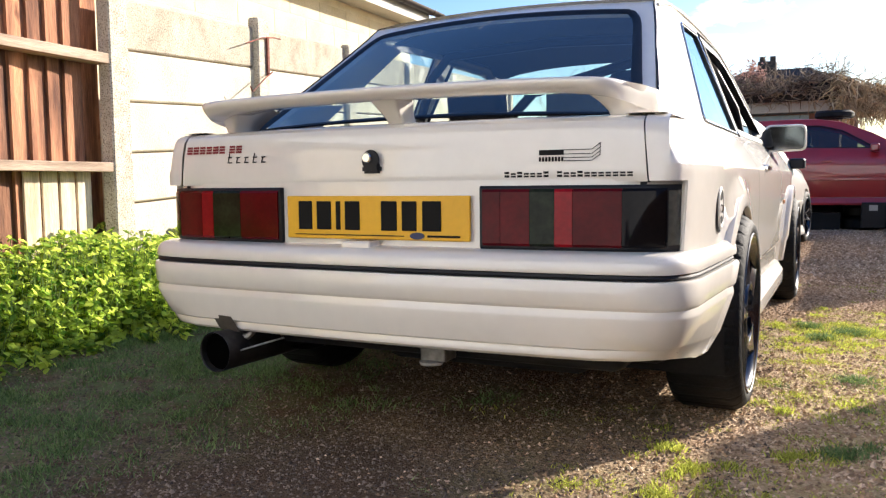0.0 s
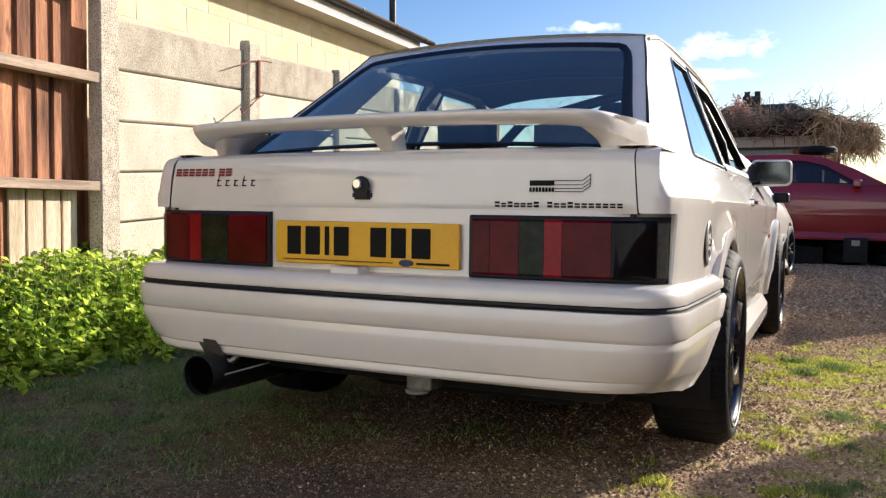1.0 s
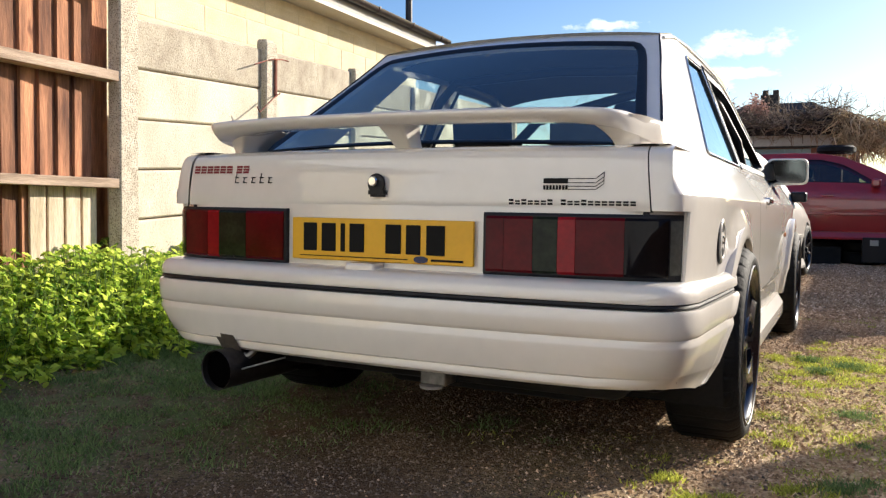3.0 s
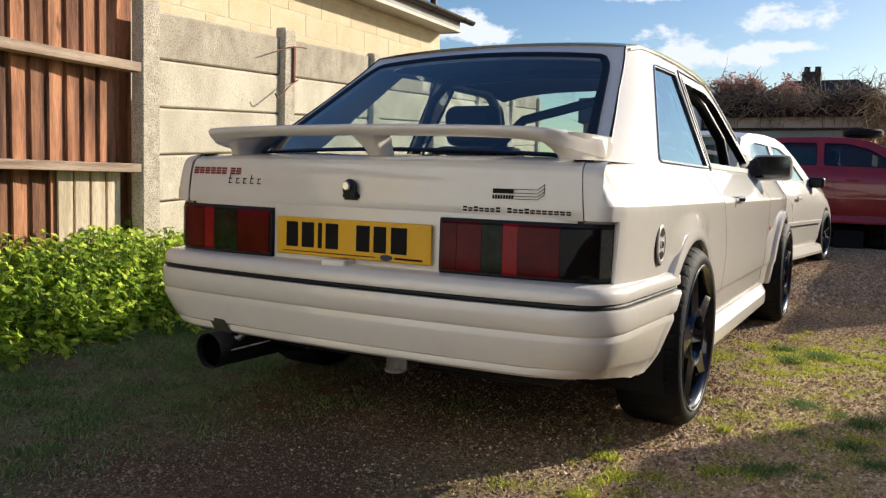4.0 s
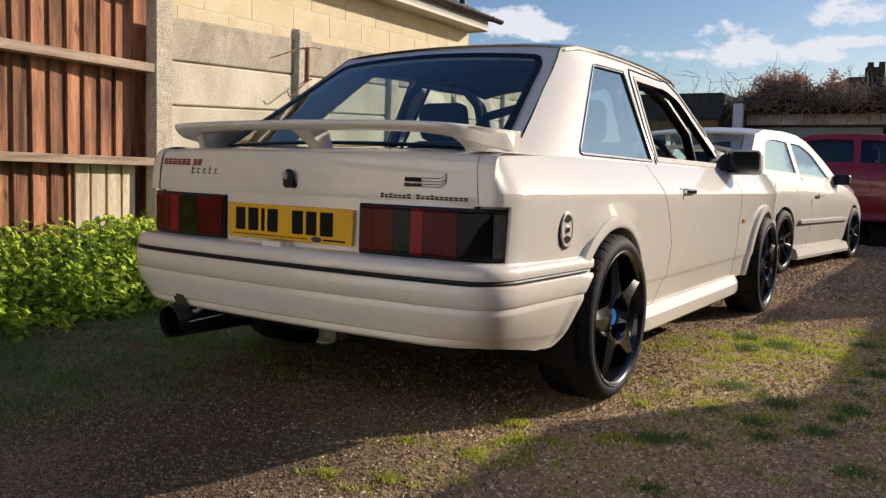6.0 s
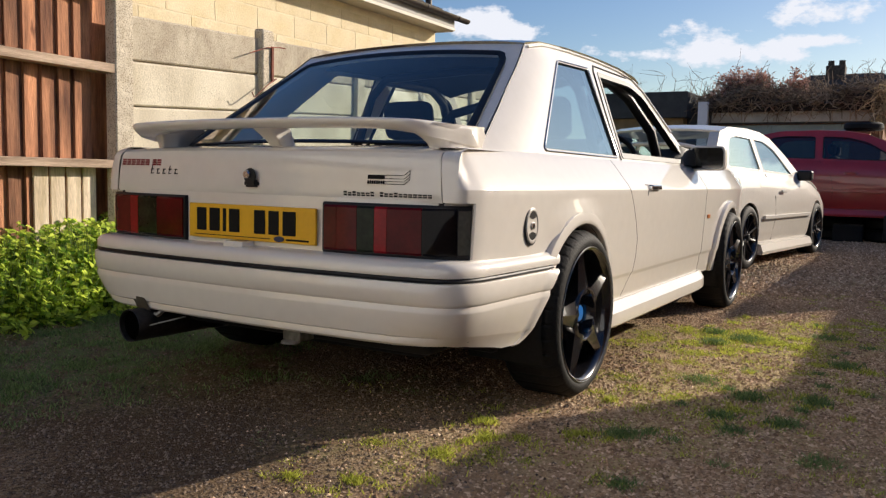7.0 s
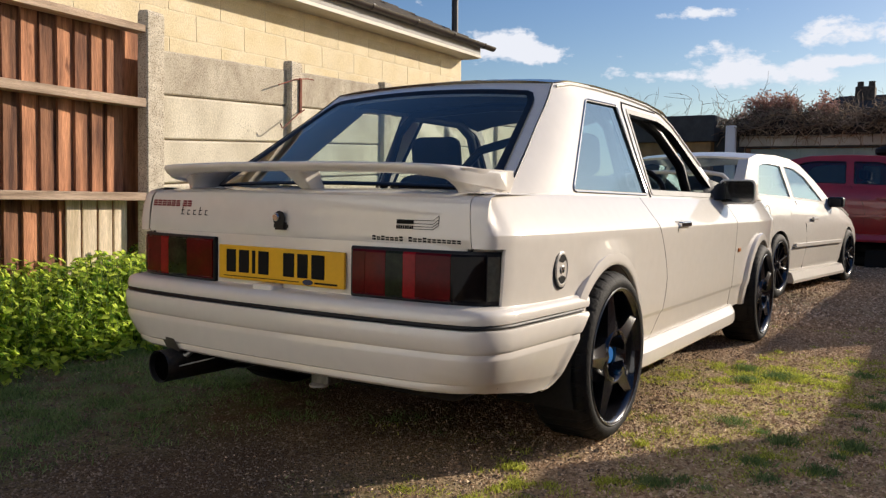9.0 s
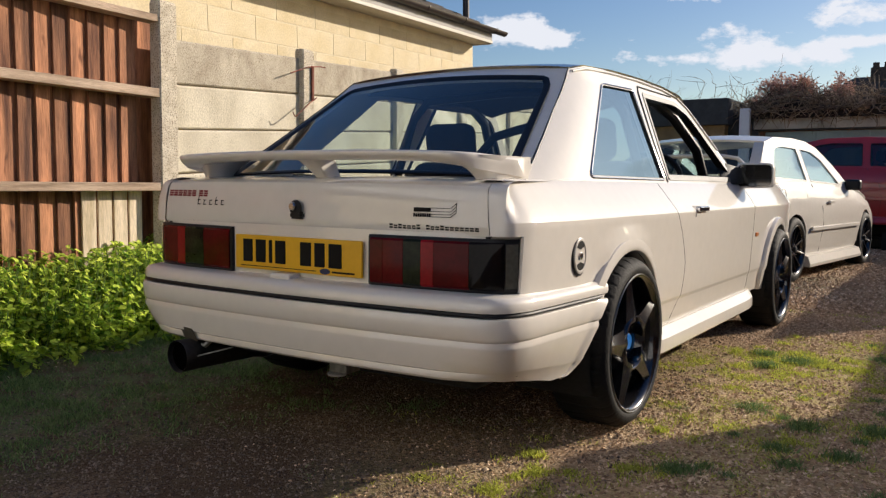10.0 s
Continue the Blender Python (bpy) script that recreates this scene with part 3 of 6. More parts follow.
def wing():
    us = [2.591, 2.66, 2.74, 2.82, 2.86] + [FRONT_AXLE - ARCH * math.cos(math.pi * k / 26) for k in range(27)] + [3.51, 3.6, 3.7, 3.8, 3.86]
    return side_panel(lambda u, z: u - (0.03 * max(0, z - 0.7) / 0.12 if u > 3.8 else 0), us, lambda y: arch_z(y, 0.25) if abs(y - FRONT_AXLE) < ARCH else 0.25)


both("front_wing", wing, M_WHITE, car, smooth=28)


def flare(c, a0, a1, cut=None):
    """A flat wheel-arch lip with a step at its outer edge, its rear end cut level."""
    rows = []
    for k in range(33):
        prof = [(0.352, -0.004), (0.350, 0.013), (0.347, 0.018), (0.338, 0.0205), (0.322, 0.023), (0.313, 0.024), (0.309, 0.022), (0.307, 0.016), (0.307, -0.06)]
        row = []
        for r, out in prof:
            end = a1 if cut is None else math.pi - math.asin((cut - AXLE_Z) / r)
            a = a0 + (end - a0) * k / 32
            cy, cz = math.cos(a), math.sin(a)
            y, z = c + r * cy, AXLE_Z + r * cz
            row.append((side_x(min(max(z, 0.16), 0.70)) - plan_in(y) + out, y, z))
        rows.append(row)
    return grid(rows)


both("wheel_arch_lip", lambda: flare(REAR_AXLE, radians(-6), radians(146), 0.487), M_WHITE, car, smooth=40)
both("wheel_arch_lip", lambda: flare(FRONT_AXLE, radians(2), radians(186)), M_WHITE, car, smooth=40)


def liner(c):
    rows = []
    for k in range(25):
        a = radians(-25 + 230 * k / 24)
        rows.append([(x, c + r * math.cos(a), AXLE_Z + r * math.sin(a)) for x, r in ((0.765, 0.306), (0.74, 0.315), (0.5, 0.315), (0.5, 0.02))])
    return grid(rows)


both("wheel_well", lambda: liner(REAR_AXLE), M_DARK, car)
both("wheel_well", lambda: liner(FRONT_AXLE), M_DARK, car)


def skirt():
    rows = []
    for y, s in ((1.085, 0.35), (1.13, 0.8), (1.2, 1.0), (1.5, 1.0), (2.0, 1.0), (2.45, 1.0), (2.54, 0.9), (2.59, 0.75), (2.63, 0.5)):
        lift = 0.004 if y > 2.57 else 0
        rows.append([(0.69, y, 0.175), (0.742 + 0.022 * s, y, 0.172 + lift), (0.748 + 0.024 * s, y, 0.180 + lift), (0.748 + 0.026 * s, y, 0.205 + lift), (0.747 + 0.024 * s, y, 0.228 + lift), (0.744 + 0.018 * s, y, 0.238 + lift), (0.738 + 0.003 * s, y, 0.264 + lift), (0.69, y, 0.264)])
    return grid(rows, caps=True)


both("side_skirt", skirt, M_WHITE, car, smooth=24)


# rear bumper: one wrap-round moulding with a flared lip round the wheel arch
TAIL = [(0.225, 0.315), (0.24, 0.385), (0.26, 0.425), (0.30, 0.445), (0.36, 0.482), (0.40, 0.505), (0.45, 0.552), (0.48, 0.574), (0.52, 0.582)]


def soften(d, z, x):
    """The step along the foot of the rear face fades out round the corner."""
    w = min(max((x - 0.64) / 0.08, 0), 1) if 0.279 < z < 0.345 else 0
    return d * (1 - w) + w * interp(z, [(0.28, -0.018), (0.31, -0.004), (0.345, 0.0005)])


def bumper_rear():
    prof = [(-0.085, 0.515), (-0.03, 0.512), (-0.012, 0.506), (-0.003, 0.494), (0.0, 0.478), (-0.001, 0.4705), (-0.008, 0.4695), (-0.008, 0.4565), (0.004, 0.4555), (0.007, 0.448), (0.006, 0.42), (0.004, 0.401), (0.0015, 0.3965), (-0.0025, 0.3925), (0.001, 0.379), (0.0015, 0.373), (0.0005, 0.34), (-0.005, 0.310), (-0.009, 0.3075), (-0.015, 0.3045), (-0.012, 0.300), (-0.013, 0.287), (-0.022, 0.280)]
    half = [(0.0, -0.073, 0, -1), (0.15, -0.0715, 0.01, -1), (0.3, -0.067, 0.03, -1), (0.45, -0.059, 0.06, -1), (0.56, -0.050, 0.1, -1), (0.64, -0.040, 0.16, -0.99), (0.685, -0.030, 0.3, -0.95), (0.715, -0.014, 0.55, -0.83), (0.737, 0.012, 0.78, -0.62), (0.752, 0.045, 0.92, -0.38), (0.762, 0.09, 0.97, -0.22)]
    rows = []
    for X, Y, nx, ny in half:
        row = []
        sag = interp(Y, [(-0.02, 0.0), (0.09, 0.010)]) if X > 0.70 else 0
        for d, z in prof:
            d = soften(d, z, X)
            zz = z - sag * max(0, 0.36 - z) / 0.08
            tuck = 0.042 * min(max((X - 0.60) / 0.11, 0), 1) * max(0, 0.375 - z) / 0.09
            row.append((X + nx * (d - tuck), Y + ny * (d - tuck), zz))
        rows.append(row)
    for t in (0.2, 0.4, 0.55, 0.7, 0.8, 0.895, 0.91, 1.0):
        row = []
        for d, z in prof:
            d = soften(d, z, 0.78)
            zz = z
            if z < 0.36:
                zz = z - (0.010 + 0.032 * min(t / 0.7, 1)) * (0.36 - z) / 0.08
            y = 0.09 + (interp(zz, TAIL) - 0.09) * t
            x = 0.762 + 0.020 * t + (0.003 if t > 0.9 and z < 0.45 else 0)
            row.append((x + d - 0.042 * (1 - 0.35 * t) * max(0, 0.375 - z) / 0.09, y, zz))
        rows.append(row)
    left = [[(-x, y, z) for x, y, z in r] for r in rows[1:]]
    return grid(left[::-1] + rows)


bumper = part("rear_bumper", bumper_rear(), M_WHITE, car, smooth=44, solid=0.012)


def strip_along(z, dy, r):
    half = [(0.0, -0.073), (0.15, -0.0715), (0.3, -0.067), (0.45, -0.059), (0.56, -0.050), (0.64, -0.040), (0.685, -0.030), (0.715, -0.014), (0.737, 0.012), (0.752, 0.045), (0.762, 0.09), (0.77, 0.25), (0.775, 0.4), (0.779, 0.53)]
    pts = [(-x + 0.006, y + dy, z) for x, y in half[:0:-1]] + [(x - 0.006 * (x > 0), y + dy, z) for x, y in half]
    return tube(pts, r, 8)


part("rubbing_strip", strip_along(0.463, 0.0045, 0.0062), M_BLACK, bumper, "thin black rubbing strip")
part("plate_lamp", boxed(-0.072, 0.012, -0.045, 0.01, 0.506, 0.528), M_WHITE, bumper, bevel=0.008, segments=3)
part("tow_eye", lathe([(-0.004, 0.0001), (-0.004, 0.028), (0.003, 0.030), (0.005, 0.025), (0.006, 0.0001)], 24, axis="z", centre=(0.135, 0.035, 0.226)), M_DULLGREY, car, "worn white-metal tow point")
part("tow_bracket", boxed(0.105, 0.175, 0.03, 0.10, 0.228, 0.30), M_DULLSTEEL, car, bevel=0.006)

# rear panel, lamps and number plate
bm = grid([[(x, y, z) for z in (0.48, 0.50, 0.658, 0.672)] for x, y in ((-0.727, 0.15), (-0.715, 0.10), (-0.69, 0.068), (-0.62, 0.042), (-0.5, 0.028), (-0.3, 0.013), (0, 0.010), (0.3, 0.013), (0.5, 0.028), (0.62, 0.042), (0.69, 0.068), (0.715, 0.10), (0.727, 0.15))])
part("rear_panel", bm, M_WHITE, car, solid=0.01)


def lamp_strip(x0, x1, z0, z1, out=0.0):
    """A piece of the lamp's curved face between two widths across the car."""
    path = [(0.28, 0.000), (0.40, 0.004), (0.52, 0.011), (0.62, 0.022), (0.665, 0.034), (0.695, 0.052), (0.714, 0.078), (0.724, 0.108), (0.728, 0.13)]
    xs = sorted({x0, x1, *[p[0] for p in path if x0 < p[0] < x1]})
    rows = []
    for x in xs:
        y = interp(x, path)
        rows.append([(x, y + 0.02, z0), (x, y - out + 0.004, z0), (x, y - out, z0 + 0.006), (x, y - out, z1 - 0.006), (x, y - out + 0.004, z1), (x, y + 0.02, z1)])
    return grid(rows, caps=True)


for lamp_side in (1, -1):
    holder = new("rear_lamp")
    holder.parent = car
    tagged(holder, "smoked dark red rear lamp cluster")

    def lens(name, x0, x1, z0, z1, material, out, label=""):
        bm = lamp_strip(x0, x1, z0, z1, out)
        bmesh.ops.scale(bm, vec=(lamp_side, 1, 1), verts=bm.verts)
        part(name, bm, material, holder, label, smooth=30)

    lens("lamp_housing", 0.284, 0.727, 0.514, 0.659, M_BLACK, 0.002)
    if lamp_side > 0:
        lens("lens", 0.292, 0.335, 0.522, 0.651, M_LENS_RED, 0.006)
        lens("lens", 0.336, 0.405, 0.522, 0.651, M_LENS_RED, 0.006)
        lens("lens", 0.406, 0.462, 0.522, 0.651, M_LENS_CLEAR, 0.006)
        lens("reflector", 0.463, 0.503, 0.522, 0.651, M_LENS_BRIGHT, 0.006, "brighter red reflector strip")
        lens("lens", 0.504, 0.61, 0.522, 0.651, M_LENS_RED, 0.006)
        lens("lens", 0.611, 0.6985, 0.522, 0.651, M_LENS_DARK, 0.006)
        lens("side_lens", 0.701, 0.719, 0.524, 0.649, M_LENS_STRIP, 0.004, "pale grey strip round the lamp's corner")
    else:
        lens("lens", 0.292, 0.42, 0.522, 0.651, M_LENS_RED, 0.006)
        lens("lens", 0.421, 0.52, 0.522, 0.651, M_LENS_CLEAR, 0.006)
        lens("reflector", 0.521, 0.565, 0.522, 0.651, M_LENS_BRIGHT, 0.006, "brighter red reflector strip")
        lens("lens", 0.566, 0.66, 0.522, 0.651, M_LENS_RED, 0.006)
        lens("lens", 0.661, 0.719, 0.522, 0.651, M_LENS_DARK, 0.006)

plate = part("number_plate", boxed(-0.262, 0.260, -0.004, 0.006, 0.529, 0.637), M_YELLOW, car, "yellow number plate, its characters as plain black bars", bevel=0.003)
for x0, x1 in ((-0.224, -0.183), (-0.168, -0.125), (-0.110, -0.097), (-0.083, -0.040), (0.022, 0.066), (0.080, 0.120), (0.136, 0.186)):
    part("plate_bar", boxed(x0, x1, -0.0075, -0.0035, 0.552, 0.624), M_INK, plate, bevel=0.002)
part("plate_footer_bar", boxed(-0.235, 0.085, -0.0072, -0.0035, 0.5385, 0.5405), M_INK, plate)
part("plate_footer_bar", boxed(0.150, 0.235, -0.0072, -0.0035, 0.5375, 0.5425), M_INK, plate)
bm = bmesh.new()
bmesh.ops.create_cone(bm, cap_ends=True, segments=24, radius1=0.019, radius2=0.019, depth=0.004, matrix=Matrix.Translation((0.122, -0.006, 0.5405)) @ Matrix.Diagonal((1, 1, 0.45, 1)) @ Matrix.Rotation(math.pi / 2, 4, "X"))
part("oval_mark", bm, mat("navy_oval", (0.02, 0.03, 0.10), 0.4), plate, "small navy oval")

# tailgate: lower skin, deck, frame, glass
gate = new("tailgate")
gate.parent = car
tagged(gate, "white tailgate with large raked rear window")


def gate_skin():
    prof = [(0.036, 0.6655), (0.034, 0.675), (0.0335, 0.70), (0.036, 0.745), (0.042, 0.785), (0.050, 0.798), (0.064, 0.806), (0.085, 0.8105), (0.13, 0.816), (0.20, 0.822)]
    cols = []
    for x in (-0.6595, -0.60, -0.5, -0.35, -0.2, 0, 0.2, 0.35, 0.5, 0.60, 0.6595):
        k = (abs(x) / 0.6595) ** 3
        cols.append([(x * (1 - 0.0195 * max(0, z - 0.667) / 0.14), y + 0.004 * k, z + 0.006 * (1 - k) * (z > 0.79)) for y, z in prof])
    return grid(cols)


part("gate_skin", gate_skin(), M_WHITE, gate, smooth=30, solid=0.012)
bm = boxed(-0.655, 0.655, 0.05, 0.07, 0.60, 0.70)
part("gate_gap", bm, M_BLACK, gate)
both("gate_gap", lambda: tube([(0.6615, 0.043, 0.664), (0.655, 0.050, 0.73), (0.6490, 0.064, 0.795), (0.648, 0.095, 0.810), (0.652, 0.2, 0.815), (0.660, 0.234, 0.816)], 0.0040, 6), M_BLACK, gate)

CURVE = [(0.195, 0.824), (0.30, 0.892), (0.42, 0.967), (0.55, 1.048), (0.68, 1.126), (0.775, 1.181), (0.83, 1.206), (0.885, 1.224)]


def edge_sweep(s):
    """How far forward of its middle the tailgate's side edge lies."""
    return 0.090 * (1 - s) + 0.11 * s * (1 - s) - 0.022 * s


def gate_at(s, x, half):
    """A point of the raked tailgate: s along it from the deck to the roof."""
    i = min(int(s * (len(CURVE) - 1)), len(CURVE) - 2)
    t = s * (len(CURVE) - 1) - i
    y = CURVE[i][0] * (1 - t) + CURVE[i + 1][0] * t
    z = CURVE[i][1] * (1 - t) + CURVE[i + 1][1] * t
    k = (x / half) ** 2
    return (x, y + k * edge_sweep(s), z + 0.022 * (1 - k) * (0.35 + 0.65 * s) - 0.006 * k)


def gate_edge(s):
    """Height and place along the car of the tailgate's side edge."""
    i = min(int(s * (len(CURVE) - 1)), len(CURVE) - 2)
    t = s * (len(CURVE) - 1) - i
    y = CURVE[i][0] * (1 - t) + CURVE[i + 1][0] * t + edge_sweep(s)
    return (y, CURVE[i][1] * (1 - t) + CURVE[i + 1][1] * t - 0.006)


def turn_in(z):
    """How far the rear pillar has curved inwards where it meets the tailgate."""
    return interp(z, [(0.82, 0.058), (1.214, 0.028)])


def half_seam(s):
    z = gate_edge(s)[1]
    return 0.688 - 0.412 * (z - 0.815) - turn_in(z) - 0.004


def half_glass(s):
    return 0.605 - 0.196 * s


S_ROWS = [i / 21 for i in range(22)]
S_TOP = 5.1 / 7
rows = []
for s in S_ROWS:
    rows.append([gate_at(s, half_seam(s) * k, half_seam(s)) for k in (1.0, 0.975)] + [gate_at(s, half_glass(s) * 0.972, half_seam(s))])


def gate_frame_side():
    return grid([list(r) for r in rows])


both("gate_frame", gate_frame_side, M_WHITE, gate, solid=0.02, smooth=40)
bm = grid([[gate_at(s, half_glass(s) * k, half_seam(s)) for k in np.linspace(-1, 1, 13)] for s in (S_TOP - 0.012, 0.82, 0.9, 1.0)])
part("gate_frame", bm, M_WHITE, gate, solid=0.02, smooth=40)


def on_glass(u, v, lift=0.0):
    x, y, z = gate_at(v, u * half_glass(v), half_seam(v))
    return (x, y - 0.4 * lift, z + 0.8 * lift)


loop = [(u, 0.006) for u in np.linspace(-0.99, 0.99, 13)] + [(0.99, v) for v in np.linspace(0.08, S_TOP - 0.09, 9)] + [(0.97, S_TOP - 0.03), (0.93, S_TOP - 0.003)] + [(u, S_TOP) for u in np.linspace(0.8, -0.8, 11)] + [(-0.93, S_TOP - 0.003), (-0.97, S_TOP - 0.03)] + [(-0.99, v) for v in np.linspace(S_TOP - 0.09, 0.08, 9)]
inner = []
for u, v in loop:
    inner.append((u * 0.945, min(max(v, 0.035), S_TOP - 0.045)))
bm = grid([[on_glass(u, v, 0.001) for u, v in loop], [on_glass(u, v, 0.007) for u, v in loop], [on_glass(u * 0.98 if abs(u) > 0.9 else u, min(max(v, 0.015), S_TOP - 0.02), 0.008) for u, v in loop], [on_glass(u, v, 0.0) for u, v in inner]], close_v=True)
part("window_seal", bm, M_BLACK, gate, "black rubber seal round the glass", smooth=50)
bm = grid([[on_glass(u, v, 0.001) for u in np.linspace(-0.96, 0.96, 13)] for v in np.linspace(0.02, S_TOP - 0.03, 13)])
rear_glass = part("rear_window", bm, M_GLASS_REAR, gate, "green-blue tinted rear glass")
rear_glass.visible_shadow = False

# lock, badges as plain shapes
bm = boxed(-0.048, 0.004, 0.018, 0.04, 0.692, 0.715)
bmesh.ops.bevel(bm, geom=bm.edges[:], offset=0.006, segments=2, affect="EDGES")
grid([[(-0.022 + 0.026 * math.cos(a) * k, 0.022 - 0.003 * (k < 1), 0.725 + 0.026 * math.sin(a) * k) for k in (1.0, 0.9, 0.0001)] for a in np.linspace(0, 2 * math.pi, 25)], bm=bm)
part("lock_surround", bm, M_BLACK, gate, "black plastic lock surround", smooth=30)
part("lock_barrel", lathe([(0.0, 0.0001), (0.0, 0.010), (0.004, 0.013), (0.02, 0.013)], 24, axis="y", centre=(-0.026, 0.006, 0.731)), M_CHROME, gate, "chrome lock barrel")


def skin_y(z):
    return interp(z, [(0.6655, 0.036), (0.70, 0.0335), (0.745, 0.036), (0.785, 0.042)]) - 0.0022


def badge(name, cells, material, label):
    """Plain bars lying on the tailgate skin, one part for each character or shape."""
    groups = []
    for cell in sorted(cells):
        if groups and cell[0] < max(c[1] for c in groups[-1]) + 0.0015:
            groups[-1].append(cell)
        else:
            groups.append([cell])
    for group in groups:
        bm = bmesh.new()
        for x0, x1, z0, z1, lean in group:
            y0, y1 = skin_y(z0) + 0.004 * (abs(x0) / 0.65) ** 3, skin_y(z1) + 0.004 * (abs(x0) / 0.65) ** 3
            vs = [bm.verts.new(p) for p in ((x0, y0, z0), (x1, y0, z0), (x1 + lean, y1, z1), (x0 + lean, y1, z1))]
            bm.faces.new(vs)
        part(name, bm, material, gate, label, smooth=0, solid=0.0006)


cells = []
x = -0.640
for i in range(9):
    if i != 6:
        for zz in (0.7535, 0.7610, 0.7685):
            cells.append((x, x + 0.0195, zz, zz + 0.0058, 0.0))
    x += 0.0238 if i != 6 else 0.012
badge("red_badge", cells, M_DARKRED, "dark red striped badge as plain bars")
cells = [(-0.490 + 0.029 * i, -0.476 + 0.029 * i, z, z + 0.0030, 0.002) for i in range(5) for z in (0.7260, 0.7400)]
cells += [(-0.490 + 0.029 * i, -0.487 + 0.029 * i, 0.7260, 0.7430 + 0.010 * (i in (0, 3)), 0.005) for i in range(5)]
badge("script_badge", cells, M_INK, "thin dark script badge as plain strokes")
cells = []
for i in range(19):
    if i != 7:
        x0, tall = 0.332 + 0.0158 * i, 0.0130 if i in (0, 2, 6, 8, 11) else 0.0100
        cells += [(x0, x0 + 0.0120, z, z + tall * 0.40, 0) for z in (0.6775, 0.6775 + tall * 0.6)]
badge("tuner_decal", cells, M_INK, "black lettering decal as plain bars")
cells = [(0.416, 0.474, 0.7265, 0.7385, 0)] + [(0.416 + 0.0075 * i, 0.416 + 0.0075 * i + 0.0052, 0.7125, 0.7225, 0) for i in range(8)]
cells += [(0.474, 0.536, z, z + 0.0016, 0) for z in (0.7125, 0.7195, 0.7275, 0.7369)]
cells += [(0.536, 0.5365, 0.7125 + 0.0075 * k, 0.714 + 0.0075 * k, 0.0) for k in range(1)]
for k, zz in enumerate((0.7125, 0.7195, 0.7275, 0.7369)):
    cells.append((0.536, 0.5385, zz, zz + 0.0138 + 0.0005 * k, 0.020))
cells.append((0.5555, 0.557, 0.727, 0.7525, 0.0))
badge("stripe_decal", cells, M_INK, "black striped arrow decal as plain shapes")


def soft(x, pts, r=0.022):
    """interp() with its corners rounded off."""
    return sum(interp(x + d, pts) for d in np.linspace(-r, r, 9)) / 9


# spoiler on three feet
def spoiler():
    rows = []
    n = 40
    half = [0, 0.08, 0.16, 0.24, 0.32, 0.40, 0.44] + [0.46 + 0.176 * i / 22 for i in range(23)]
    for x in [-v for v in half[:0:-1]] + half:
        a = abs(x)
        zt = soft(a, [(0, 0.903), (0.3, 0.901), (0.5, 0.896), (0.57, 0.892), (0.60, 0.889), (0.636, 0.878)])
        y0 = soft(a, [(0, -0.004), (0.3, -0.001), (0.5, 0.004), (0.545, 0.008), (0.568, 0.020), (0.585, 0.045), (0.60, 0.085), (0.612, 0.13), (0.622, 0.18), (0.636, 0.27)])     # rear edge
        y1 = soft(a, [(0, 0.150), (0.4, 0.155), (0.5, 0.18), (0.56, 0.225), (0.60, 0.27), (0.636, 0.335)])   # front edge
        th = soft(a, [(0, 0.030), (0.45, 0.031), (0.55, 0.037), (0.60, 0.045), (0.636, 0.055)])
        rows.append([(x, y0, zt - 0.008), (x, y0 + 0.006, zt - 0.001), (x, y0 + 0.05, zt), (x, (y0 + y1) / 2, zt - 0.003), (x, y1 - 0.015, zt - 0.010), (x, y1, zt - 0.018), (x, y1 - 0.02, zt - 0.024 - (th - 0.03)), (x, (y0 + y1) / 2, zt - th + 0.002), (x, y0 + 0.03, zt - th), (x, y0 + 0.008, zt - 0.02 - 0.3 * (th - 0.03))])
    return grid(rows, close_v=True, caps=True)


wing_ob = part("spoiler", spoiler(), M_WHITE, gate, "white wing spoiler on three feet", smooth=75)


def foot(xs, y0, y1, z0=0.812, spread=0.05, sweep=0.09):
    """A foot that widens upwards into the wing."""
    rows = []
    for k in range(7):
        t = k / 6
        z = z0 + (0.880 - z0) * t
        o = spread * t ** 2.2
        a, b = xs[0] - o, xs[1] + o
        rows.append([(a, y0 - sweep * t, z), (b, y0 - sweep * t, z), (b, y1 - 0.6 * sweep * t, z), (a, y1 - 0.6 * sweep * t, z)])
    return grid(rows, close_v=True, caps=True)


part("spoiler_foot", foot((-0.024, 0.024), 0.125, 0.195, spread=0.018), M_WHITE, wing_ob, smooth=40, bevel=0.008)


def end_foot():
    rows = []
    for k in range(15):
        t = k / 14
        z = 0.808 + (0.885 - 0.808) * t
        xi = 0.552 - 0.075 * t ** 1.8
        xo = 0.640 - 0.004 * t
        yb = 0.135 - 0.085 * t ** 2.2
        loop = rounded([(xi, yb), (xo - 0.040, yb + 0.022), (xo - 0.016, yb + 0.085), (xo - 0.004, 0.302 + 0.026 * t), (xi + 0.03, 0.275 + 0.03 * t), (xi, 0.20)], [0.016, 0.03, 0.05, 0.010, 0.02, 0.014], 5)
        rows.append([(x, y, z) for x, y in loop])
    return grid(rows, close_v=True, caps=True)


both("spoiler_foot", end_foot, M_WHITE, wing_ob, smooth=80)
both("body_deck", lambda: grid([[(x, y, 0.8155 - 0.001 * (x > 0.66)) for x in (0.60, 0.64, 0.67, 0.689)] for y in (0.07, 0.15, 0.25, 0.4, 0.52, 0.64)]), M_WHITE, car)

# greenhouse
def gh(y, z, inset=0.0):
    x = 0.688 - 0.412 * (z - 0.815) - inset
    return (x, y, z)


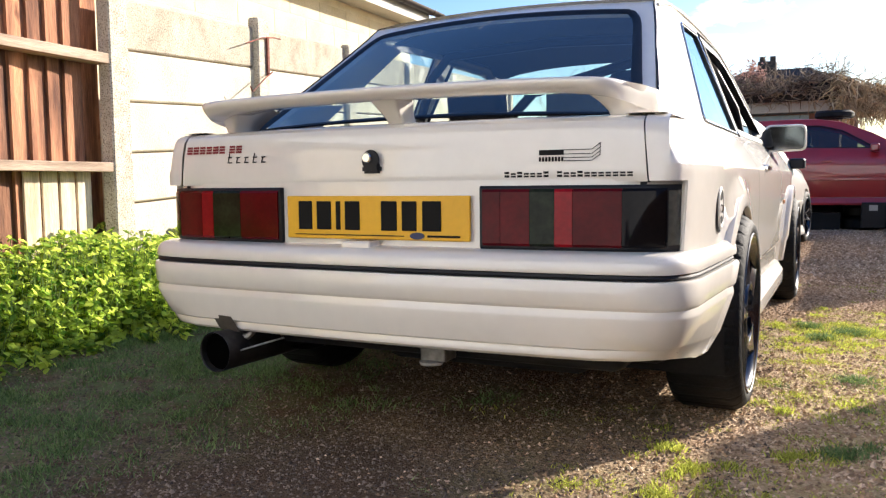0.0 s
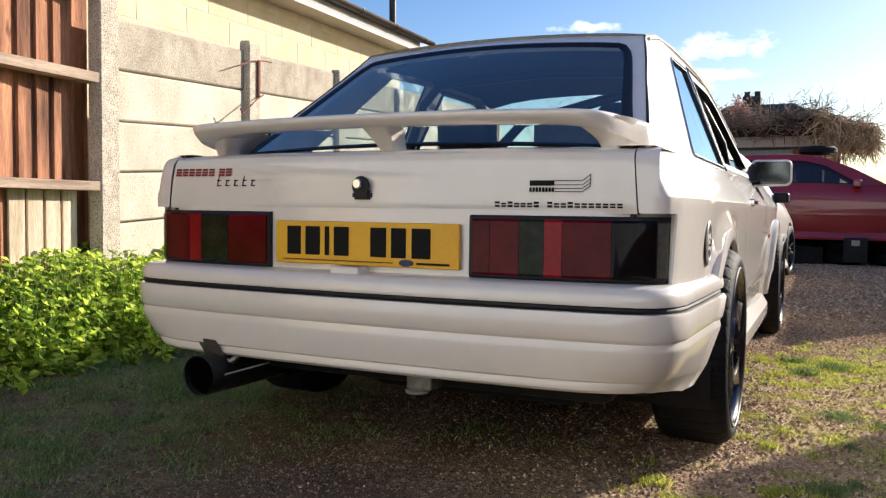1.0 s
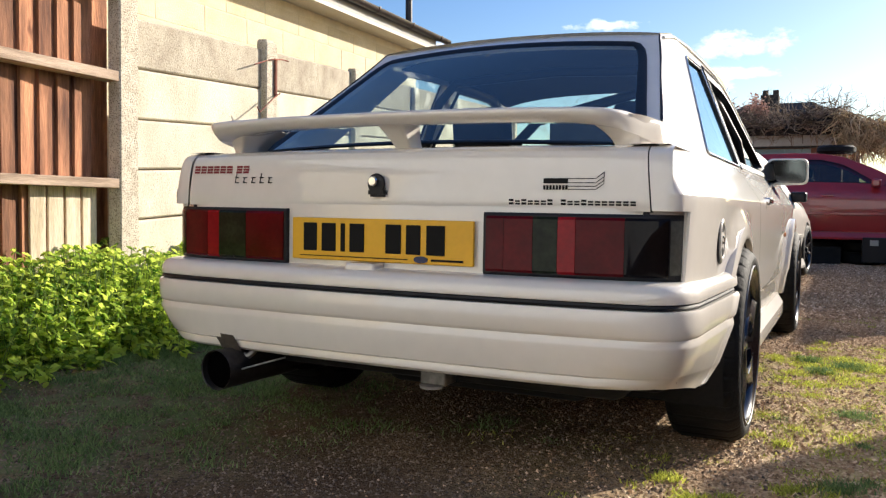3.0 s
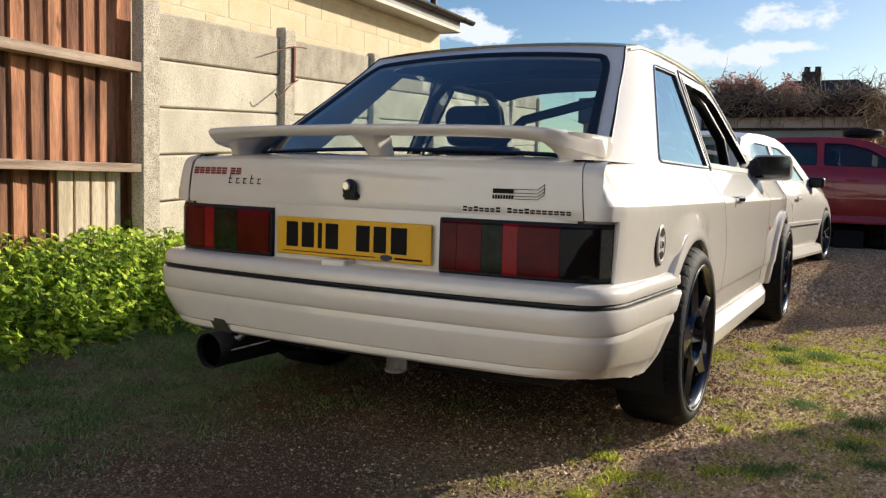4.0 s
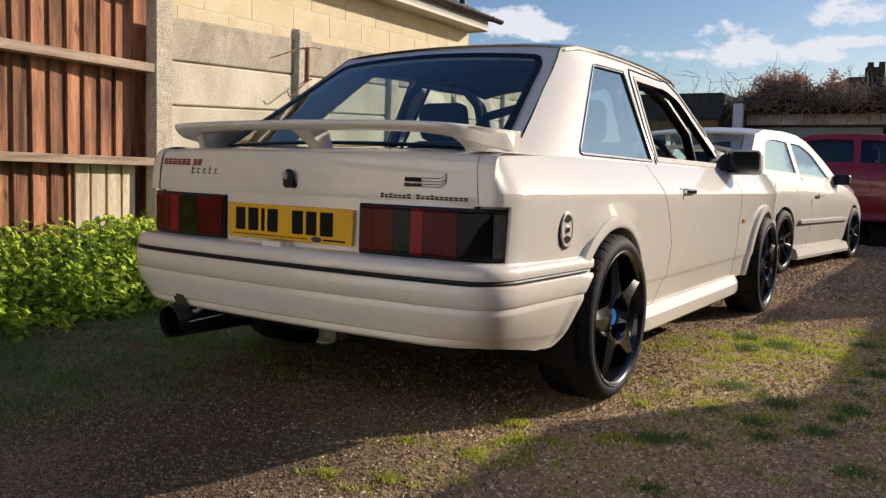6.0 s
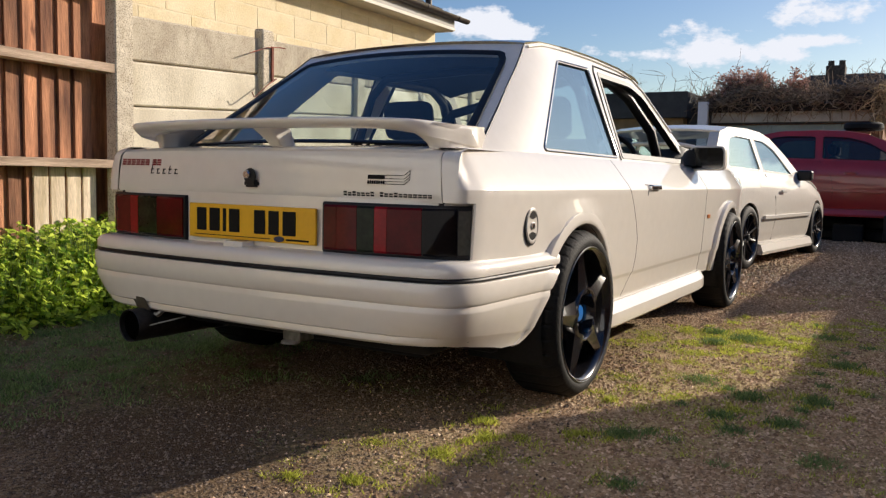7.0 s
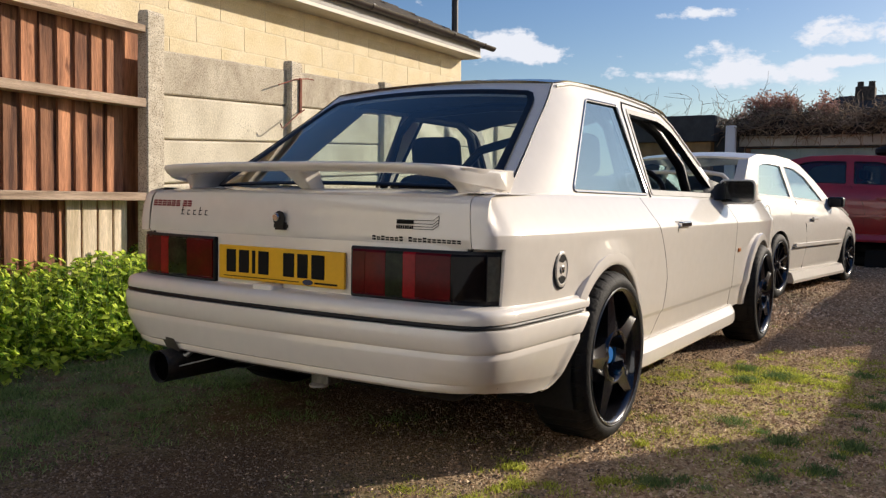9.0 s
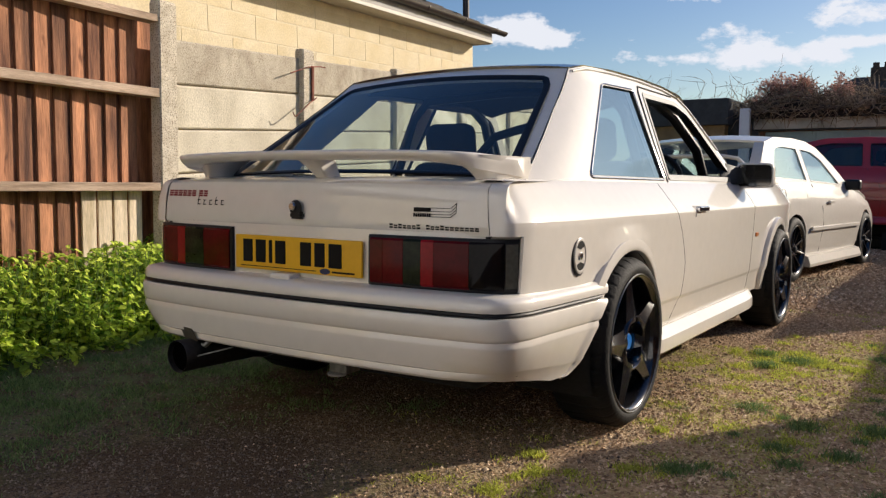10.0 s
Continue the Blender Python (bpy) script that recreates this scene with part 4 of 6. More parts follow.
QW = rounded([(0.640, 0.831), (1.062, 1.184), (1.388, 1.194), (1.374, 0.829)], [0.035, 0.02, 0.014, 0.012])
DW = rounded([(1.432, 0.829), (1.500, 1.194), (1.92, 1.194), (2.085, 1.152), (2.515, 0.829)], [0.012, 0.016, 0.05, 0.05, 0.015])
OUT = [(gate_edge(s)[0] + 0.007, gate_edge(s)[1]) for s in (0, 0.14, 0.28, 0.43, 0.57, 0.71, 0.86, 1.0)] + [(0.96, 1.236), (1.2, 1.248), (1.5, 1.252), (1.8, 1.244), (1.98, 1.226), (2.10, 1.180), (2.36, 0.998), (2.62, 0.816)]


def on_pillar(y, z, inset=0.0):
    """The greenhouse side, curving inwards behind the quarter window to meet the tailgate."""
    fore = interp(z, [(0.82, 0.62), (1.18, 1.04)])
    aft = interp(z, [(0.818, 0.280), (0.895, 0.393), (1.04, 0.622), (1.214, 0.862)])
    d = min(max((fore - y) / (fore - aft), 0), 1.1)
    return gh(y, z, inset + turn_in(z) * d ** 2)


def pillar_sheet():
    bm = sheet(OUT, [QW, DW], lambda y, z: (0, y, z))
    for cut in range(2):
        bmesh.ops.subdivide_edges(bm, edges=[e for e in bm.edges if e.calc_length() > 0.03 and min(v.co.y for v in e.verts) < 1.1], cuts=1)
        bmesh.ops.triangulate(bm, faces=[f for f in bm.faces if len(f.verts) > 3])
    for v in bm.verts:
        v.co = on_pillar(v.co.y, v.co.z)
    return bm


both("pillar_frame", pillar_sheet, M_WHITE, car, smooth=40, solid=0.03)
both("tailgate_shut_line", lambda: tube([on_pillar(y - 0.004, z, 0.001) for y, z in OUT[:8]], 0.004, 6), M_BLACK, car)
both("window_seal", lambda: grid([[gh(y, z, -0.003) for y, z in QW], [gh(y, z, -0.003) for y, z in shrink(QW, 0.007)], [gh(y, z, 0.009) for y, z in shrink(QW, 0.008)]], close_v=True), M_BLACK, car, smooth=20)
both("window_trim", lambda: tube([gh(y, z, -0.003) for y, z in QW], 0.003, 6, closed=True), M_CHROME, car, "thin bright window trim")
both("window_seal", lambda: grid([[gh(y, z, -0.003) for y, z in DW], [gh(y, z, -0.002) for y, z in shrink(DW, 0.022)], [gh(y, z, 0.035) for y, z in shrink(DW, 0.026)]], close_v=True), M_BLACK, car, smooth=20)
panes = both("quarter_window", lambda: sheet(shrink(QW, 0.004), [], lambda y, z: gh(y, z, 0.005)), M_GLASS_TINT, car, "tinted fixed quarter window, reflecting the sky")
panes[1].data.materials[0] = M_GLASS_SIDE
bm = sheet(shrink(DW, 0.02), [], lambda y, z: gh(y, z, 0.014))
bmesh.ops.scale(bm, vec=(-1, 1, 1), verts=bm.verts)
panes.append(part("door_window", bm, M_GLASS_SIDE, car, "clear door window; the other is wound down"))
for g in panes:
    g.visible_shadow = False
both("door_frame_edge", lambda: tube([gh(y, z, -0.002) for y, z in ((1.408, 0.82), (1.405, 0.9), (1.425, 1.05), (1.448, 1.185), (1.47, 1.215), (1.9, 1.212))], 0.0035, 6), M_BLACK, car)
both("gutter_rail", lambda: tube([on_pillar(y, z - 0.010, -0.002) for y, z in OUT[7:15]], 0.006, 8), M_WHITE, car, smooth=60)


def roof_z(x, y, half):
    k = (x / half) ** 2
    edge = interp(y, [(0.865, 1.222), (0.96, 1.240), (1.2, 1.252), (1.5, 1.256), (1.8, 1.248), (2.0, 1.228), (2.06, 1.207)])
    return edge + 0.026 * (1 - k) ** 0.8


rows = []
for y in (0.862, 0.92, 0.96, 1.05, 1.2, 1.4, 1.6, 1.8, 1.92, 2.0, 2.06):
    half = interp(y, [(0.862, 0.494), (0.95, 0.506), (1.2, 0.513), (1.8, 0.522), (2.06, 0.537)])
    rows.append([(half * k, y, roof_z(half * k, y, half)) for k in np.linspace(-1, 1, 15)])
part("roof", grid(rows), M_ROOF, car, "gloss black roof", solid=0.02, smooth=50)
rows = []
for y in (0.92, 1.05, 1.2, 1.4, 1.6, 1.8, 1.92, 2.02):
    half = interp(y, [(0.9, 0.46), (1.2, 0.48), (1.8, 0.49), (2.06, 0.49)])
    rows.append([(half * k, y, roof_z(half * k, y, half) - 0.035 - 0.02 * abs(k) ** 4) for k in np.linspace(-1, 1, 11)])
part("headlining", grid(rows), M_CLOTH, car, "dark cloth headlining", solid=0.006, smooth=50)
ws = [[(k * (0.525 + (0.655 - 0.525) * t), 2.06 + 0.56 * t + 0.05 * (1 - k * k) * t + 0.01, 1.212 - 0.39 * t + 0.02 * (1 - k * k)) for k in np.linspace(-1, 1, 11)] for t in np.linspace(0, 1, 9)]
screen = part("windscreen", grid(ws), M_GLASS_SIDE, car, "clear raked windscreen")
screen.visible_shadow = False

# bonnet, nose and front bumper
rows = []
for t in np.linspace(0, 1, 10):
    y = 2.63 + 1.25 * t
    half = 0.675 - 0.03 * t - 0.05 * t ** 4
    z = 0.815 - 0.075 * t - 0.04 * t ** 4
    rows.append([(half * k, y + 0.05 * (1 - k * k) * t, z + 0.02 * (1 - k * k) + 0.008 * (abs(abs(k) - 0.4) < 0.25)) for k in np.linspace(-1, 1, 15)])
part("bonnet", grid(rows), M_WHITE, car, solid=0.012, smooth=40)
part("scuttle", boxed(-0.66, 0.66, 2.58, 2.68, 0.76, 0.812), M_BLACK, car, bevel=0.01)
part("front_panel", grid([[(x, 3.90 - 0.03 * abs(x), z) for z in (0.50, 0.60, 0.70)] for x in (-0.66, -0.4, 0, 0.4, 0.66)]), M_WHITE, car, solid=0.03)
part("grille", boxed(-0.36, 0.36, 3.89, 3.925, 0.585, 0.685), M_BLACK, car, bevel=0.01)
both("headlamp", lambda: boxed(0.39, 0.64, 3.85, 3.905, 0.575, 0.69), M_STEEL, car, "rectangular clear headlamp", bevel=0.015)
rows = []
for X, Y, nx, ny in [(0.0, 3.985, 0, 1), (0.3, 3.975, 0, 1), (0.5, 3.95, 0.15, 1), (0.62, 3.91, 0.4, 0.9), (0.69, 3.84, 0.8, 0.6), (0.725, 3.72, 0.95, 0.2), (0.745, 3.5, 1, 0)]:
    rows.append([(X + nx * d, Y + ny * d, z) for d, z in ((-0.08, 0.52), (0, 0.515), (0.005, 0.47), (0.0, 0.40), (-0.01, 0.30), (0.0, 0.22), (-0.02, 0.18), (-0.1, 0.18))])
part("front_bumper", grid([[(-x, y, z) for x, y, z in r] for r in rows[:0:-1]] + rows), M_WHITE, car, solid=0.012, smooth=40)
# floor slabs hang low to block light and darken the ground below
part("underbody", boxed(-0.62, 0.62, 0.46, 3.75, 0.17, 0.29), M_DARK, car, bevel=0.03)
part("rear_valance", boxed(-0.60, 0.60, 0.09, 0.455, 0.225, 0.29), M_DARK, car, bevel=0.03)
part("fuel_tank", boxed(-0.15, 0.45, 0.30, 0.62, 0.16, 0.30), M_DARK, car, bevel=0.03)
part("front_bulkhead", boxed(-0.66, 0.66, 2.50, 2.56, 0.25, 0.80), M_DARK, car)
part("boot_floor", boxed(-0.64, 0.64, 0.06, 1.15, 0.44, 0.50), M_DARK, car)
both("inner_side_trim", lambda: grid([[(x, y, max(z, low)) for x, z in ((0.70, 0.24), (0.715, 0.5), (0.70, 0.70), (0.665, 0.805))] for y, low in ((0.12, 0.40), (0.6, 0.40), (1.1, 0.40), (1.2, 0.0), (2.0, 0.0), (2.6, 0.0))]), M_DARK, car)
# dark box added behind each bumper corner to keep light out
both("bumper_stay", lambda: boxed(0.56, 0.715, 0.10, 0.40, 0.285, 0.49), M_DARK, car)
part("rear_axle_beam", tube([(-0.60, 0.786, 0.27), (0.60, 0.786, 0.27)], 0.03, 12), M_DARK, car)

# exhaust
ex = new("exhaust")
ex.parent = car
tagged(ex, "large-bore steel exhaust tailpipe")
bm = lathe([(0.34, 0.052), (0.06, 0.0525), (0.0, 0.0535), (-0.002, 0.0525), (0.0, 0.0505), (0.06, 0.050), (0.11, 0.050)], 40, axis="y")
bmesh.ops.rotate(bm, cent=(0, 0, 0), matrix=Matrix.Rotation(radians(-3), 3, "Z"), verts=bm.verts)
bmesh.ops.translate(bm, vec=(-0.430, -0.105, 0.231), verts=bm.verts)
part("tailpipe", bm, M_SOOT, ex, smooth=40)
# black disc stands in for the shade inside the tailpipe
part("pipe_inside", lathe([(-0.02, 0.0001), (-0.02, 0.0502)], 32, axis="y", centre=(-0.4285, -0.065, 0.231)), M_PITCH, ex)
bm = bmesh.new()
rows = []
for k in range(17):
    a = 2 * math.pi * k / 16
    rows.append([(0.02 + 0.1 * math.cos(a) + 0.0, y, 0.255 + 0.055 * math.sin(a)) for y in (0.14, 0.16, 0.44, 0.46)])
part("silencer", grid([[(x - 0.35, y, z) for x, y, z in r] for r in rows]), M_SOOT, ex)
part("exhaust_bracket", tube([(-0.405, -0.045, 0.262), (-0.385, -0.03, 0.262), (-0.375, -0.02, 0.275), (-0.372, -0.01, 0.30)], 0.010, 8), M_DULLSTEEL, ex, "small bent steel bracket")
part("stay_rod", tube([(-0.380, -0.07, 0.232), (-0.285, 0.00, 0.262)], 0.0028, 6), M_DULLSTEEL, ex, "thin pale stay rod")
part("heat_patch", grid([[(-0.487 + 0.075 * u + 0.026 * v, -0.0575 + 0.004 * v + 0.006 * abs(u - 1) - 0.004 * u, 0.321 - 0.040 * v - 0.002 * u) for v in (0, 0.5, 1)] for u in (0, 0.5, 1)]), M_SCORCH, bumper, "scorched grey heat patch above the tailpipe", solid=0.0012)

# fuel cap, handle, mirror, repeater
FC = (0.7545, 0.395, 0.597)
part("cap_seal", grid([[(FC[0] + dx, FC[1] + r * 0.050 * math.cos(a), FC[2] + r * 0.061 * math.sin(a)) for r, dx in ((1.0, 0.0), (0.99, 0.0065), (0.9, 0.0072), (0.0001, 0.0072))] for a in np.linspace(0, 2 * math.pi, 41)]), M_BLACK, car, smooth=30)
fc = part("fuel_cap", grid([[(FC[0] + dx, FC[1] + r * 0.050 * math.cos(a), FC[2] + r * 0.061 * math.sin(a)) for r, dx in ((0.88, 0.002), (0.88, 0.0095), (0.83, 0.0112), (0.74, 0.0112), (0.70, 0.0090), (0.0001, 0.0090))] for a in np.linspace(0, 2 * math.pi, 41)]), M_CAPGREY, car, "light grey oval fuel cap with black finger recesses", smooth=30)
for zc in (0.629, 0.566):
    part("cap_recess", grid([[(FC[0] + dx, FC[1] + r * 0.020 * math.cos(a) ** 3 * 1.0 + r * 0.012 * math.cos(a), zc + r * 0.0125 * math.sin(a)) for r, dx in ((1.0, 0.006), (1.0, 0.0100), (0.0001, 0.0100))] for a in np.linspace(0, 2 * math.pi, 25)]), M_INK, fc, "black finger recess", smooth=0)
part("cap_lock", lathe([(0.006, 0.011), (0.013, 0.011), (0.0145, 0.008), (0.0145, 0.0001)], 20, centre=FC), M_CHROME, fc, "chrome lock")
for i, d in enumerate(doors):
    sx = 1 if i == 0 else -1
    h = part("handle", boxed(0.752 * sx, 0.778 * sx, 1.565, 1.70, 0.700, 0.722), M_CHROME, d, "chrome pull handle in a black recess", bevel=0.006)
    part("lock", lathe([(0, 0.014), (0.012 * sx, 0.014), (0.014 * sx, 0.0001)], 20, centre=(0.752 * sx, 1.545, 0.688)), M_BLACK, d)
    part("handle_recess", boxed(0.750 * sx, 0.757 * sx, 1.53, 1.71, 0.668, 0.726), M_WHITE, d, bevel=0.003)
both("side_repeater", lambda: boxed(0.748, 0.764, 2.645, 2.70, 0.545, 0.568), mat("amber_lens", (0.5, 0.16, 0.02), 0.3), car, "small amber side repeater", bevel=0.004)
for sx in (1, -1):
    mir = new("door_mirror")
    mir.parent = car
    mx, my, mz = 0.768, 2.53, 0.862
    rows = []
    for dy, k in ((0.0, 0.97), (0.008, 1.0), (0.05, 0.97), (0.09, 0.86), (0.125, 0.62), (0.14, 0.25)):
        lp = rounded([(-0.098 * k, -0.066 * k), (0.096 * k, -0.062 * k), (0.094 * k, 0.064 * k), (-0.094 * k, 0.066 * k)], 0.030 * k, 5)
        rows.append([(sx * (mx + u), my + dy - 0.10 * u, mz + v) for u, v in lp])
    part("mirror_shell", grid(rows, close_v=True, caps=True), M_WHITE, mir, "white mirror housing", smooth=40)
    rows = [[(sx * (mx + u * k), my - 0.003 - 0.10 * u * k, mz + v * k) for u, v in rounded([(-0.087, -0.056), (0.086, -0.053), (0.084, 0.055), (-0.084, 0.056)], 0.026, 5)] for k in (1, 0.0001)]
    part("mirror_glass", grid(rows, close_v=True), M_MIRROR, mir, "very dark mirror glass", smooth=0)
    rows = []
    for x, y0, y1, z0, z1 in ((0.655, 2.36, 2.60, 0.818, 0.965), (0.690, 2.40, 2.60, 0.818, 0.925), (0.715, 2.53, 2.61, 0.822, 0.895)):
        rows.append([(sx * x, y0, z0), (sx * x, y1, z0), (sx * (x - 0.4 * (z1 - z0) * (x < 0.7)), y1 - 0.02, z1 * 0.5 + z0 * 0.5), (sx * (x - 0.4 * (z1 - z0) * (x < 0.7)), y0 + 0.03, z1)])
    part("mirror_arm", grid(rows, close_v=True, caps=True), M_BLACK, mir, "black plastic mirror base in the window corner", smooth=30, bevel=0.004)

# wheels
for y in (REAR_AXLE, FRONT_AXLE):
    for sx in (1, -1):
        wheel("wheel", car, pose(0.797 * sx, y, 0.280, 0, 0, 0 if sx > 0 else 180))

# cabin: seats, cage, dashboard
def bucket(parent, x, y):
    seat = new("front_seat")
    seat.parent = parent
    seat.matrix_basis = pose(x, y, 0.30)
    part("cushion", boxed(-0.24, 0.24, -0.22, 0.26, 0.0, 0.16), M_CLOTH, seat, bevel=0.05, segments=3)
    part("backrest", boxed(-0.23, 0.23, -0.07, 0.07, 0, 0.50, m=Matrix.Translation((0, -0.24, 0.12)) @ Matrix.Rotation(radians(14), 4, "X")), M_CLOTH, seat, bevel=0.06, segments=3)
    part("headrest", boxed(-0.13, 0.13, -0.045, 0.045, 0, 0.18, m=Matrix.Translation((0, -0.375, 0.605)) @ Matrix.Rotation(radians(10), 4, "X")), M_CLOTH, seat, bevel=0.045, segments=3)
    return seat


bucket(car, 0.34, 1.78)
bucket(car, -0.34, 1.78)
part("dashboard", boxed(-0.62, 0.62, 2.25, 2.55, 0.62, 0.83), M_BLACK, car, bevel=0.05, segments=3)
part("steering_wheel", tube([(0.34 + 0.18 * math.cos(a), 2.12 + 0.07 * math.sin(a), 0.80 + 0.165 * math.sin(a)) for a in np.linspace(0, 2 * math.pi, 25)[:-1]], 0.014, 8, closed=True), M_BLACK, car)
part("parcel_trim", boxed(-0.58, 0.58, 0.24, 0.40, 0.80, 0.818), M_CLOTH, car)
cage = new("roll_cage")
cage.parent = car
tagged(cage, "black tubular roll cage inside the cabin")
part("main_hoop", tube([(-0.60, 1.33, 0.35), (-0.60, 1.33, 0.85), (-0.52, 1.34, 1.10), (-0.44, 1.345, 1.185), (0, 1.345, 1.205), (0.44, 1.345, 1.185), (0.52, 1.34, 1.10), (0.60, 1.33, 0.85), (0.60, 1.33, 0.35)], 0.02, 10), M_BLACK, cage)
part("hoop_diagonal", tube([(0.50, 1.35, 1.15), (-0.08, 1.35, 1.015), (-0.5, 1.35, 0.60)], 0.02, 10), M_BLACK, cage)
for sx in (1, -1):
    part("front_leg", tube([(0.46 * sx, 1.36, 1.18), (0.475 * sx, 1.80, 1.185), (0.51 * sx, 1.98, 1.13), (0.575 * sx, 2.16, 0.98), (0.60 * sx, 2.22, 0.84), (0.61 * sx, 2.23, 0.4)], 0.024, 10), M_BLACK, cage)
    part("door_bar", tube([(0.60 * sx, 1.34, 0.72), (0.605 * sx, 2.20, 0.55)], 0.02, 10), M_BLACK, cage)


# ---------- ground sheet ----------
def grass_amount(x, y):
    """Where grass grows through the gravel, 0 to 1."""
    n = noise.fractal(Vector((x * 1.1, y * 1.1, 3.0)), 1.0, 2.0, 4)
    left = min(max((-0.05 - x) / 0.7, 0), 1) * (0.95 if y < 4 else 0.4)
    patch = 0.80 * math.exp(-((x - 1.05) / 0.45) ** 2 - ((y - 1.65) / 1.0) ** 2)
    lane = 0.30 * math.exp(-((x - 1.55) / 0.5) ** 2) * (0.6 if y < 0.4 else 1)
    fore = 0.34 * math.exp(-((x - 0.75) / 0.35) ** 2 - ((y - 0.15) / 0.5) ** 2)
    return min(max(left + patch + lane + fore + 0.60 * n - 0.14, 0), 1)


def shade_amount(x, y):
    """Shade painted into the ground, and thinner gravel, towards the fence, 0 to 1."""
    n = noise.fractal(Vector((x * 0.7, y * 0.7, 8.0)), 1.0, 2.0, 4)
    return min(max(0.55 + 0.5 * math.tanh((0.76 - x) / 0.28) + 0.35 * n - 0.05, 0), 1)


def mat_ground():
    m = bpy.data.materials.new("gravel_ground")
    m.use_nodes = True
    n, l = m.node_tree.nodes, m.node_tree.links
    p = n["Principled BSDF"]
    p.inputs["Roughness"].default_value = 0.95
    p.inputs["Specular IOR Level"].default_value = 0.2
    co = n.new("ShaderNodeTexCoord")
    vor = n.new("ShaderNodeTexVoronoi")
    vor.inputs["Scale"].default_value = 125
    fine = n.new("ShaderNodeTexNoise")
    fine.inputs["Scale"].default_value = 190
    fine.inputs["Detail"].default_value = 5
    broad = n.new("ShaderNodeTexNoise")
    broad.inputs["Scale"].default_value = 1.6
    broad.inputs["Detail"].default_value = 8
    for t in (vor, fine, broad):
        l.new(co.outputs["Object"], t.inputs["Vector"])
    r = n.new("ShaderNodeValToRGB")
    r.color_ramp.elements[0].color = (0.15, 0.098, 0.062, 1)
    r.color_ramp.elements[1].color = (0.86, 0.66, 0.44, 1)
    r.color_ramp.elements[1].position = 0.9
    e = r.color_ramp.elements.new(0.55)
    e.color = (0.62, 0.43, 0.27, 1)
    l.new(vor.outputs["Color"], r.inputs["Fac"])
    soil = n.new("ShaderNodeMix")
    soil.data_type = "RGBA"
    soil.inputs[7].default_value = (0.45, 0.295, 0.18, 1)
    rb = n.new("ShaderNodeMapRange")
    rb.inputs["From Min"].default_value, rb.inputs["From Max"].default_value = 0.42, 0.66
    rb.inputs["To Max"].default_value = 0.7
    l.new(broad.outputs["Fac"], rb.inputs["Value"])
    l.new(rb.outputs["Result"], soil.inputs[0])
    l.new(r.outputs["Color"], soil.inputs[6])
    att = n.new("ShaderNodeAttribute")
    att.attribute_name = "moss"
    moss = n.new("ShaderNodeMix")
    moss.data_type = "RGBA"
    mm = n.new("ShaderNodeMath")
    mm.operation = "MULTIPLY"
    mm.inputs[1].default_value = 1.0
    l.new(att.outputs["Fac"], mm.inputs[0])
    tear = n.new("ShaderNodeTexNoise")
    tear.inputs["Scale"].default_value = 9.0
    tear.inputs["Detail"].default_value = 7
    l.new(co.outputs["Object"], tear.inputs["Vector"])
    gap = n.new("ShaderNodeMapRange")
    gap.inputs["From Min"].default_value, gap.inputs["From Max"].default_value = 0.36, 0.56
    l.new(tear.outputs["Fac"], gap.inputs["Value"])
    torn = n.new("ShaderNodeMath")
    torn.operation = "MULTIPLY"
    l.new(mm.outputs["Value"], torn.inputs[0])
    l.new(gap.outputs["Result"], torn.inputs[1])
    l.new(torn.outputs["Value"], moss.inputs[0])
    # moss is bright on the sunlit drive; shade is put in towards the fence
    moss_shade = n.new("ShaderNodeMix")
    moss_shade.data_type = "RGBA"
    moss_shade.inputs[6].default_value = (0.50, 0.43, 0.14, 1)
    moss_shade.inputs[7].default_value = (0.15, 0.20, 0.075, 1)
    ground_shade = n.new("ShaderNodeAttribute")
    ground_shade.attribute_name = "ground_shade"
    l.new(ground_shade.outputs["Fac"], moss_shade.inputs[0])
    l.new(moss_shade.outputs[2], moss.inputs[7])
    # shade painted in: the gravel darkens by the car and towards the fence
    shade_att = n.new("ShaderNodeAttribute")
    shade_att.attribute_name = "ground_shade"
    shade_mix = n.new("ShaderNodeMix")
    shade_mix.data_type, shade_mix.blend_type = "RGBA", "MULTIPLY"
    shade_mix.inputs[7].default_value = (0.28, 0.27, 0.25, 1)
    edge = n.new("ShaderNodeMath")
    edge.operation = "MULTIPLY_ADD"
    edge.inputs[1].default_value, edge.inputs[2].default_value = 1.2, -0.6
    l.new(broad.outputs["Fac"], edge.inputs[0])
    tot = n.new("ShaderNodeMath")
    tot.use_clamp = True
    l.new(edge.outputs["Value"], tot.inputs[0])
    l.new(shade_att.outputs["Fac"], tot.inputs[1])
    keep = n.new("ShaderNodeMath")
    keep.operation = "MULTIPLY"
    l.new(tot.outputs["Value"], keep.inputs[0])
    l.new(shade_att.outputs["Fac"], keep.inputs[1])
    l.new(keep.outputs["Value"], shade_mix.inputs[0])
    l.new(soil.outputs[2], shade_mix.inputs[6])
    l.new(shade_mix.outputs[2], moss.inputs[6])
    l.new(moss.outputs[2], p.inputs["Base Color"])
    b = n.new("ShaderNodeBump")
    b.inputs["Strength"].default_value = 0.9
    b.inputs["Distance"].default_value = 0.008
    rough = n.new("ShaderNodeMath")
    rough.operation = "MULTIPLY_ADD"
    rough.inputs[1].default_value = 0.5
    l.new(vor.outputs["Distance"], rough.inputs[0])
    l.new(fine.outputs["Fac"], rough.inputs[2])
    l.new(rough.outputs["Value"], b.inputs["Height"])
    l.new(b.outputs["Normal"], p.inputs["Normal"])
    return m


